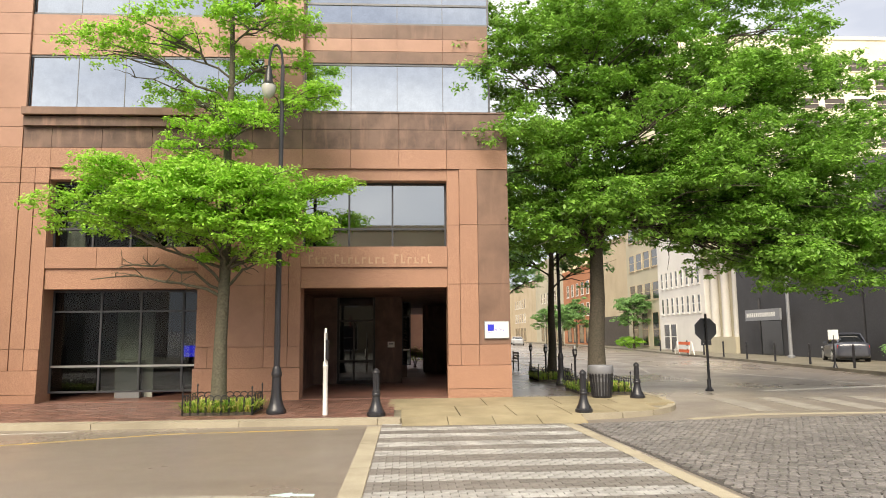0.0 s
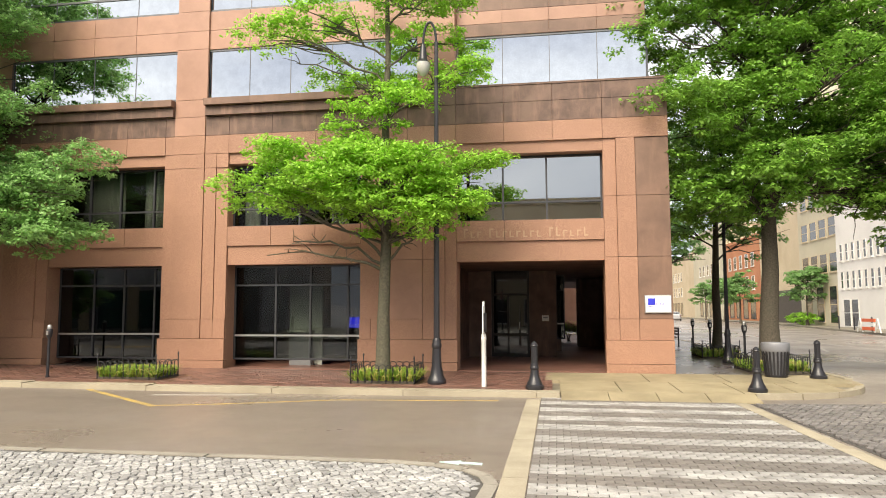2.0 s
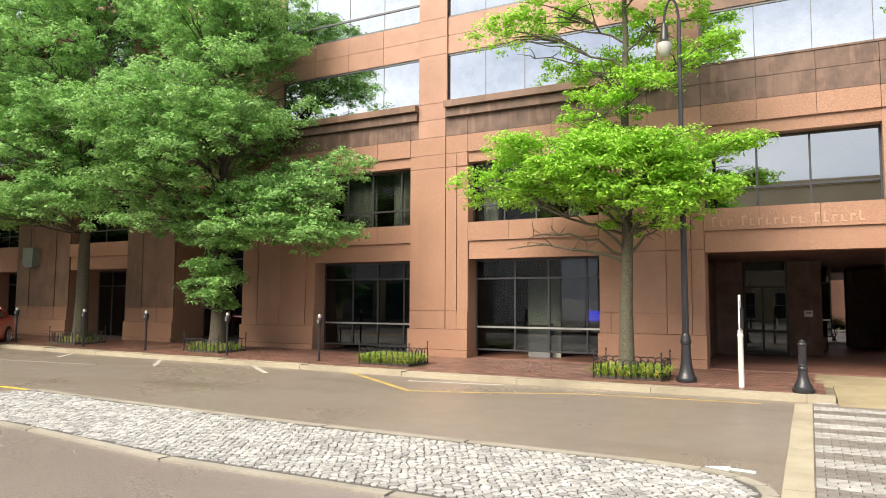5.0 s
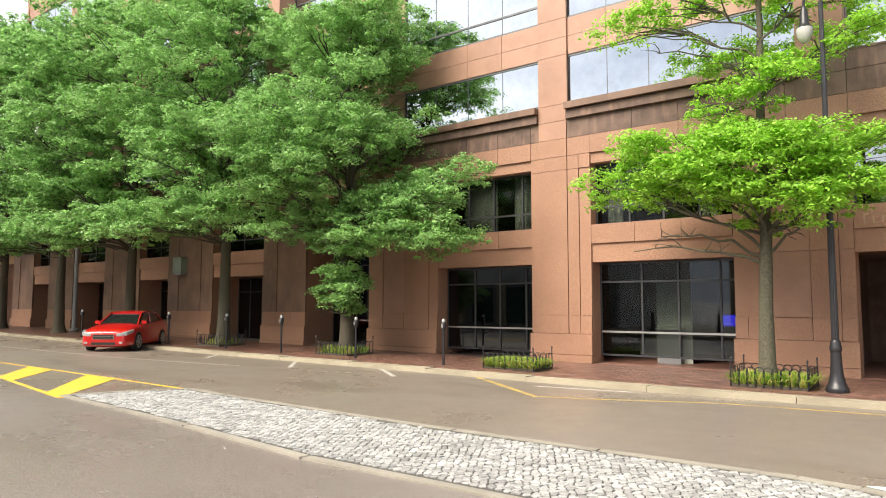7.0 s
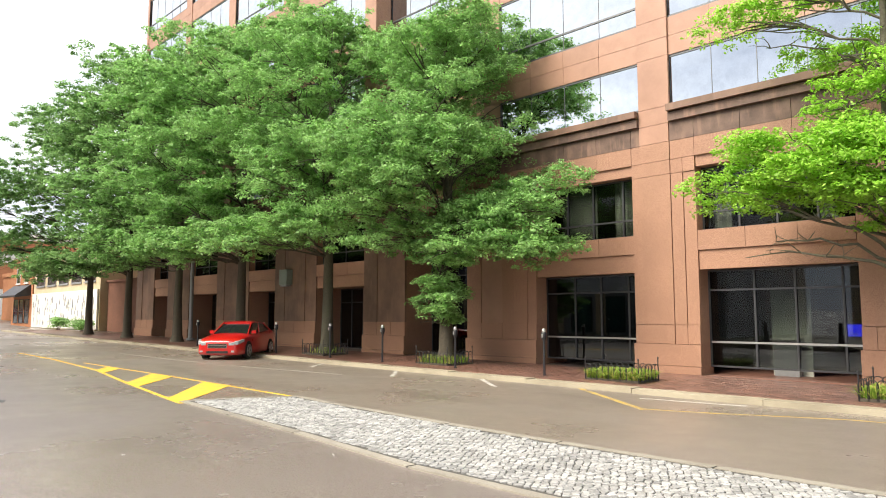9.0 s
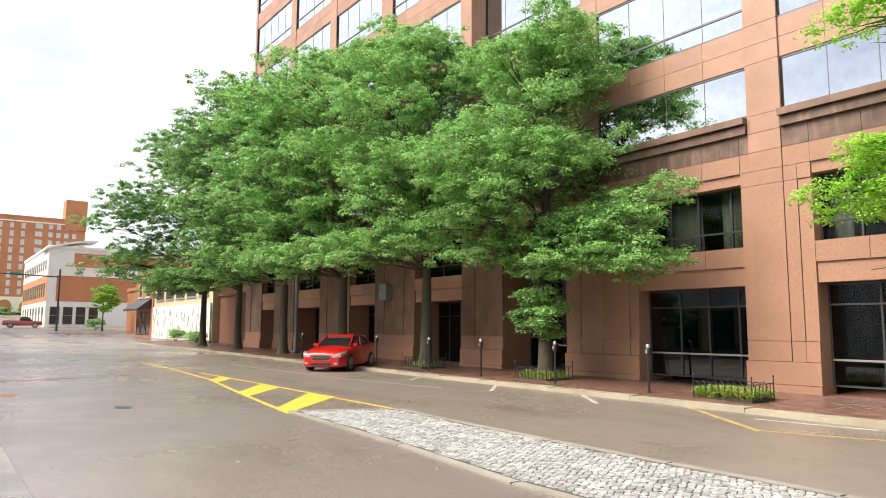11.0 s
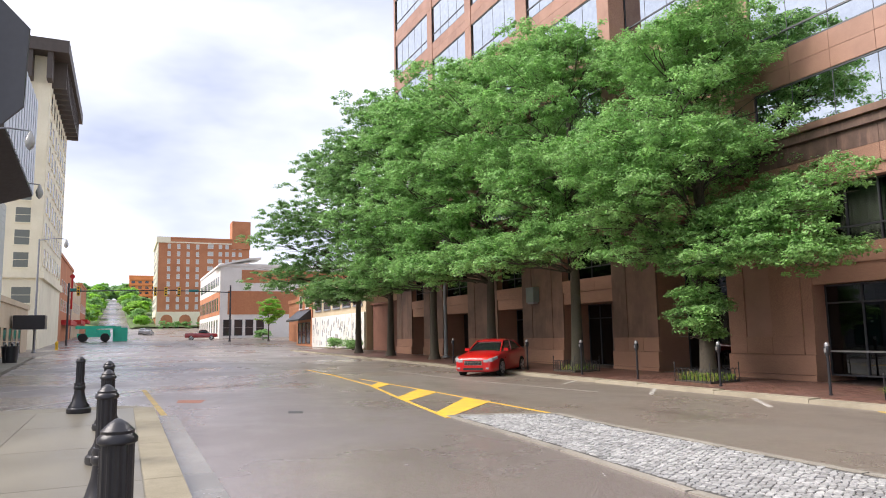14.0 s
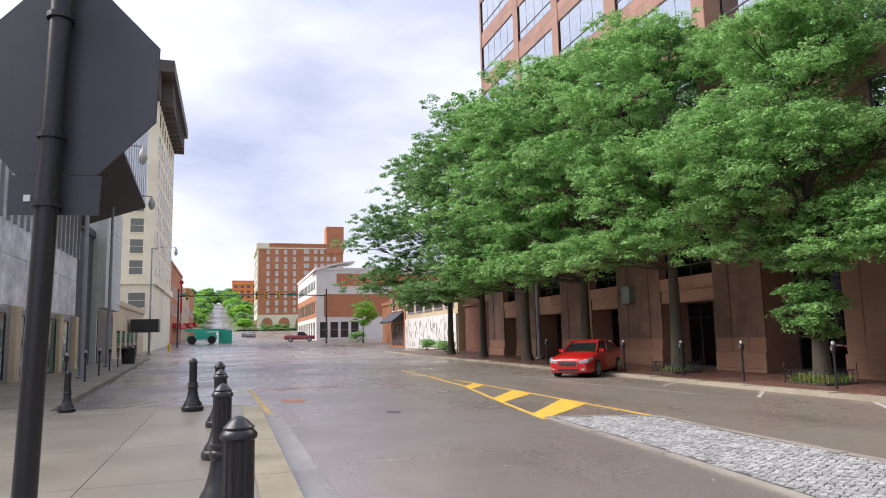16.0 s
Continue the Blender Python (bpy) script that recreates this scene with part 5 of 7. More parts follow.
# white modern building with a curved roof
b = block("white_office", -175, -138, -2.8, 26, rise(-138), 15.2, WHITEWALL, "white and red-brick office building with curved roof canopy")
part("brick_band", boxes((18.5, 18.58, -13.0, 14.4, 4.2, 8.6)), REDBRICK, b, "red brick band")
part("brick_band", boxes((18.5, 18.58, -10.5, 14.4, 10.2, 12.6)), REDBRICK, b, "red brick band")
part("brick_band", boxes((-18, 18.4, -14.45, -14.38, 4.2, 8.6)), REDBRICK, b, "red brick band")
openings(b, "x+", 18.5, (-14, -6), (0.3,), 4, 1.4, 2.9, trim=GREYMETAL, sill=False)
openings(b, "y-", -14.4, (-17, 17), (0.3,), 8, 2.2, 3.0, trim=WHITEWALL, sill=False)
openings(b, "y-", -14.45, (-17, 17), (5.0,), 12, 1.6, 2.4, trim=GREYMETAL, sill=False)
openings(b, "y-", -14.4, (-17, 17), (9.8,), 12, 1.6, 1.6, trim=GREYMETAL, sill=False)
bm = bmesh.new()
loft(bm, [[(x, y, 13.0 + 1.7 * math.sin((y + 15) / 8 * 1.5)), (x, y, 13.35 + 1.7 * math.sin((y + 15) / 8 * 1.5)), (x + 7, y, 13.35 + 1.7 * math.sin((y + 15) / 8 * 1.5)), (x + 7, y, 13.0 + 1.7 * math.sin((y + 15) / 8 * 1.5))] for x in (12,) for y in (-15, -13, -11, -9, -7)])
part("curved_canopy", bm, WHITEWALL, b)
low = block("brick_annex", -112, -98, 4.5, 22, 0.8, 6.8, REDBRICK, "red brick annex behind small trees")

# tall red brick hotel
b = block("brick_tower", -300, -270, -8.5, 23.4, rise(-270) - 1, 38.2, REDBRICK, "tall red brick hotel with rows of pale windows and arches")
part("stair_tower", soft(boxes((9, 15.4, 9.5, 16.2, 30, 40.5)), 0.1), REDBRICK, b)
part("cornice", soft(boxes((-15.6, 15.6, -16.7, -12, 31.5, 33.6)), 0.2), CREAM, b, "cream cornice")
part("side_front", boxes((-15, 15.05, -16.3, -15.9, 5, 31.5)), CREAM, b, "cream street front")
part("arcade_band", boxes((15.0, 15.3, -16.2, 9, 0, 6.6)), CREAM, b, "cream arcade")
for k in range(4):
    bm = bmesh.new()
    c = -12.6 + k * 6.2
    pr = [(c - 2.0, 0.0)] + [(c - 2.0 * math.cos(math.pi * j / 10), 3.6 + 2.0 * math.sin(math.pi * j / 10)) for j in range(11)] + [(c + 2.0, 0.0)]
    loft(bm, [[(x, y, z) for y, z in pr] for x in (15.2, 15.38)])
    part("arch", bm, REDBRICK, b, "brick-filled arch")
openings(b, "x+", 15.0, (-14.0, -1.0), [7.6 + 2.75 * k for k in range(9)], 4, 0.95, 1.55, PALEWIN)
openings(b, "x+", 15.0, (-0.4, 4.2), [8.0 + 2.75 * k for k in range(9)], 1, 1.9, 1.4, PALEWIN)
openings(b, "x+", 15.0, (4.2, 13.8), [8.0 + 2.75 * k for k in range(9)], 4, 1.1, 1.4, PALEWIN)
part("string_course", boxes((15.0, 15.2, -16.2, 16, 31.6, 32.0)), CREAM, b, "cream string course")
openings(b, "y-", -16.3, (-14, 14), [7.6 + 2.75 * k for k in range(9)], 8, 1.5, 1.6, DARKWIN)
b = block("orange_apartments", -440, -420, -17.0, -2.5, rise(-420) - 14, 36.8, ORANGE, "distant orange apartment block with balconies")
openings(b, "x+", 10.0, (-7.0, 7.0), [12 + 3.0 * k for k in range(5)], 4, 1.8, 1.3, DARKWIN, trim=ORANGE)
for k in range(6):
    part("balcony_band", boxes((10.0, 10.6, -7.2, 7.2, 10.8 + 3 * k, 11.5 + 3 * k)), ORANGE, b)

# south side of the street
b = block("marble_shop", -51.0, -24, -44, -28.0, 0, 11.5, MARBLE, "shop building faced with streaked grey marble panels")
for k in range(12):
    for j in range(3):
        part("panel", soft(boxes((-13.4 + k * 2.25, -11.2 + k * 2.25, 8.0, 8.06, 3.5 + j * 2.15, 5.62 + j * 2.15)), 0.01), MARBLE, b)
for k in range(26):
    part("fin", boxes((-13.3 + k * 1.02, -13.2 + k * 1.02, 8.06, 8.2, 7.0, 10.6)), GREYMETAL, b)
part("shopfront", boxes((-13.3, 13.3, 8.0, 8.05, 0.05, 3.4)), GREYMETAL, b, "dark shopfront")
for k in range(7):
    part("pier", soft(boxes((-13.4 + k * 4.1, -12.6 + k * 4.1, 8.0, 8.3, 0, 3.45)), 0.02), TAN, b)
openings(b, "y+", 8.06, (-12, 12), (0.4,), 8, 1.9, 2.7, plain("green_shop_glass", (0.03, 0.10, 0.09), 0.06, 0.0, 0.8), trim=DARKMETAL, sill=False)
can = thing("theatre_marquee", (-53, -28.0, 0), "large projecting marquee with brown soffit and ribbed silver street side", "marquee")
bm = bmesh.new()
loft(bm, [[(x, -0.3, z0), (x, 3.5, z1), (x, 3.5, 17.2), (x, -0.3, 17.2)] for x, z0, z1 in ((11.0, 10.9, 12.05), (-1.0, 9.6, 10.94))])
part("marquee_body", bm, BROWN, can, "dark brown soffit")
for k in range(24):
    x = -0.95 + k * 0.5
    part("rib", boxes((x, x + 0.42, 3.5, 3.56 + 0.03 * (k % 2), 11.02 + 0.0925 * (x + 1), 17.1)), SILVERPANEL, can)
for k in range(8):
    part("rib", boxes((-1.08, -1.0, -0.2 + k * 0.46, 0.2 + k * 0.46, 11.1, 17.1)), SILVERPANEL, can)
b = block("narrow_dark_front", -58.5, -51.1, -44, -28.4, 0, 9.4, CHARCOAL, "narrow dark-fronted building between shops")
b = block("siding_building", -66.0, -58.6, -44, -28.0, 0, 11.6, GREYGREEN, "grey-green sided upper storey over a recessed black entrance")
part("upper_box", soft(boxes((-3.6, 3.6, 7.0, 8.45, 4.4, 12.3)), 0.05), GREYGREEN, b)
for k in range(16):
    part("siding_board", boxes((-3.6, 3.6, 8.45, 8.48, 4.45 + k * 0.49, 4.9 + k * 0.49)), GREYGREEN, b)
part("recess", boxes((-3.4, 3.4, 8.0, 8.05, 0.1, 4.2)), BLACKPAINT, b, "black recessed entrance")
b = block("low_tan_shop", -92, -66.2, -44, -28.5, 0.3, 5.2, TAN, "low tan shop with a dark hanging sign")
part("hanging_sign", soft(boxes((-1.5, 0.5, 8.0, 10.6, 2.6, 3.9)), 0.03), BLACKPAINT, b)
openings(b, "y+", 7.75, (-8, 8), (0.3,), 5, 2.0, 2.4, trim=TAN, sill=False)
b = block("cream_tower", -128, -100, -58, -28.3, 0.8, 38.5, CREAM, "tall cream office tower with a heavy dark bracketed cornice")
part("cornice", soft(boxes((-15.4, 16.2, -16.0, 16.9, 36.6, 38.2)), 0.2), BROWN, b, "dark overhanging cornice")
for k in range(14):
    part("bracket", soft(boxes((14.0, 15.9, -13.4 + k * 2.15, -12.8 + k * 2.15, 33.2, 36.6)), 0.1), BROWN, b)
for k in range(12):
    part("bracket", soft(boxes((-13.4 + k * 2.3, -12.8 + k * 2.3, 14.8, 16.5, 33.2, 36.6)), 0.1), BROWN, b)
part("belt_course", soft(boxes((-14.3, 14.3, -15.2, 15.2, 8.6, 9.5)), 0.1), CREAM, b)
for k in range(4):
    part("pilaster", boxes((14.0, 14.3, 14.8 - 1.3 - k * 4.6, 14.8 - k * 4.6, 9.5, 33)), CREAM, b)
openings(b, "x+", 14.0, (-12.5, 15.2), [9.9 + 2.75 * k for k in range(8)], 6, 2.0, 1.8, TOWERGLASS, trim=CREAM)
openings(b, "x+", 14.0, (-12.5, 15.2), [5.6], 6, 2.0, 1.9, TOWERGLASS, trim=CREAM)
openings(b, "y+", 14.85, (-13, 13), [10.4 + 3.3 * k for k in range(7)], 7, 1.8, 2.1, trim=CREAM)
# mast on the roof behind the marquee
mast = thing("roof_mast", (-80, -33.0, 11.6), "thin lattice radio mast on a roof", "mast")
for dx, dy in ((-0.8, -0.8), (0.8, -0.8), (0.8, 0.8), (-0.8, 0.8)):
    part("mast_leg", boxes((dx - 0.05, dx + 0.05, dy - 0.05, dy + 0.05, 0, 32)), GREYMETAL, mast)
for k in range(16):
    bm = bmesh.new()
    for (ax_, ay_), (bx_, by_) in (((-0.8, -0.8), (0.8, -0.8)), ((0.8, -0.8), (0.8, 0.8)), ((0.8, 0.8), (-0.8, 0.8)), ((-0.8, 0.8), (-0.8, -0.8))):
        tube(bm, [(ax_, ay_, k * 2), (bx_, by_, k * 2 + 2)], [0.03, 0.03], 4)
    part("mast_brace", bm, GREYMETAL, mast)
for k, (x0, x1, hgt, m) in enumerate(((-160, -128.5, 13, REDBRICK), (-190, -160.5, 10, TAN), (-215, -190.5, 11, REDBRICK))):
    b = block("row_building", x0, x1, -50, -28.5, rise(x0) - 0.5, hgt + rise(x0), m, "old brick shop building in a row down the street")
    openings(b, "y+", 10.75, (-12, 12), (5.0, 8.2) if hgt > 12 else (5.2,), 6, 1.3, 1.8)
    part("awning", boxes((-8, 8, 10.75, 12.2, 2.6, 3.4)), RED, b, "red canvas awning")
vs = thing("blade_sign", (-150, -27.95, 2.2), "tall red vertical blade sign with a round top", "sign")
part("sign_blade", soft(boxes((-0.1, 0.1, -0.16, 0.16, 5.5, 11.2)), 0.05), RED, vs)
bm = lathe(bmesh.new(), [(0.42, -0.1), (0.42, 0.1)], 20)
bm.transform(pose(0, 0, 11.6, 0, 90, 0))
part("sign_disc", bm, RED, vs)
part("post", lathe(bmesh.new(), [(0.1, 0), (0.1, 5.5)], 10), GREYMETAL, vs)

# east side of the cross street
b = block("charcoal_building", 24, 36, 20.4, 35.5, 0, 9.0, CHARCOAL, "charcoal rendered building with a hanging sign over its doorway")
part("recess", boxes((-6.06, -5.98, 1.2, 4.6, 0, 3.0)), DARKWIN, b, "dark glazed doorway")
part("door_post", boxes((-6.15, -5.98, 4.1, 4.6, 0, 4.2)), CHARCOAL, b)
sg = thing("hanging_sign", (23.9, 30.0, 2.5), "long grey fascia sign with pale unreadable lettering", "sign")
part("sign_board", soft(boxes((-0.9, -0.75, -2.4, 2.4, 0, 0.8)), 0.02), GREYMETAL, sg)
part("sign_bracket", boxes((-0.75, 0.1, -0.05, 0.05, 0.3, 0.45)), DARKMETAL, sg)
for k in range(15):
    part("letter_bar", boxes((-0.92, -0.9, 2.0 - k * 0.27, 2.16 - k * 0.27, 0.25, 0.55)), WHITE, sg)
b = block("dark_wall_building", 24, 40, -12, 20.2, 0, 8.6, CHARCOAL, "dark grey rendered building at the corner of the side street")
openings(b, "x-", -8.0, (-14, 14), (4.6,), 6, 2.2, 1.8, trim=WHITEWALL)
b = block("colonnade_building", 24.6, 40, 35.6, 41.4, 0, 11, PALESTONE, "white classical front with tall columns")
for k in range(3):
    bm = lathe(bmesh.new(), [(0.5, 0), (0.5, 0.4), (0.38, 0.5), (0.33, 7.4), (0.45, 7.6), (0.5, 8.0)], 16)
    bm.transform(pose(-7.9, -2.2 + k * 2.0, 0))
    part("column", bm, WHITEWALL, b, smooth=True)
part("plinth", boxes((-8.6, -7.6, -2.9, 2.9, -0.1, 1.3)), PALESTONE, b)
part("entablature", boxes((-8.6, -7.6, -2.9, 2.9, 8.0, 10.5)), PALESTONE, b)
b = block("white_front_building", 24, 40, 41.5, 52.5, 0, 11.5, WHITEWALL, "white building with slit windows")
openings(b, "x-", -8.0, (-5, 5), (3.6, 6.2), 8, 0.5, 1.5, trim=WHITEWALL)
openings(b, "x-", -8.0, (1.0, 4.5), (0.1,), 2, 1.4, 2.4, trim=WHITEWALL, sill=False)
b = block("tan_office", 24.5, 44, 52.6, 64, 0, 16, PALESTONE, "tan stone office with dark upper windows")
openings(b, "x-", -9.75, (-5, 5), (5.4, 9.0, 12.4), 4, 1.8, 1.8, trim=TAN)
openings(b, "x-", -9.75, (-5, 5), (0.3,), 3, 1.8, 3.6, trim=TAN, sill=False)
b = block("tan_hall", 26, 50, 64.2, 84, 0, 14, TAN, "plain tan building with a brown base")
part("brown_base", boxes((-12.1, -12.0, -9.8, 9.8, 0, 4)), BROWN, b)
for k, (y0, y1, hgt, m) in enumerate(((84.2, 104, 12, REDBRICK), (104.2, 130, 16, PALESTONE), (130.2, 170, 13, TAN))):
    b = block("row_building", 26, 50, y0, y1, 0, hgt, m, "old shop building far along the side street")
    openings(b, "x-", -12.0, (-8, 8), (4.6, 8.0), 5, 1.4, 1.9)
    openings(b, "x-", -12.0, (-8, 8), (0.3,), 4, 2.4, 2.8, trim=DARKMETAL, sill=False)
b = block("closing_building", -20, 24, 175, 190, 0, 15, TAN, "tan building closing the far end of the side street")
openings(b, "y-", -7.5, (-20, 20), (4, 8, 12), 9, 1.6, 2.0)
b = block("hotel_slab", 36, 84, 72, 92, 0, 43, CREAM, "tall cream hotel slab with rows of dark windows")
openings(b, "y-", -10.0, (-23, 23), [16 + 2.8 * k for k in range(9)], 12, 2.9, 1.5, plain("brown_grey_window", (0.10, 0.085, 0.075), 0.2), trim=CREAM)
b = block("glass_block", 42, 58, 24, 46, 0, 17.6, plain("purple_brown_spandrel", (0.09, 0.075, 0.10), 0.4), "dark glass office block with brown spandrels")
openings(b, "x-", -8.0, (-10, 10), (9.6,), 9, 2.0, 3.4, plain("green_grey_glass", (0.16, 0.19, 0.19), 0.05, 0.3), trim=GREYMETAL)
openings(b, "y-", -11.0, (-8, 8), (9.6,), 6, 2.3, 3.4, plain("tan_grey_glass", (0.20, 0.20, 0.17), 0.08, 0.2), trim=GREYMETAL)
# plain fronts that close the block behind the walk
b = block("rear_shop", -20, 14, -60, -42, 0, 11, TAN, "plain tan shop building behind the pavement")
openings(b, "y+", 9.0, (-15, 15), (0.3, 4.8), 8, 2.0, 2.4)

# signals, wires and the lift truck at the junction
YEL = plain("yellow_signal_housing", (0.75, 0.45, 0.02), 0.5)
def signal_gantry(at, reach, heads, turn, label):
    g = thing("signal_gantry", at, label, "traffic light", "traffic lights", turn=turn)
    part("mast", lathe(bmesh.new(), [(0.22, 0), (0.2, 0.1), (0.14, 0.3), (0.12, 8.7)], 12), IRON, g, smooth=True)
    bm = bmesh.new()
    tube(bm, [(0, 0, 7.6), (0, reach, 7.9)], [0.09, 0.05], 8)
    part("arm", bm, IRON, g)
    for h in heads:
        hd = part("signal_head", soft(boxes((-0.2, 0.2, h - 0.2, h + 0.2, 7.0, 8.3)), 0.04), YEL, g, "yellow signal head")
        for j in range(3):
            bm = lathe(bmesh.new(), [(0.13, 0.0), (0.13, 0.05)], 12)
            bm.transform(pose(0.2, h, 7.25 + 0.4 * j, 0, 90, 0))
            part("lens", bm, TYRE, hd)
    sgn = part("street_name_plate", boxes((0.0, 0.05, heads[0] * 0.72 - 0.7, heads[0] * 0.72 + 0.7, 7.6, 8.0)), plain("green_street_plate", (0.01, 0.22, 0.2), 0.5), g)


signal_gantry((-115, -4.0, 1.2), -11.5, (-7.5, -10.8), 0, "traffic light gantry over the street on a dark mast")
signal_gantry((-112, -26.0, 1.0), 14.0, (1.2, 12.5), 0, "traffic light gantry with a long arm on a dark mast")
def grey_lamp(at, turn, h=9.5, reach=2.6):
    g = thing("roadside_lamp", at, "plain grey metal street lamp with a single arm", "street lamp", "grey street lamps", turn=turn)
    part("pole", lathe(bmesh.new(), [(0.22, 0), (0.22, 0.12), (0.12, 0.16), (0.075, h)], 12), GREYMETAL, g, smooth=True)
    bm = bmesh.new()
    tube(bm, [(0, 0, h - 0.1), (0, reach * 0.6, h + 0.15), (0, reach, h + 0.1)], [0.05, 0.04, 0.035], 8)
    part("arm", bm, GREYMETAL, g, smooth=True)
    part("lantern", lathe(bmesh.new(), [(0.05, h + 0.1), (0.12, h - 0.1), (0.19, h - 0.3), (0.22, h - 0.42), (0.16, h - 0.65), (0.03, h - 0.8)], 14, 0, reach), OPAL, g, smooth=True)
    return g


g = grey_lamp((-39.1, -25.34, 0.2), 0, 10.9, 2.3)
for x, y, t in ((-52, -26.2, 0), (-80, -26.6, 0), (-42.5, -0.9, 180), (22.3, 25.3, 90)):
    copy_thing(g, pose(x, y, grade(x), 0, 0, t))
lift = thing("lift_truck", (-129, -23.2, grade(-129) + ROAD), "green telescopic lift truck with a long boom and large tyres", "lift truck", turn=0)
part("chassis", soft(boxes((-1.1, 1.1, -2.4, 2.4, 0.75, 1.35)), 0.1, 2), GREEN, lift)
part("engine_cover", soft(boxes((-1.0, 0.2, 0.2, 2.3, 1.35, 1.95)), 0.12, 2), GREEN, lift)
part("turret", soft(boxes((-0.8, 0.8, -1.2, 0.3, 1.35, 2.1)), 0.1, 2), GREEN, lift)
part("boom", soft(boxes((-0.25, 0.25, -2.7, 3.1, 2.1, 2.55)), 0.06), GREEN, lift)
part("boom_tip", soft(boxes((-0.18, 0.18, 3.1, 3.9, 1.6, 2.45)), 0.06), GREEN, lift)
for x in (-1.1, 1.1):
    for y in (-1.6, 1.6):
        bm = lathe(bmesh.new(), [(0.3, -0.22), (0.62, -0.22), (0.68, -0.1), (0.68, 0.1), (0.62, 0.22), (0.3, 0.22)], 18)
        bm.transform(pose(x, y, 0.68, 0, 90, 0))
        wh = part("wheel", bm, TYRE, lift)
        bm = lathe(bmesh.new(), [(0.3, -0.2), (0.3, 0.2)], 14)
        bm.transform(pose(x, y, 0.68, 0, 90, 0))
        part("hub", bm, ORANGE, wh, "rust-orange hub")
cab = thing("portable_cabin", (-131, -19.4, grade(-131) + ROAD), "small green and white portable cabin", "cabin")
part("cabin_body", soft(boxes((-1.1, 1.1, -1.1, 1.1, 0, 2.2)), 0.05), GREEN, cab)
part("cabin_roof", soft(boxes((-1.2, 1.2, -1.2, 1.2, 2.2, 2.5)), 0.08), WHITEWALL, cab)
hyd = thing("hydrant", (-88, -25.3, 0.8), "yellow fire hydrant at the kerb", "hydrant")
part("barrel", lathe(bmesh.new(), [(0.2, 0), (0.16, 0.05), (0.14, 0.6), (0.17, 0.65), (0.15, 0.8), (0.04, 0.95)], 14), YEL, hyd, smooth=True)
kb = thing("litter_bin", (-57, -25.6, 0.38), "dark round litter bin at the far kerb", "litter bin")
part("bin_body", lathe(bmesh.new(), [(0.42, 0), (0.5, 1.0), (0.53, 1.02), (0.53, 1.08), (0.45, 1.08), (0.42, 0.5)], 18), BLACKPAINT, kb, smooth=True)
bar = thing("road_barrier", (19.3, 35.2, -0.02), "white folding barrier with orange boards", "barrier")
for x in (-1.4, 1.4):
    for s in (-1, 1):
        bm = bmesh.new()
        tube(bm, [(0, x + s * 0.45, 0), (0, x, 1.0)], [0.05, 0.05], 4)
        part("leg", bm, WHITE, bar)
for k in range(3):
    part("board", boxes((-0.05, 0.05, -1.0, 1.0, 0.15 + k * 0.3, 0.38 + k * 0.3)), plain("orange_board", (0.7, 0.13, 0.04), 0.6) if k != 1 else WHITE, bar)
for k in range(9):
    y = 12 + k * 4.2
    pb = thing("kerb_post", (17.6 + (y - 12) * 0.11, y, -0.02), "thin black kerb post across the side street", "post", "kerb posts")
    part("post_shaft", lathe(bmesh.new(), [(0.06, 0), (0.055, 0.95), (0.065, 1.0), (0.02, 1.1)], 10), BLACKPAINT, pb, smooth=True)
sp = thing("sign_post", (17.2, 12.8, -0.02), "short black post with a small white sign", "sign post")
part("post", lathe(bmesh.new(), [(0.12, 0), (0.06, 0.15), (0.04, 0.3), (0.04, 1.5)], 10), BLACKPAINT, sp, smooth=True)
part("sign_plate", boxes((-0.25, 0.25, -0.03, -0.02, 1.3, 1.75)), WHITE, sp)

# ---- hill, hedges and far trees ----
VERGE = material("grass_verge", ((0.07, 0.12, 0.035), (0.12, 0.17, 0.05), (0.05, 0.09, 0.025)), 0.9, 0.3, 5, 0.3)
for near, far, x0, x1, yo in ((-16.9, -22.3, -262, -470, 30), (-27.6, -26.9, -216, -470, -110)):
    bm = bmesh.new()
    pv = None
    for k in range(13):
        x = x0 + (x1 - x0) * k / 12
        yi = near + (far - near) * k / 12
        cur = [bm.verts.new((x, yi, rise(x) - 0.1)), bm.verts.new((x, yi + math.copysign(1.2, yo), rise(x) + 0.35)), bm.verts.new((x, yo, rise(x) + 0.5))]
        if pv:
            for a in (0, 1):
                bm.faces.new((pv[a], pv[a + 1], cur[a + 1], cur[a]))
        pv = cur
    tagged(part("verge", bm, VERGE), "grass verge beside the climbing street", "grass", kind="structure")
# ---- trees ----
rng = np.random.default_rng(7)


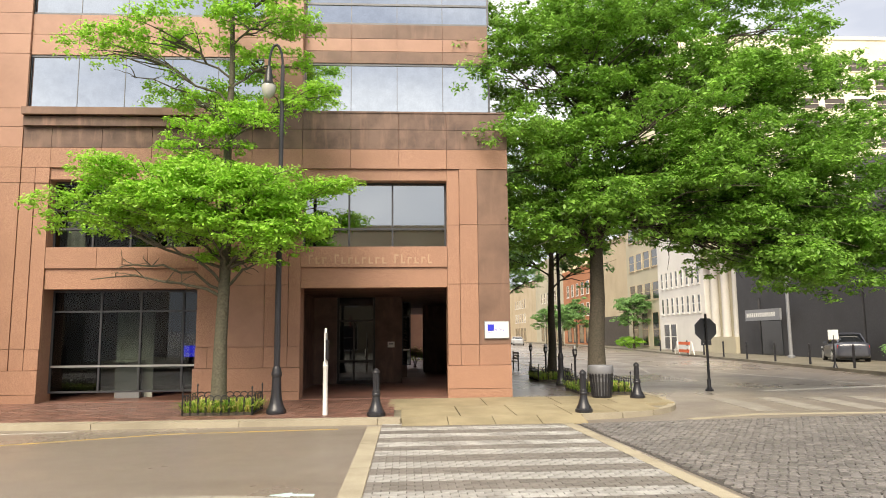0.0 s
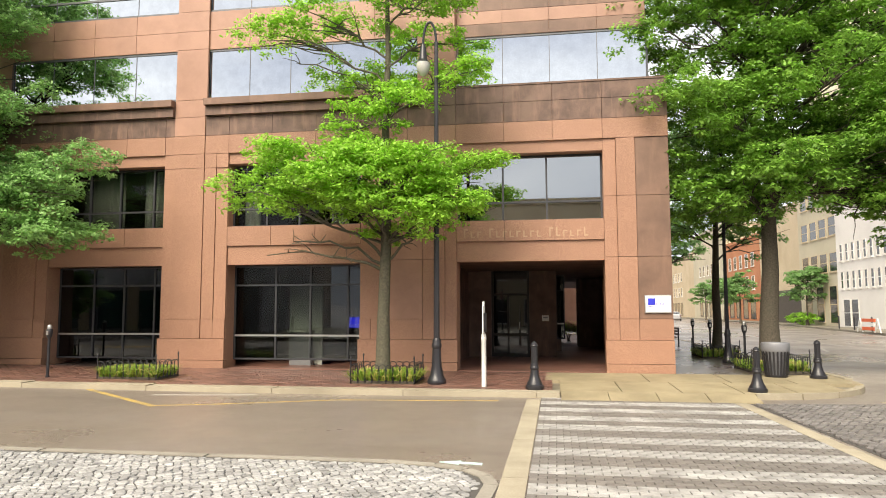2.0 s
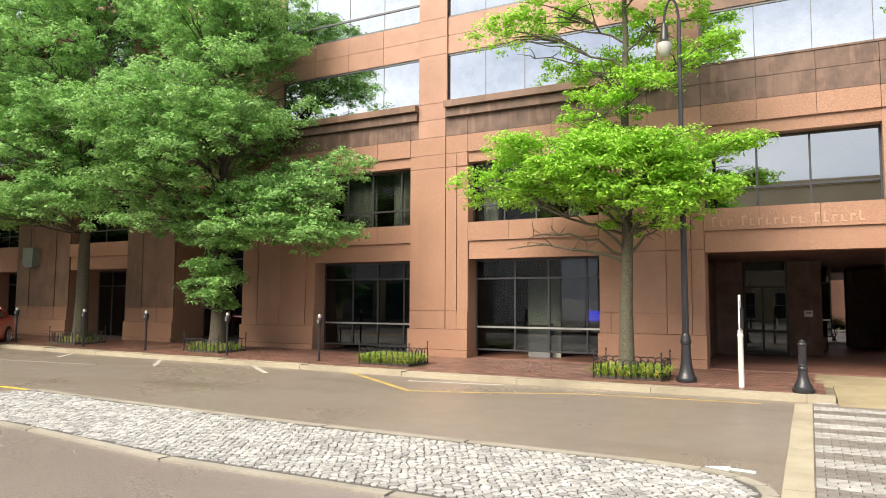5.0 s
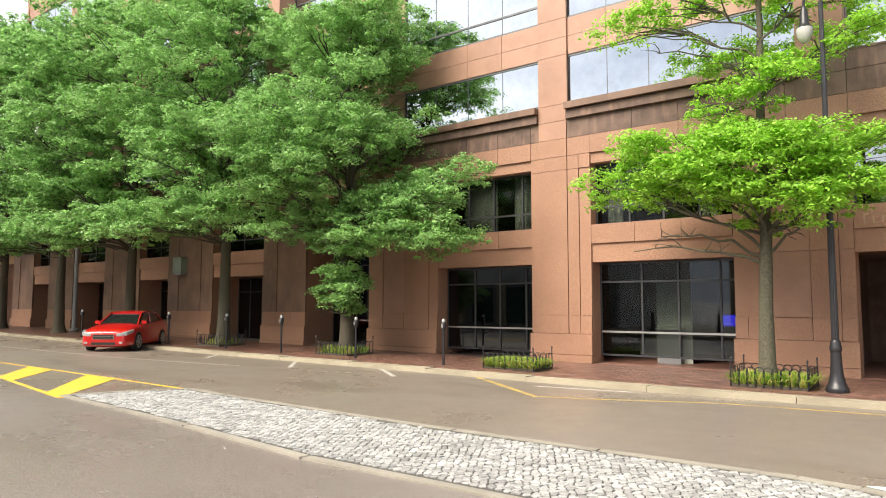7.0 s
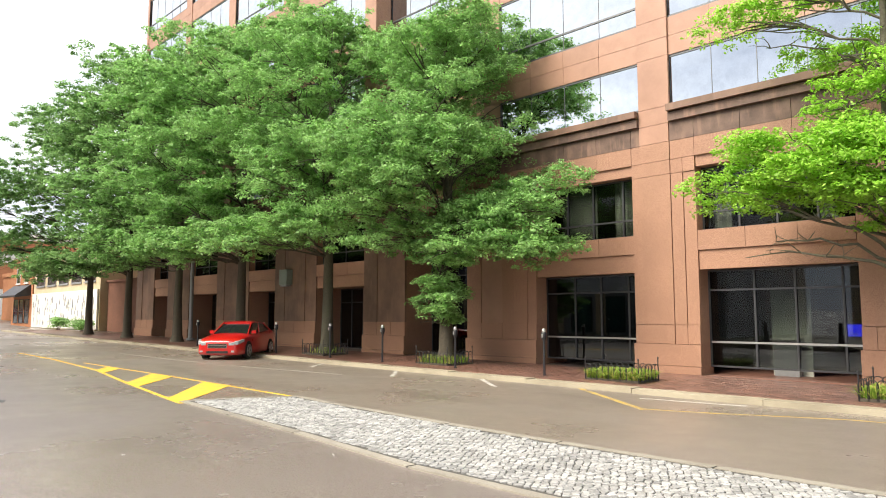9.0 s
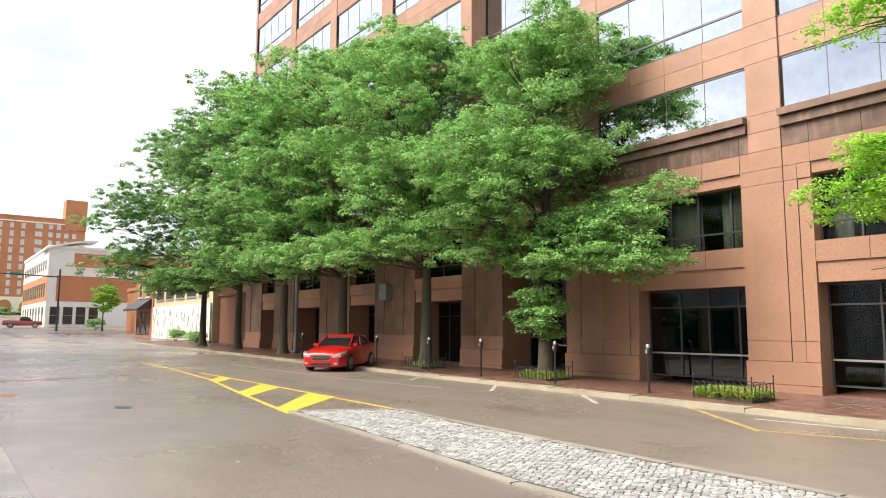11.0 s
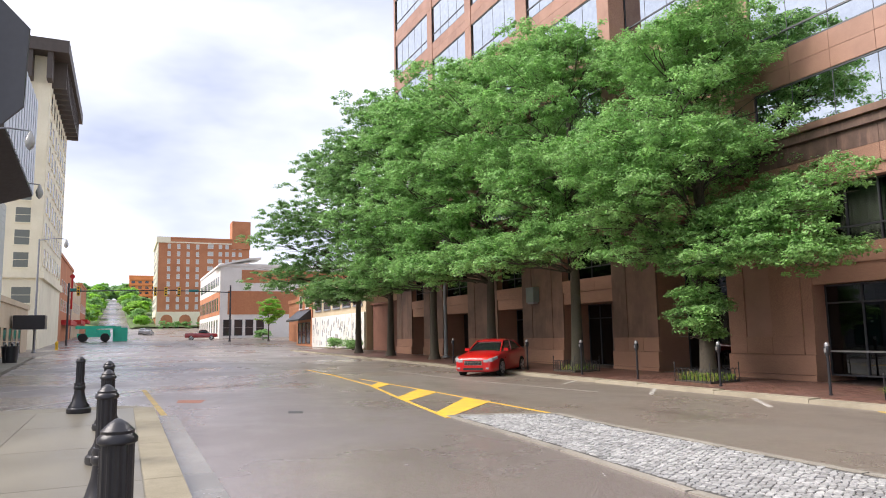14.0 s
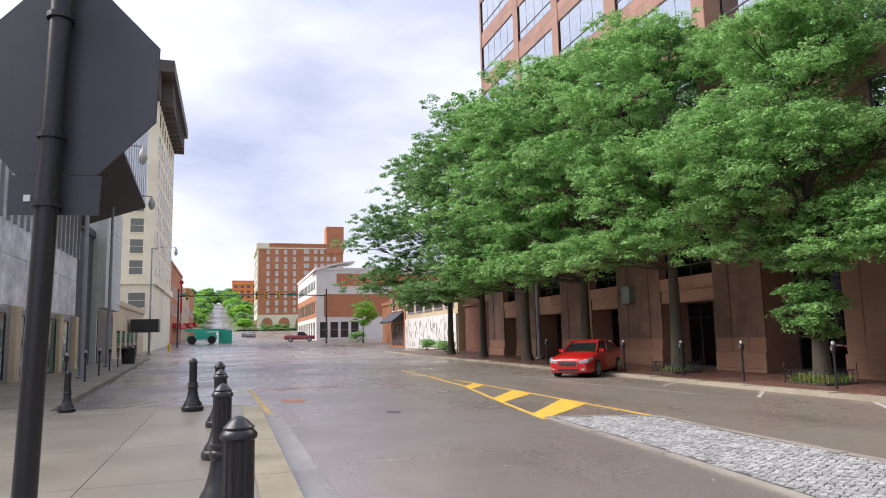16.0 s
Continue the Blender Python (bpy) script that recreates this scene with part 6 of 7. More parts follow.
def leaf_mesh(name, lobes, count, size, mat, seed, clump=0.44, per=84):
    """Leaves in small flattened clumps that fill lobes: (x, y, z, rx, ry, rz, weight)."""
    r = np.random.default_rng(seed)
    w = np.array([l[6] for l in lobes], float)
    m = max(1, count // per)
    which = r.choice(len(lobes), size=m, p=w / w.sum())
    L = np.array([l[:6] for l in lobes])[which]
    d = r.normal(size=(m, 3))
    d[:, 2] = np.abs(d[:, 2]) * np.where(r.random(m) < 0.72, 1, -1)
    d /= np.linalg.norm(d, axis=1)[:, None]
    c0 = L[:, :3] + d * (r.random(m) ** 0.3)[:, None] * L[:, 3:6]
    rs = clump * (0.55 + 0.9 * r.random(m))
    e = r.normal(size=(m * per, 3))
    e /= np.linalg.norm(e, axis=1)[:, None]
    e[:, 2] = np.where(e[:, 2] < -0.25, -e[:, 2], e[:, 2])
    rad = r.random(m * per) ** 0.42
    rr = np.repeat(rs, per)
    c = np.repeat(c0, per, axis=0) + e * (rad * rr)[:, None] * np.array([1, 1, 0.62])
    n = len(c)
    nrm = e * 0.7 + np.array([0, 0, 0.75]) + r.normal(size=(n, 3)) * 0.42
    nrm /= np.linalg.norm(nrm, axis=1)[:, None]
    ax = np.cross(nrm, r.normal(size=(n, 3)))
    ax /= np.linalg.norm(ax, axis=1)[:, None] + 1e-9
    sd = np.cross(nrm, ax)
    s = size * (0.65 + 0.7 * r.random(n))[:, None]
    v = np.stack([c - ax * s, c + sd * s * 0.48, c + ax * s, c - sd * s * 0.48], 1).reshape(-1, 3)
    me = bpy.data.meshes.new(name)
    me.vertices.add(len(v))
    me.vertices.foreach_set("co", v.astype(np.float32).ravel())
    me.loops.add(4 * n)
    me.loops.foreach_set("vertex_index", np.arange(4 * n, dtype=np.int32))
    me.polygons.add(n)
    me.polygons.foreach_set("loop_start", np.arange(0, 4 * n, 4, dtype=np.int32))
    me.update(calc_edges=True)
    me.materials.append(mat)
    return me


def pads(lobes, seed, k=6, f=0.47, flat=0.6):
    """Breaks each lobe into smaller layered sprays with gaps between them, more above and outside than below."""
    r = random.Random(seed)
    out = []
    for x, y, z, rx, ry, rz, w in lobes:
        turn = r.uniform(0, 6.28)
        for j in range(k):
            a = turn + j * 2.4
            d = 0.25 + 0.6 * math.sqrt((j + 0.5) / k)
            up = r.uniform(-0.55, 0.9) * math.sqrt(max(0.1, 1 - d * d * 0.7))
            g = f * r.uniform(0.72, 1.3)
            out.append((x + rx * d * math.cos(a), y + ry * d * math.sin(a), z + rz * up, rx * g, ry * g, max(0.16, (rx + ry) * 0.5 * g * flat * r.uniform(0.7, 1.15)), w * g * g))
    return out


def limb_mesh(bm, start, end, r0, r1, r, bend=0.25, n=7, sides=7):
    a, b = Vector(start), Vector(end)
    off = Vector((r.uniform(-1, 1), r.uniform(-1, 1), r.uniform(0.2, 0.8))) * (b - a).length * bend * 0.4
    pts, rad = [], []
    for i in range(n):
        t = i / (n - 1)
        p = a.lerp(b, t) + off * math.sin(math.pi * t) + Vector((r.uniform(-1, 1), r.uniform(-1, 1), r.uniform(-1, 1))) * 0.04 * (b - a).length * (0 < i < n - 1)
        pts.append(p)
        rad.append(r0 + (r1 - r0) * t)
    tube(bm, pts, rad, sides)
    return pts


def tree(at, trunk, lobes, count, size, mat, seed, label, forks=2.4, group="street trees", bark=None, bare=()):
    """trunk: (height, radius at base, radius at top, lean x, lean y)."""
    r = random.Random(seed)
    t = thing("tree", at, label, "tree", group)
    h, r0, r1, lx, ly = trunk
    bm = bmesh.new()
    pts = [(0, 0, -0.05), (0, 0, 0.12), (lx * 0.05, ly * 0.05, 0.4)] + [(lx * k / 6 + r.uniform(-.04, .04), ly * k / 6 + r.uniform(-.04, .04), h * k / 6) for k in range(1, 7)]
    rad = [r0 * 1.7, r0 * 1.35, r0 * 1.08] + [r0 + (r1 - r0) * k / 6 for k in range(1, 7)]
    tube(bm, pts, rad, 12)
    part("trunk", bm, bark or BARK, t, smooth=True)
    bm = bmesh.new()
    for x, y, z, rx, ry, rz, w in lobes:
        hd = math.hypot(x, y)
        zs = z * 0.8 if z < forks - 0.2 and hd < 1.2 else max(forks + 0.12 * hd, z - 0.4 * hd - 0.3)
        k = min(1.0, zs / h)
        s = (lx * k, ly * k, h * k)
        p = limb_mesh(bm, s, (x, y, z), r0 * (0.26 - 0.1 * k) * (0.62 if z < zs + 0.5 and hd > 2 else 1.0), 0.016, r)
        for _ in range(8):
            q = p[r.randrange(2, 6)]
            e = (x + r.uniform(-.9, .9) * rx, y + r.uniform(-.9, .9) * ry, z + r.uniform(-.6, .7) * rz)
            limb_mesh(bm, q, e, 0.026, 0.006, r, n=5, sides=4)
    for x0, y0, z0, x1, y1, z1 in bare:
        p = limb_mesh(bm, (x0, y0, z0), (x1, y1, z1), 0.04, 0.012, r, bend=0.5, n=9, sides=6)
        for _ in range(9):
            q = p[r.randrange(3, 9)]
            limb_mesh(bm, q, (q[0] + r.uniform(-0.6, 0.35), q[1] + r.uniform(-0.4, 0.4), q[2] + r.uniform(-0.25, 0.35)), 0.014, 0.004, r, bend=0.5, n=5, sides=4)
    part("branchwork", bm, bark or BARK, t, smooth=True)
    sprays = pads(lobes, seed + 500, f=0.47 if size < 0.095 else 0.56) if count > 20000 else lobes
    ob = new("crown", leaf_mesh("crown", sprays, count, size, mat, seed, 0.17 + 1.9 * size, 42))
    ob.parent = t
    return t


def crown_lobes(seed, z0, z1, reach, n, squash=0.62):
    """Flattened lobes stacked round the stem, widest a third of the way up."""
    r = random.Random(seed)
    out = []
    for i in range(n):
        u = (i + 0.5) / n
        z = z0 + (z1 - z0) * u
        w = reach * (0.55 + 0.75 * math.sin(math.pi * min(1, 0.12 + u * 0.88)) ** 0.8) * (1.0 - 0.35 * u)
        a = i * 2.4 + r.uniform(-0.4, 0.4)
        d = w * r.uniform(0.45, 0.75)
        s = r.uniform(0.95, 1.35) * reach * 0.46
        out.append((d * math.cos(a), d * math.sin(a), z, s, s, s * squash * r.uniform(0.7, 1.3), s * s * r.uniform(0.35, 1.6)))
    return out


tree((-7.15, -2.25, 0.0), (9.6, 0.17, 0.05, 0.1, 0), [
    (-3.0, -0.2, 4.45, 1.25, 1.1, 0.55, 2.2), (-1.3, -0.9, 5.0, 1.4, 1.1, 0.85, 3.2), (-2.0, 0.2, 5.0, 1.3, 1.0, 0.7, 2.0), (0.5, -0.9, 4.4, 1.3, 1.1, 0.7, 2.4), (1.6, -0.6, 4.1, 0.9, 0.9, 0.5, 1.3), (2.2, 0.2, 5.0, 0.8, 0.8, 0.4, 1.0),
    (0.2, 0.7, 4.7, 1.3, 0.9, 0.6, 1.6), (-1.6, 0.8, 4.4, 1.2, 0.8, 0.5, 1.2), (0.4, 0.0, 3.5, 1.0, 0.8, 0.35, 0.5), (-0.4, -0.3, 5.7, 1.0, 0.8, 0.5, 1.1), (0.3, -1.2, 4.0, 1.3, 1.0, 0.45, 1.9), (-0.8, -1.2, 4.3, 1.4, 1.0, 0.5, 1.8), (1.4, -0.9, 3.7, 1.0, 0.8, 0.4, 1.1), (0.9, -1.0, 4.9, 1.2, 1.0, 0.5, 1.6),
    (-2.8, 0.1, 8.6, 1.1, 0.8, 0.35, 0.8), (-1.5, -0.3, 8.8, 1.2, 0.9, 0.45, 1.2), (0.9, 0.0, 9.4, 1.4, 1.0, 0.7, 1.8), (-0.3, 0.2, 10.4, 1.3, 1.0, 0.6, 1.5), (1.2, 0.1, 10.3, 1.0, 0.9, 0.5, 0.9),
    (1.7, 0.1, 7.3, 0.9, 0.8, 0.5, 0.9), (0.4, -0.3, 6.7, 1.0, 0.8, 0.6, 1.1), (-0.8, 0.3, 7.4, 1.0, 0.8, 0.6, 0.8), (0.9, 0.3, 8.3, 1.1, 0.8, 0.5, 0.8), (-0.9, -0.2, 6.3, 0.8, 0.7, 0.4, 0.5)],
    88000, 0.05, LEAFLIGHT, 11, "young oak with bright green layered foliage and thin bare twigs", forks=2.9, bark=PALEBARK,
    bare=((0.0, 0.0, 2.75, -2.1, -0.5, 3.3), (0.0, 0.0, 2.6, -2.9, -0.2, 3.0), (0.0, 0.0, 2.9, -1.3, -0.9, 3.7), (0.0, 0.0, 2.8, 1.0, -0.5, 3.5), (0.05, 0.0, 6.6, -2.2, 0.0, 7.9)))
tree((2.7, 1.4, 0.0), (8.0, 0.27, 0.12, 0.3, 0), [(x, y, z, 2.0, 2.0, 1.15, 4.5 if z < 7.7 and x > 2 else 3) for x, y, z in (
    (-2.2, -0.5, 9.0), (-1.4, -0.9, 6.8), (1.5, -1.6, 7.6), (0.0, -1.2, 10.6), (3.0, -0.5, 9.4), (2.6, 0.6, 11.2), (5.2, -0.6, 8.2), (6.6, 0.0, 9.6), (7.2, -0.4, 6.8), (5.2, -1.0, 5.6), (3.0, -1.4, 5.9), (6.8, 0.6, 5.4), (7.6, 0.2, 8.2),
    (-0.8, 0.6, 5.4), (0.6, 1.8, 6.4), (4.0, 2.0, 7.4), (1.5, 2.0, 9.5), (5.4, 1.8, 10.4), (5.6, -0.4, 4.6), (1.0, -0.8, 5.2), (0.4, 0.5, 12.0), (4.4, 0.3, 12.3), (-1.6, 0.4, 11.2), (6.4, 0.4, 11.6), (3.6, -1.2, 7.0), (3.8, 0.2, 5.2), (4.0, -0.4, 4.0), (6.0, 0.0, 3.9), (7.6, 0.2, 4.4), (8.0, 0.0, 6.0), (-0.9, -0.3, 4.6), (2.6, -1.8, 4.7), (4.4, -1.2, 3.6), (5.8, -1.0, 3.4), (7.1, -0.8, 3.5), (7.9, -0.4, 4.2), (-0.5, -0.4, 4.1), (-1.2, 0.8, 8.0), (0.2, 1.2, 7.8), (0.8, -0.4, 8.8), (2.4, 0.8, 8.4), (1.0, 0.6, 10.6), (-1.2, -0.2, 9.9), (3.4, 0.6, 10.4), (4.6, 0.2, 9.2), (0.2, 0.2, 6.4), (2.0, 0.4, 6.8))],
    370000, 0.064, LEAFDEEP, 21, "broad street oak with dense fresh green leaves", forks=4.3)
for i, (x, top, reach) in enumerate(((-20.5, 12.3, 3.4), (-27.5, 14.9, 4.1), (-34.8, 15.6, 4.4), (-42.0, 17.6, 4.8), (-49.5, 18.0, 4.9), (-56.8, 16.6, 5.1))):
    lobes = crown_lobes(40 + i, 4.9 if i == 0 else 5.3, top - 0.6, reach, 20 + i)
    if i == 0:
        lobes = [(min(l[0], 1.3) if l[2] > 5.8 else l[0], *l[1:]) for l in lobes]
        lobes += [(3.4, -0.8, 3.7, 1.6, 1.2, 0.4, 2.2), (2.0, -1.6, 3.5, 1.4, 1.1, 0.4, 1.8), (4.6, -0.8, 3.2, 1.3, 1.0, 0.35, 1.5), (4.3, -0.7, 4.5, 1.5, 1.1, 0.4, 1.8), (-2.2, -1.7, 4.1, 1.5, 1.2, 0.4, 1.8),
                  (3.4, -0.3, 4.9, 1.7, 1.3, 0.5, 2.4), (2.2, -1.2, 4.2, 1.3, 1.1, 0.4, 1.2), (-1.2, -1.2, 4.3, 1.6, 1.3, 0.5, 1.8), (0.6, -0.8, 4.5, 1.6, 1.2, 0.6, 1.8), (4.6, -0.4, 3.7, 1.3, 0.9, 0.35, 1.1), (5.0, -0.3, 5.3, 1.2, 0.9, 0.4, 1.0), (-2.5, -2.0, 5.4, 1.6, 1.3, 0.5, 2.2), (-0.5, -2.4, 5.3, 1.6, 1.3, 0.5, 2.4), (1.3, -2.2, 5.9, 1.6, 1.3, 0.5, 2.4), (0.0, -2.0, 7.2, 1.7, 1.3, 0.6, 2.4), (2.2, -1.6, 6.6, 1.4, 1.2, 0.5, 2.0), (-1.6, -2.2, 8.4, 1.5, 1.3, 0.6, 2.0), (0.4, -0.6, 3.2, 1.2, 0.9, 0.7, 2.8), (0.3, -0.6, 2.2, 1.15, 0.8, 0.7, 2.8), (0.2, -0.5, 1.4, 0.8, 0.6, 0.5, 1.2), (-0.4, -0.5, 3.8, 1.2, 0.9, 0.6, 1.4)]
    else:
        r = random.Random(90 + i)
        lobes += [(r.uniform(-0.7, 0.7) * reach, -r.uniform(0.35, 0.95) * reach, r.uniform(4.0, 5.2), r.uniform(1.3, 1.9), r.uniform(1.2, 1.7), r.uniform(0.4, 0.6), 2.2) for _ in range(7)]
    if i == 5:
        lobes += [(-3.0, -6.4, 6.0, 2.4, 2.4, 1.0, 5.0), (-2.0, -6.0, 8.6, 2.3, 2.3, 1.1, 5.0), (-4.0, -4.5, 5.0, 2.3, 2.2, 0.8, 4.0), (-4.2, -3.8, 7.4, 2.4, 2.4, 1.0, 4.5), (-1.0, -5.5, 11.0, 2.2, 2.2, 1.1, 4.5), (-4.0, -4.0, 10.4, 2.2, 2.2, 1.1, 4.5)]
    tree((x, -1.9, grade(x)), (top * 0.7, 0.25, 0.09, 0.2, -0.1), lobes, (205000, 165000, 130000, 105000, 95000, 115000)[i], (0.056, 0.064, 0.078, 0.09, 0.098, 0.102)[i], LEAF if i < 4 else LEAFMID, 60 + i, "street oak with dense mid-green foliage over the pavement", forks=3.6, bark=PALEBARK if i == 1 else None)

# smaller and far trees
def small_tree(at, h, reach, seed, label, mat=LEAF, count=9000, size=0.11):
    lobes = crown_lobes(seed, h * 0.45, h * 0.95, reach, 9, 0.7)
    tree(at, (h * 0.7, 0.05 + h * 0.011, 0.04, 0.05, 0), lobes, count, size, mat, seed, label, forks=h * 0.3, group="far trees")


small_tree((-108, 0.6, grade(-108)), 6.0, 1.9, 300, "small young green tree by the far junction", LEAFLIGHT)
for k, (x, y, h) in enumerate(((-225, -32.5, 9), (-245, -32, 10), (-262, -31, 10), (-285, -31, 11), (-310, -31, 11), (-335, -30.5, 11), (-365, -30.5, 11), (-395, -30.5, 11), (-425, -30.5, 11), (-255, -41, 12), (-300, -42, 13), (-350, -44, 14),
                                (-268, -13.5, 4.5), (-285, -14.0, 6), (-305, -15, 8), (-325, -16, 9), (-345, -16.5, 9.5), (-370, -17, 10), (-395, -17.5, 10.5), (-425, -18, 11), (-320, -12, 7), (-350, -12, 7))):
    small_tree((x, y, rise(x)), h * 0.78, h * 0.42, 310 + k, "distant green roadside tree", LEAF if k % 2 else LEAFLIGHT, 4800, 0.5)
for k, (x, y, h) in enumerate(((-490, -45, 12), (-490, -24, 10), (-495, -65, 13), (-495, -14, 10), (-488, -33, 11))):
    small_tree((x, y, 24), h, h * 0.55, 330 + k, "tree on the skyline of the hill", LEAF, 6000, 0.75)
for k, (x, y, h, rc) in enumerate(((2.6, 7.0, 9.5, 2.3), (2.7, 20.0, 10.5, 2.6), (2.8, 30, 10.5, 2.8), (3.0, 42, 10, 2.8))):
    tree((x, y, 0.0), (h * 0.7, 0.17, 0.06, 0.1, 0), crown_lobes(350 + k, h * 0.42, h, rc, 14), 16000, 0.085, LEAF, 350 + k, "slender street oak along the side street")
for k, (x, y) in enumerate(((19.5, 70), (20.5, 82), (21, 96), (23, 58))):
    small_tree((x, y, 0.0), 6.0, 1.9, 370 + k, "small green tree across the side street", LEAFMID, 5000, 0.16)


def shrub(at, rx, ry, h, seed, label, mat=LEAF, count=2600, size=0.07):
    """A low rounded bush."""
    s = thing("shrub", at, label, "shrub", "shrubs")
    bm = bmesh.new()
    r = random.Random(seed)
    for k in range(7):
        limb_mesh(bm, (r.uniform(-.1, .1), r.uniform(-.1, .1), -0.02), (r.uniform(-.6, .6) * rx, r.uniform(-.6, .6) * ry, h * r.uniform(0.5, 0.8)), 0.02, 0.008, r, n=4, sides=4)
    part("stem", bm, BARK, s)
    ob = new("foliage", leaf_mesh("foliage", [(0, 0, h * 0.52, rx, ry, h * 0.48, 1)], count, size, mat, seed))
    ob.parent = s


shrub((-118, 1.6, grade(-118) - 0.1), 2.2, 1.2, 1.6, 401, "clipped green shrub by the far junction", count=3000, size=0.12)
for k in range(6):
    shrub((-255, -7 + k * 4.2, grade(-255) - 0.2), 2.4, 2.4, 2.6, 410 + k, "dark green hedge bush before the brick hotel", count=1600, size=0.3)
shrub((17.4, 7.2, -0.02), 1.5, 1.5, 1.3, 420, "bushy green shrub at the far kerb", count=4000)
shrub((23.2, 60, 0), 1.2, 3.0, 1.2, 421, "yellow-green shrub in a raised bed", LEAFLIGHT, 2500, 0.12)
shrub((-2.25, 18.2, 0.0), 0.5, 0.5, 0.9, 422, "small shrub in the court beyond the passage", LEAFLIGHT, 1800, 0.05)
shrub((-63.5, -0.3, 0.42), 1.4, 0.5, 0.9, 423, "low planted bed beside the screen", LEAF, 2500, 0.08)
shrub((-69.5, -0.3, 0.48), 1.4, 0.5, 0.9, 424, "low planted bed beside the screen", LEAF, 2500, 0.08)

# ---- paving pieces ----
def stone(pts, z0, z1, inset):
    """Vertices and faces of a flat stone from its outline, with a chamfered top."""
    n = len(pts)
    c = Vector((sum(p[0] for p in pts) / n, sum(p[1] for p in pts) / n))
    v = [(x, y, z0) for x, y in pts] + [(x, y, z1 - inset * 0.6) for x, y in pts] + [(*(Vector(p) + (c - Vector(p)).normalized() * inset), z1) for p in pts]
    f = [tuple(2 * n + i for i in range(n))] + [(i, (i + 1) % n, n + (i + 1) % n, n + i) for i in range(n)] + [(n + i, n + (i + 1) % n, 2 * n + (i + 1) % n, 2 * n + i) for i in range(n)]
    return v, f


def lay(parent, name, outlines, z0, z1, mat, keep, inset=0.008, label="", jitter=0.004, seed=0, slope=False):
    """Lays stones: those that keep() picks, 300 at most, as pieces; the rest as one mesh."""
    r = random.Random(seed)
    V, F, single = [], [], 0
    for o in outlines:
        v, f = stone(o, z0, z1 + r.uniform(-jitter, jitter), inset)
        cx, cy = o[0]
        v = [(x, y, z + grade(x) + (fall(y) if slope else 0.0)) for x, y, z in v]
        if single < 300 and keep(cx, cy):
            me = bpy.data.meshes.new(name)
            me.from_pydata([(x - cx, y - cy, z) for x, y, z in v], [], f)
            me.materials.append(mat)
            piece(name, me, parent, cx, cy, 0)
            single += 1
        else:
            k = len(V)
            V += v
            F += [tuple(i + k for i in q) for q in f]
    me = bpy.data.meshes.new(name + "_field")
    me.from_pydata(V, [], F)
    me.materials.append(mat)
    ob = new(name + "_field", me)
    ob.parent = parent
    tagged(ob, label, "", "", "stuff")


def hex_cells(x0, x1, y0, y1, s, seed, inside, gap=0.84, jit=0.24):
    """Irregular six-sided cells on a shaken honeycomb."""
    r = random.Random(seed)
    P = {}

    def vert(i, j):
        if (i, j) not in P:
            P[(i, j)] = (r.uniform(-jit, jit) * s, r.uniform(-jit, jit) * s)
        return P[(i, j)]
    out = []
    w, h = s * math.sqrt(3), s * 1.5
    row = 0
    y = y0
    while y < y1:
        x = x0 + (w / 2 if row % 2 else 0)
        while x < x1:
            pts = []
            for k in range(6):
                a = math.pi / 6 + k * math.pi / 3
                px, py = x + s * math.cos(a), y + s * math.sin(a)
                dx, dy = vert(round(px / (w / 2)), round(py / (s / 2)))
                pts.append((px + dx, py + dy))
            c = (sum(p[0] for p in pts) / 6, sum(p[1] for p in pts) / 6)
            if inside(*c):
                out.append([(c[0] + (p[0] - c[0]) * gap, c[1] + (p[1] - c[1]) * gap) for p in pts])
            x += w
        y += h
        row += 1
    return out


MORTAR = plain("dark_mortar", (0.07, 0.065, 0.06), 0.9)
PALEMORTAR = plain("grey_mortar", (0.085, 0.08, 0.074), 0.9)
# cobbled median
MED = [(-17.85, -12.3), (-13.0, -12.62), (-10.0, -12.92), (-3.85, -12.95), (-3.76, -11.3), (-3.86, -10.95), (-4.1, -10.66), (-4.5, -10.48), (-5.1, -10.38), (-12.0, -10.32), (-15.5, -10.22), (-16.9, -10.1), (-17.5, -11.2)]


def in_median(x, y, m=0.15):
    """Inside the island's outline by more than m."""
    inside, near = False, 1e9
    for (xa, ya), (xb, yb) in zip(MED, MED[1:] + MED[:1]):
        if (ya > y) != (yb > y) and x < (xb - xa) * (y - ya) / (yb - ya) + xa:
            inside = not inside
        t = min(1.0, max(0.0, ((x - xa) * (xb - xa) + (y - ya) * (yb - ya)) / ((xb - xa) ** 2 + (yb - ya) ** 2)))
        near = min(near, math.hypot(x - xa - t * (xb - xa), y - ya - t * (yb - ya)))
    return inside and near > m


median = slab("median_bed", MED, ROAD - 0.05, ROAD + 0.010, PALEMORTAR, "flat traffic island of irregular pale cobbles", "traffic island")
lay(median, "cobble", hex_cells(-17.9, -3.7, -13.0, -10.0, 0.060, 3, in_median, 0.84, 0.40), ROAD - 0.01, ROAD + 0.026, COBBLE, lambda x, y: -12.4 < x < -4 and y < -11.2, 0.012, "pale irregular cobbles", 0.006)
RIMSTONE = material("grey_rim_concrete", ((0.25, 0.23, 0.195), (0.33, 0.305, 0.26), (0.16, 0.145, 0.12)), 0.7, 0.9, 50, 0.12, vary=0.06)
rim = thing("median_kerb", (0, 0, 0), "narrow flush concrete rim round the cobbled island", "kerb", kind="structure")
loop_ = MED + [MED[0]]
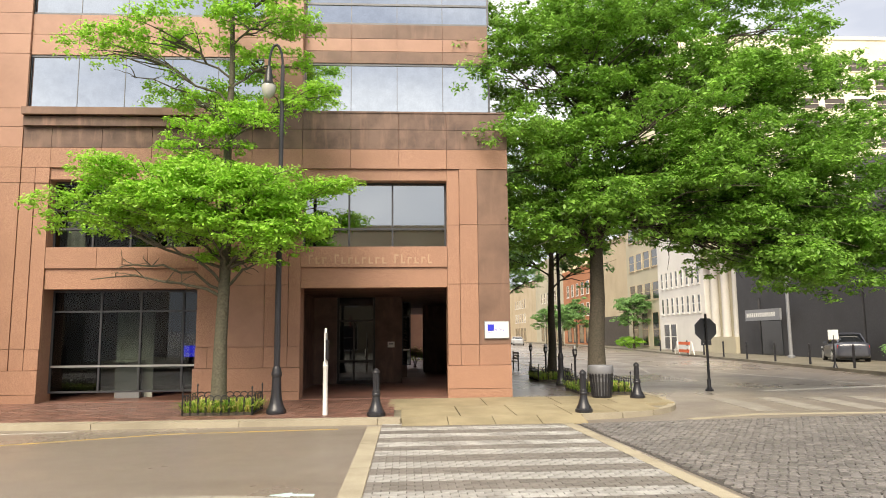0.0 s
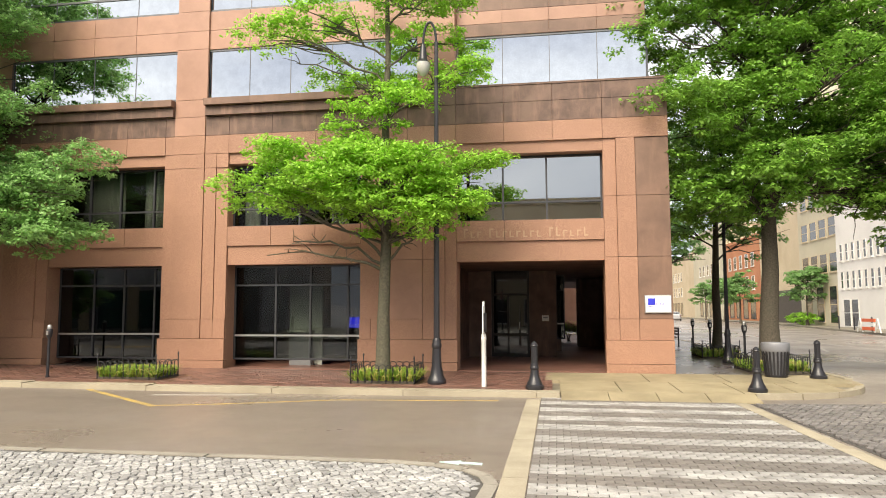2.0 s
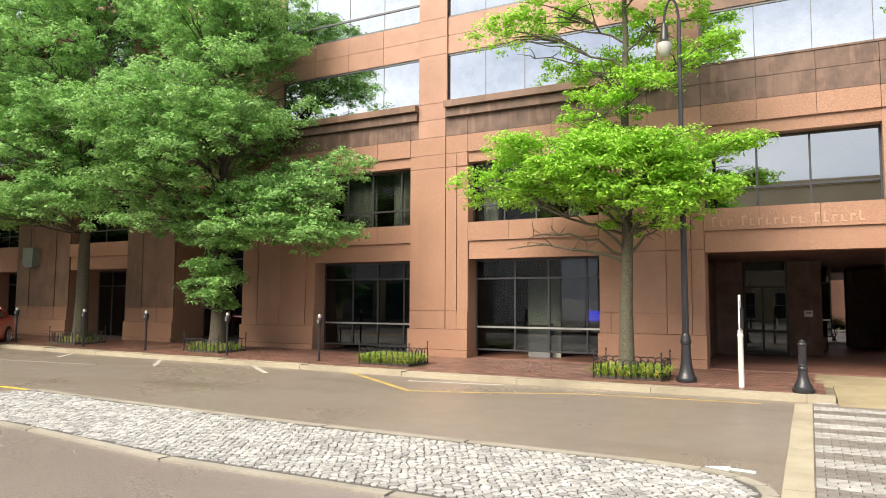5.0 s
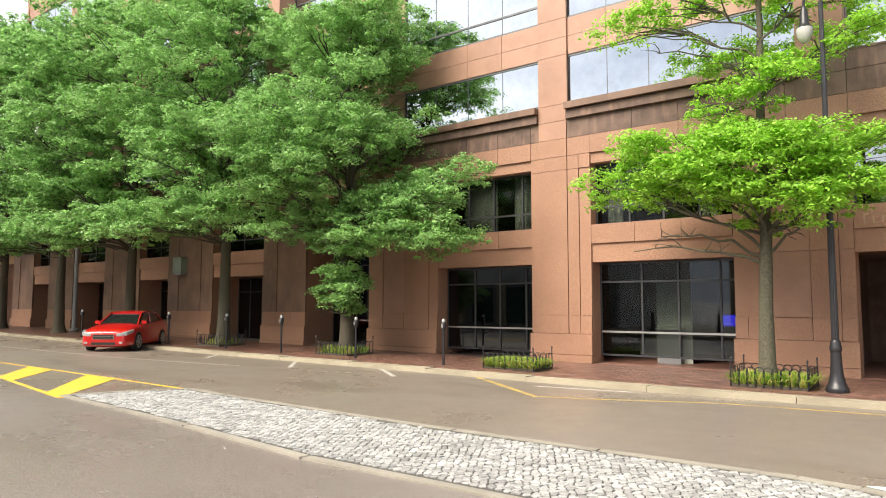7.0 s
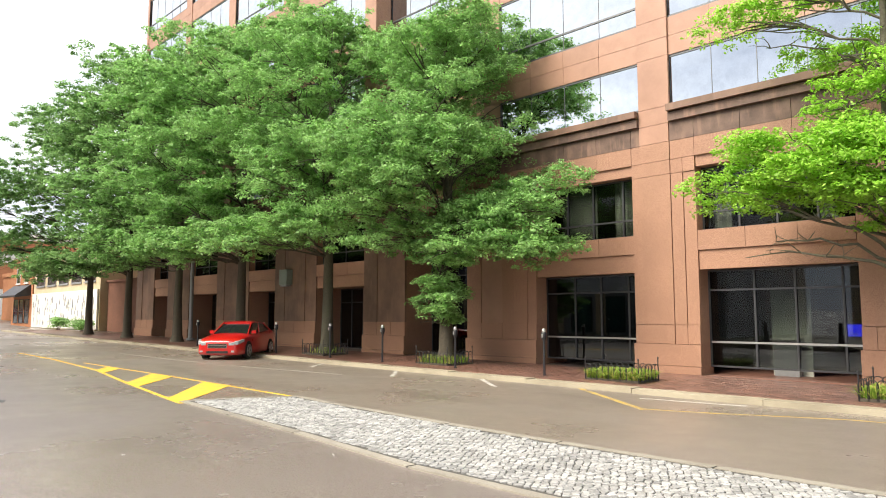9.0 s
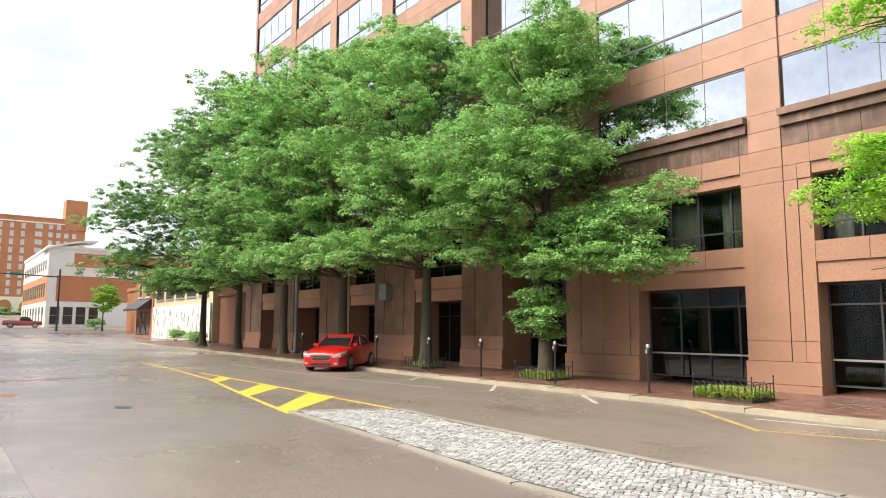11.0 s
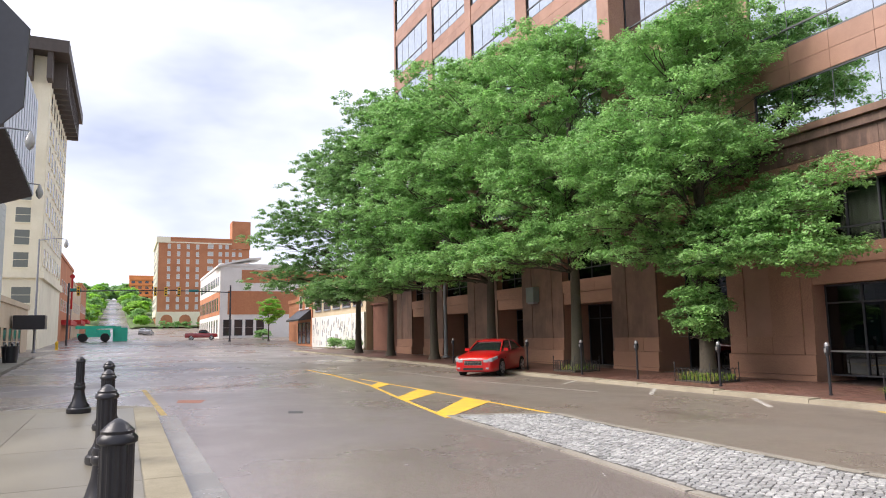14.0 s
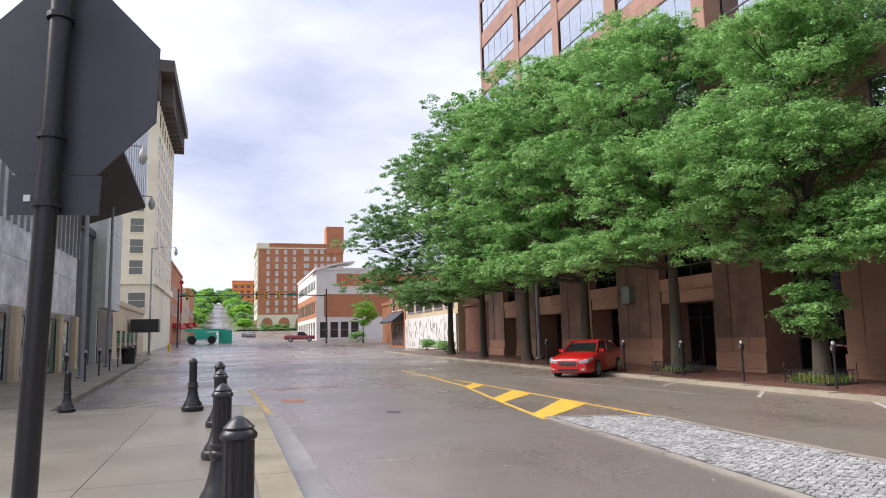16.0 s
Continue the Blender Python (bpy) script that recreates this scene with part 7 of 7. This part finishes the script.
for (xa, ya), (xb, yb) in zip(loop_, loop_[1:]):
    d = Vector((xb - xa, yb - ya))
    n = max(1, round(d.length / 2.6))
    for k in range(n):
        a = Vector((xa, ya)) + d * k / n
        b = Vector((xa, ya)) + d * (k + 0.985) / n
        nr = Vector((-d.y, d.x)).normalized() * 0.075
        bm = bmesh.new()
        vs_ = [bm.verts.new((*q, z)) for z in (ROAD - 0.05, ROAD + 0.022) for q in (a - nr, b - nr, b + nr, a + nr)]
        for q in ((3, 2, 1, 0), (4, 5, 6, 7), (0, 1, 5, 4), (1, 2, 6, 5), (2, 3, 7, 6), (3, 0, 4, 7)):
            bm.faces.new([vs_[i] for i in q])
        part("rim_stone", drape(bm), RIMSTONE, rim)
# dark setts of the plaza beside the crossing
plaza = slab("sett_bed", [(1.25, -18.0), (0.62, -4.45), (3.4, -4.15), (16, -3.2), (16, -18)], ROAD - 0.05, ROAD + 0.004, MORTAR, "bed of dark grey setts", "paving")
lay(plaza, "sett", hex_cells(0.6, 11, -13.5, -3.9, 0.078, 9, lambda x, y: x > 0.68 + 0.044 * (-4 - y) and y < -4.5 + 0.08 * (x - 1), 0.89, 0.26), ROAD, ROAD + 0.03, COBBLEDARK, lambda x, y: x < 5 and y > -8.0, 0.012, "small dark grey setts", 0.006)
# crossing of small pavers with painted bars
PAVER = material("grey_clay_paver", ((0.15, 0.137, 0.125), (0.215, 0.197, 0.18), (0.11, 0.10, 0.092)), 0.6, 1.0, 50, 0.1, vary=0.16)
PAVERWHITE = material("white_painted_paver", ((0.33, 0.325, 0.315), (0.45, 0.445, 0.43), (0.19, 0.182, 0.172)), 0.6, 2.5, 50, 0.1, vary=0.12, big=0.5)
crossing = slab("crossing_bed", [(-3.35, -4.05), (0.32, -4.05), (0.84, -17.6), (-3.42, -17.6)], ROAD - 0.05, ROAD + 0.002, MORTAR, "pedestrian crossing of small pavers with white bars", "crossing")
grey, white_ = [], []
y, row = -4.06, 0
while y > -17.5:
    off = 0.0 if row % 2 else 0.1
    lo, hi = -3.36 - 0.3 * 0.12 * (-4.05 - y) / 6.5, 0.31 + 0.3 * 0.85 * (-4.05 - y) / 6.5
    x = lo + 0.01
    first_ = off
    while x < hi - 0.05:
        w = 0.1 if first_ else 0.2
        first_ = 0
        x2 = min(x + w, hi)
        o = [(x + 0.006, y - 0.105), (x2 - 0.006, y - 0.105), (x2 - 0.006, y - 0.006), (x + 0.006, y - 0.006)]
        ph = ((-4.53 - y) / 0.94) % 1.0
        (white_ if ph < 0.50 else grey).append(o)
        x = x2
    y -= 0.111
    row += 1
lay(crossing, "paver", grey, ROAD, ROAD + 0.014, PAVER, lambda x, y: y < -7.5 and y > -10.6, 0.004, "grey clay pavers", 0.003)
lay(crossing, "white_paver", white_, ROAD, ROAD + 0.015, PAVERWHITE, lambda x, y: y < -7.5 and y > -10.6, 0.004, "white painted pavers", 0.003)
# red brick pavement
bricks = []
y, row = KERB_Y + 0.175, 0
while y < -0.12:
    x = -24.0 + (0.12 if row % 2 else 0)
    while x < -3.35:
        hole = any(abs(x - px) < wx + 0.12 and abs(y - py) < wy + 0.08 for px, py, wx, wy in ((-7.0, -2.35, 0.75, 0.55), (-13.4, -2.45, 0.78, 0.5), (-20.5, -2.0, 0.75, 0.6)))
        if not hole:
            bricks.append([(x + 0.005, y + 0.005), (x + 0.235, y + 0.005), (x + 0.235, y + 0.115), (x + 0.005, y + 0.115)])
        x += 0.24
    y += 0.12
    row += 1
bed = slab("brick_bed", [(-70, KERB_Y + 0.17), (-3.33, KERB_Y + 0.17), (-3.33, -0.08), (-70, -0.08)], -0.05, -0.004, BRICKPAVE, "red brick pavement before the office building", "paving")
for v in bed.data.vertices:
    v.co.z += fall(v.co.y)
lay(bed, "brick", bricks, -0.03, 0.004, BRICKPAVE, lambda x, y: x > -7 and y > -3.4, 0.004, "red paving bricks", 0.003, slope=True)
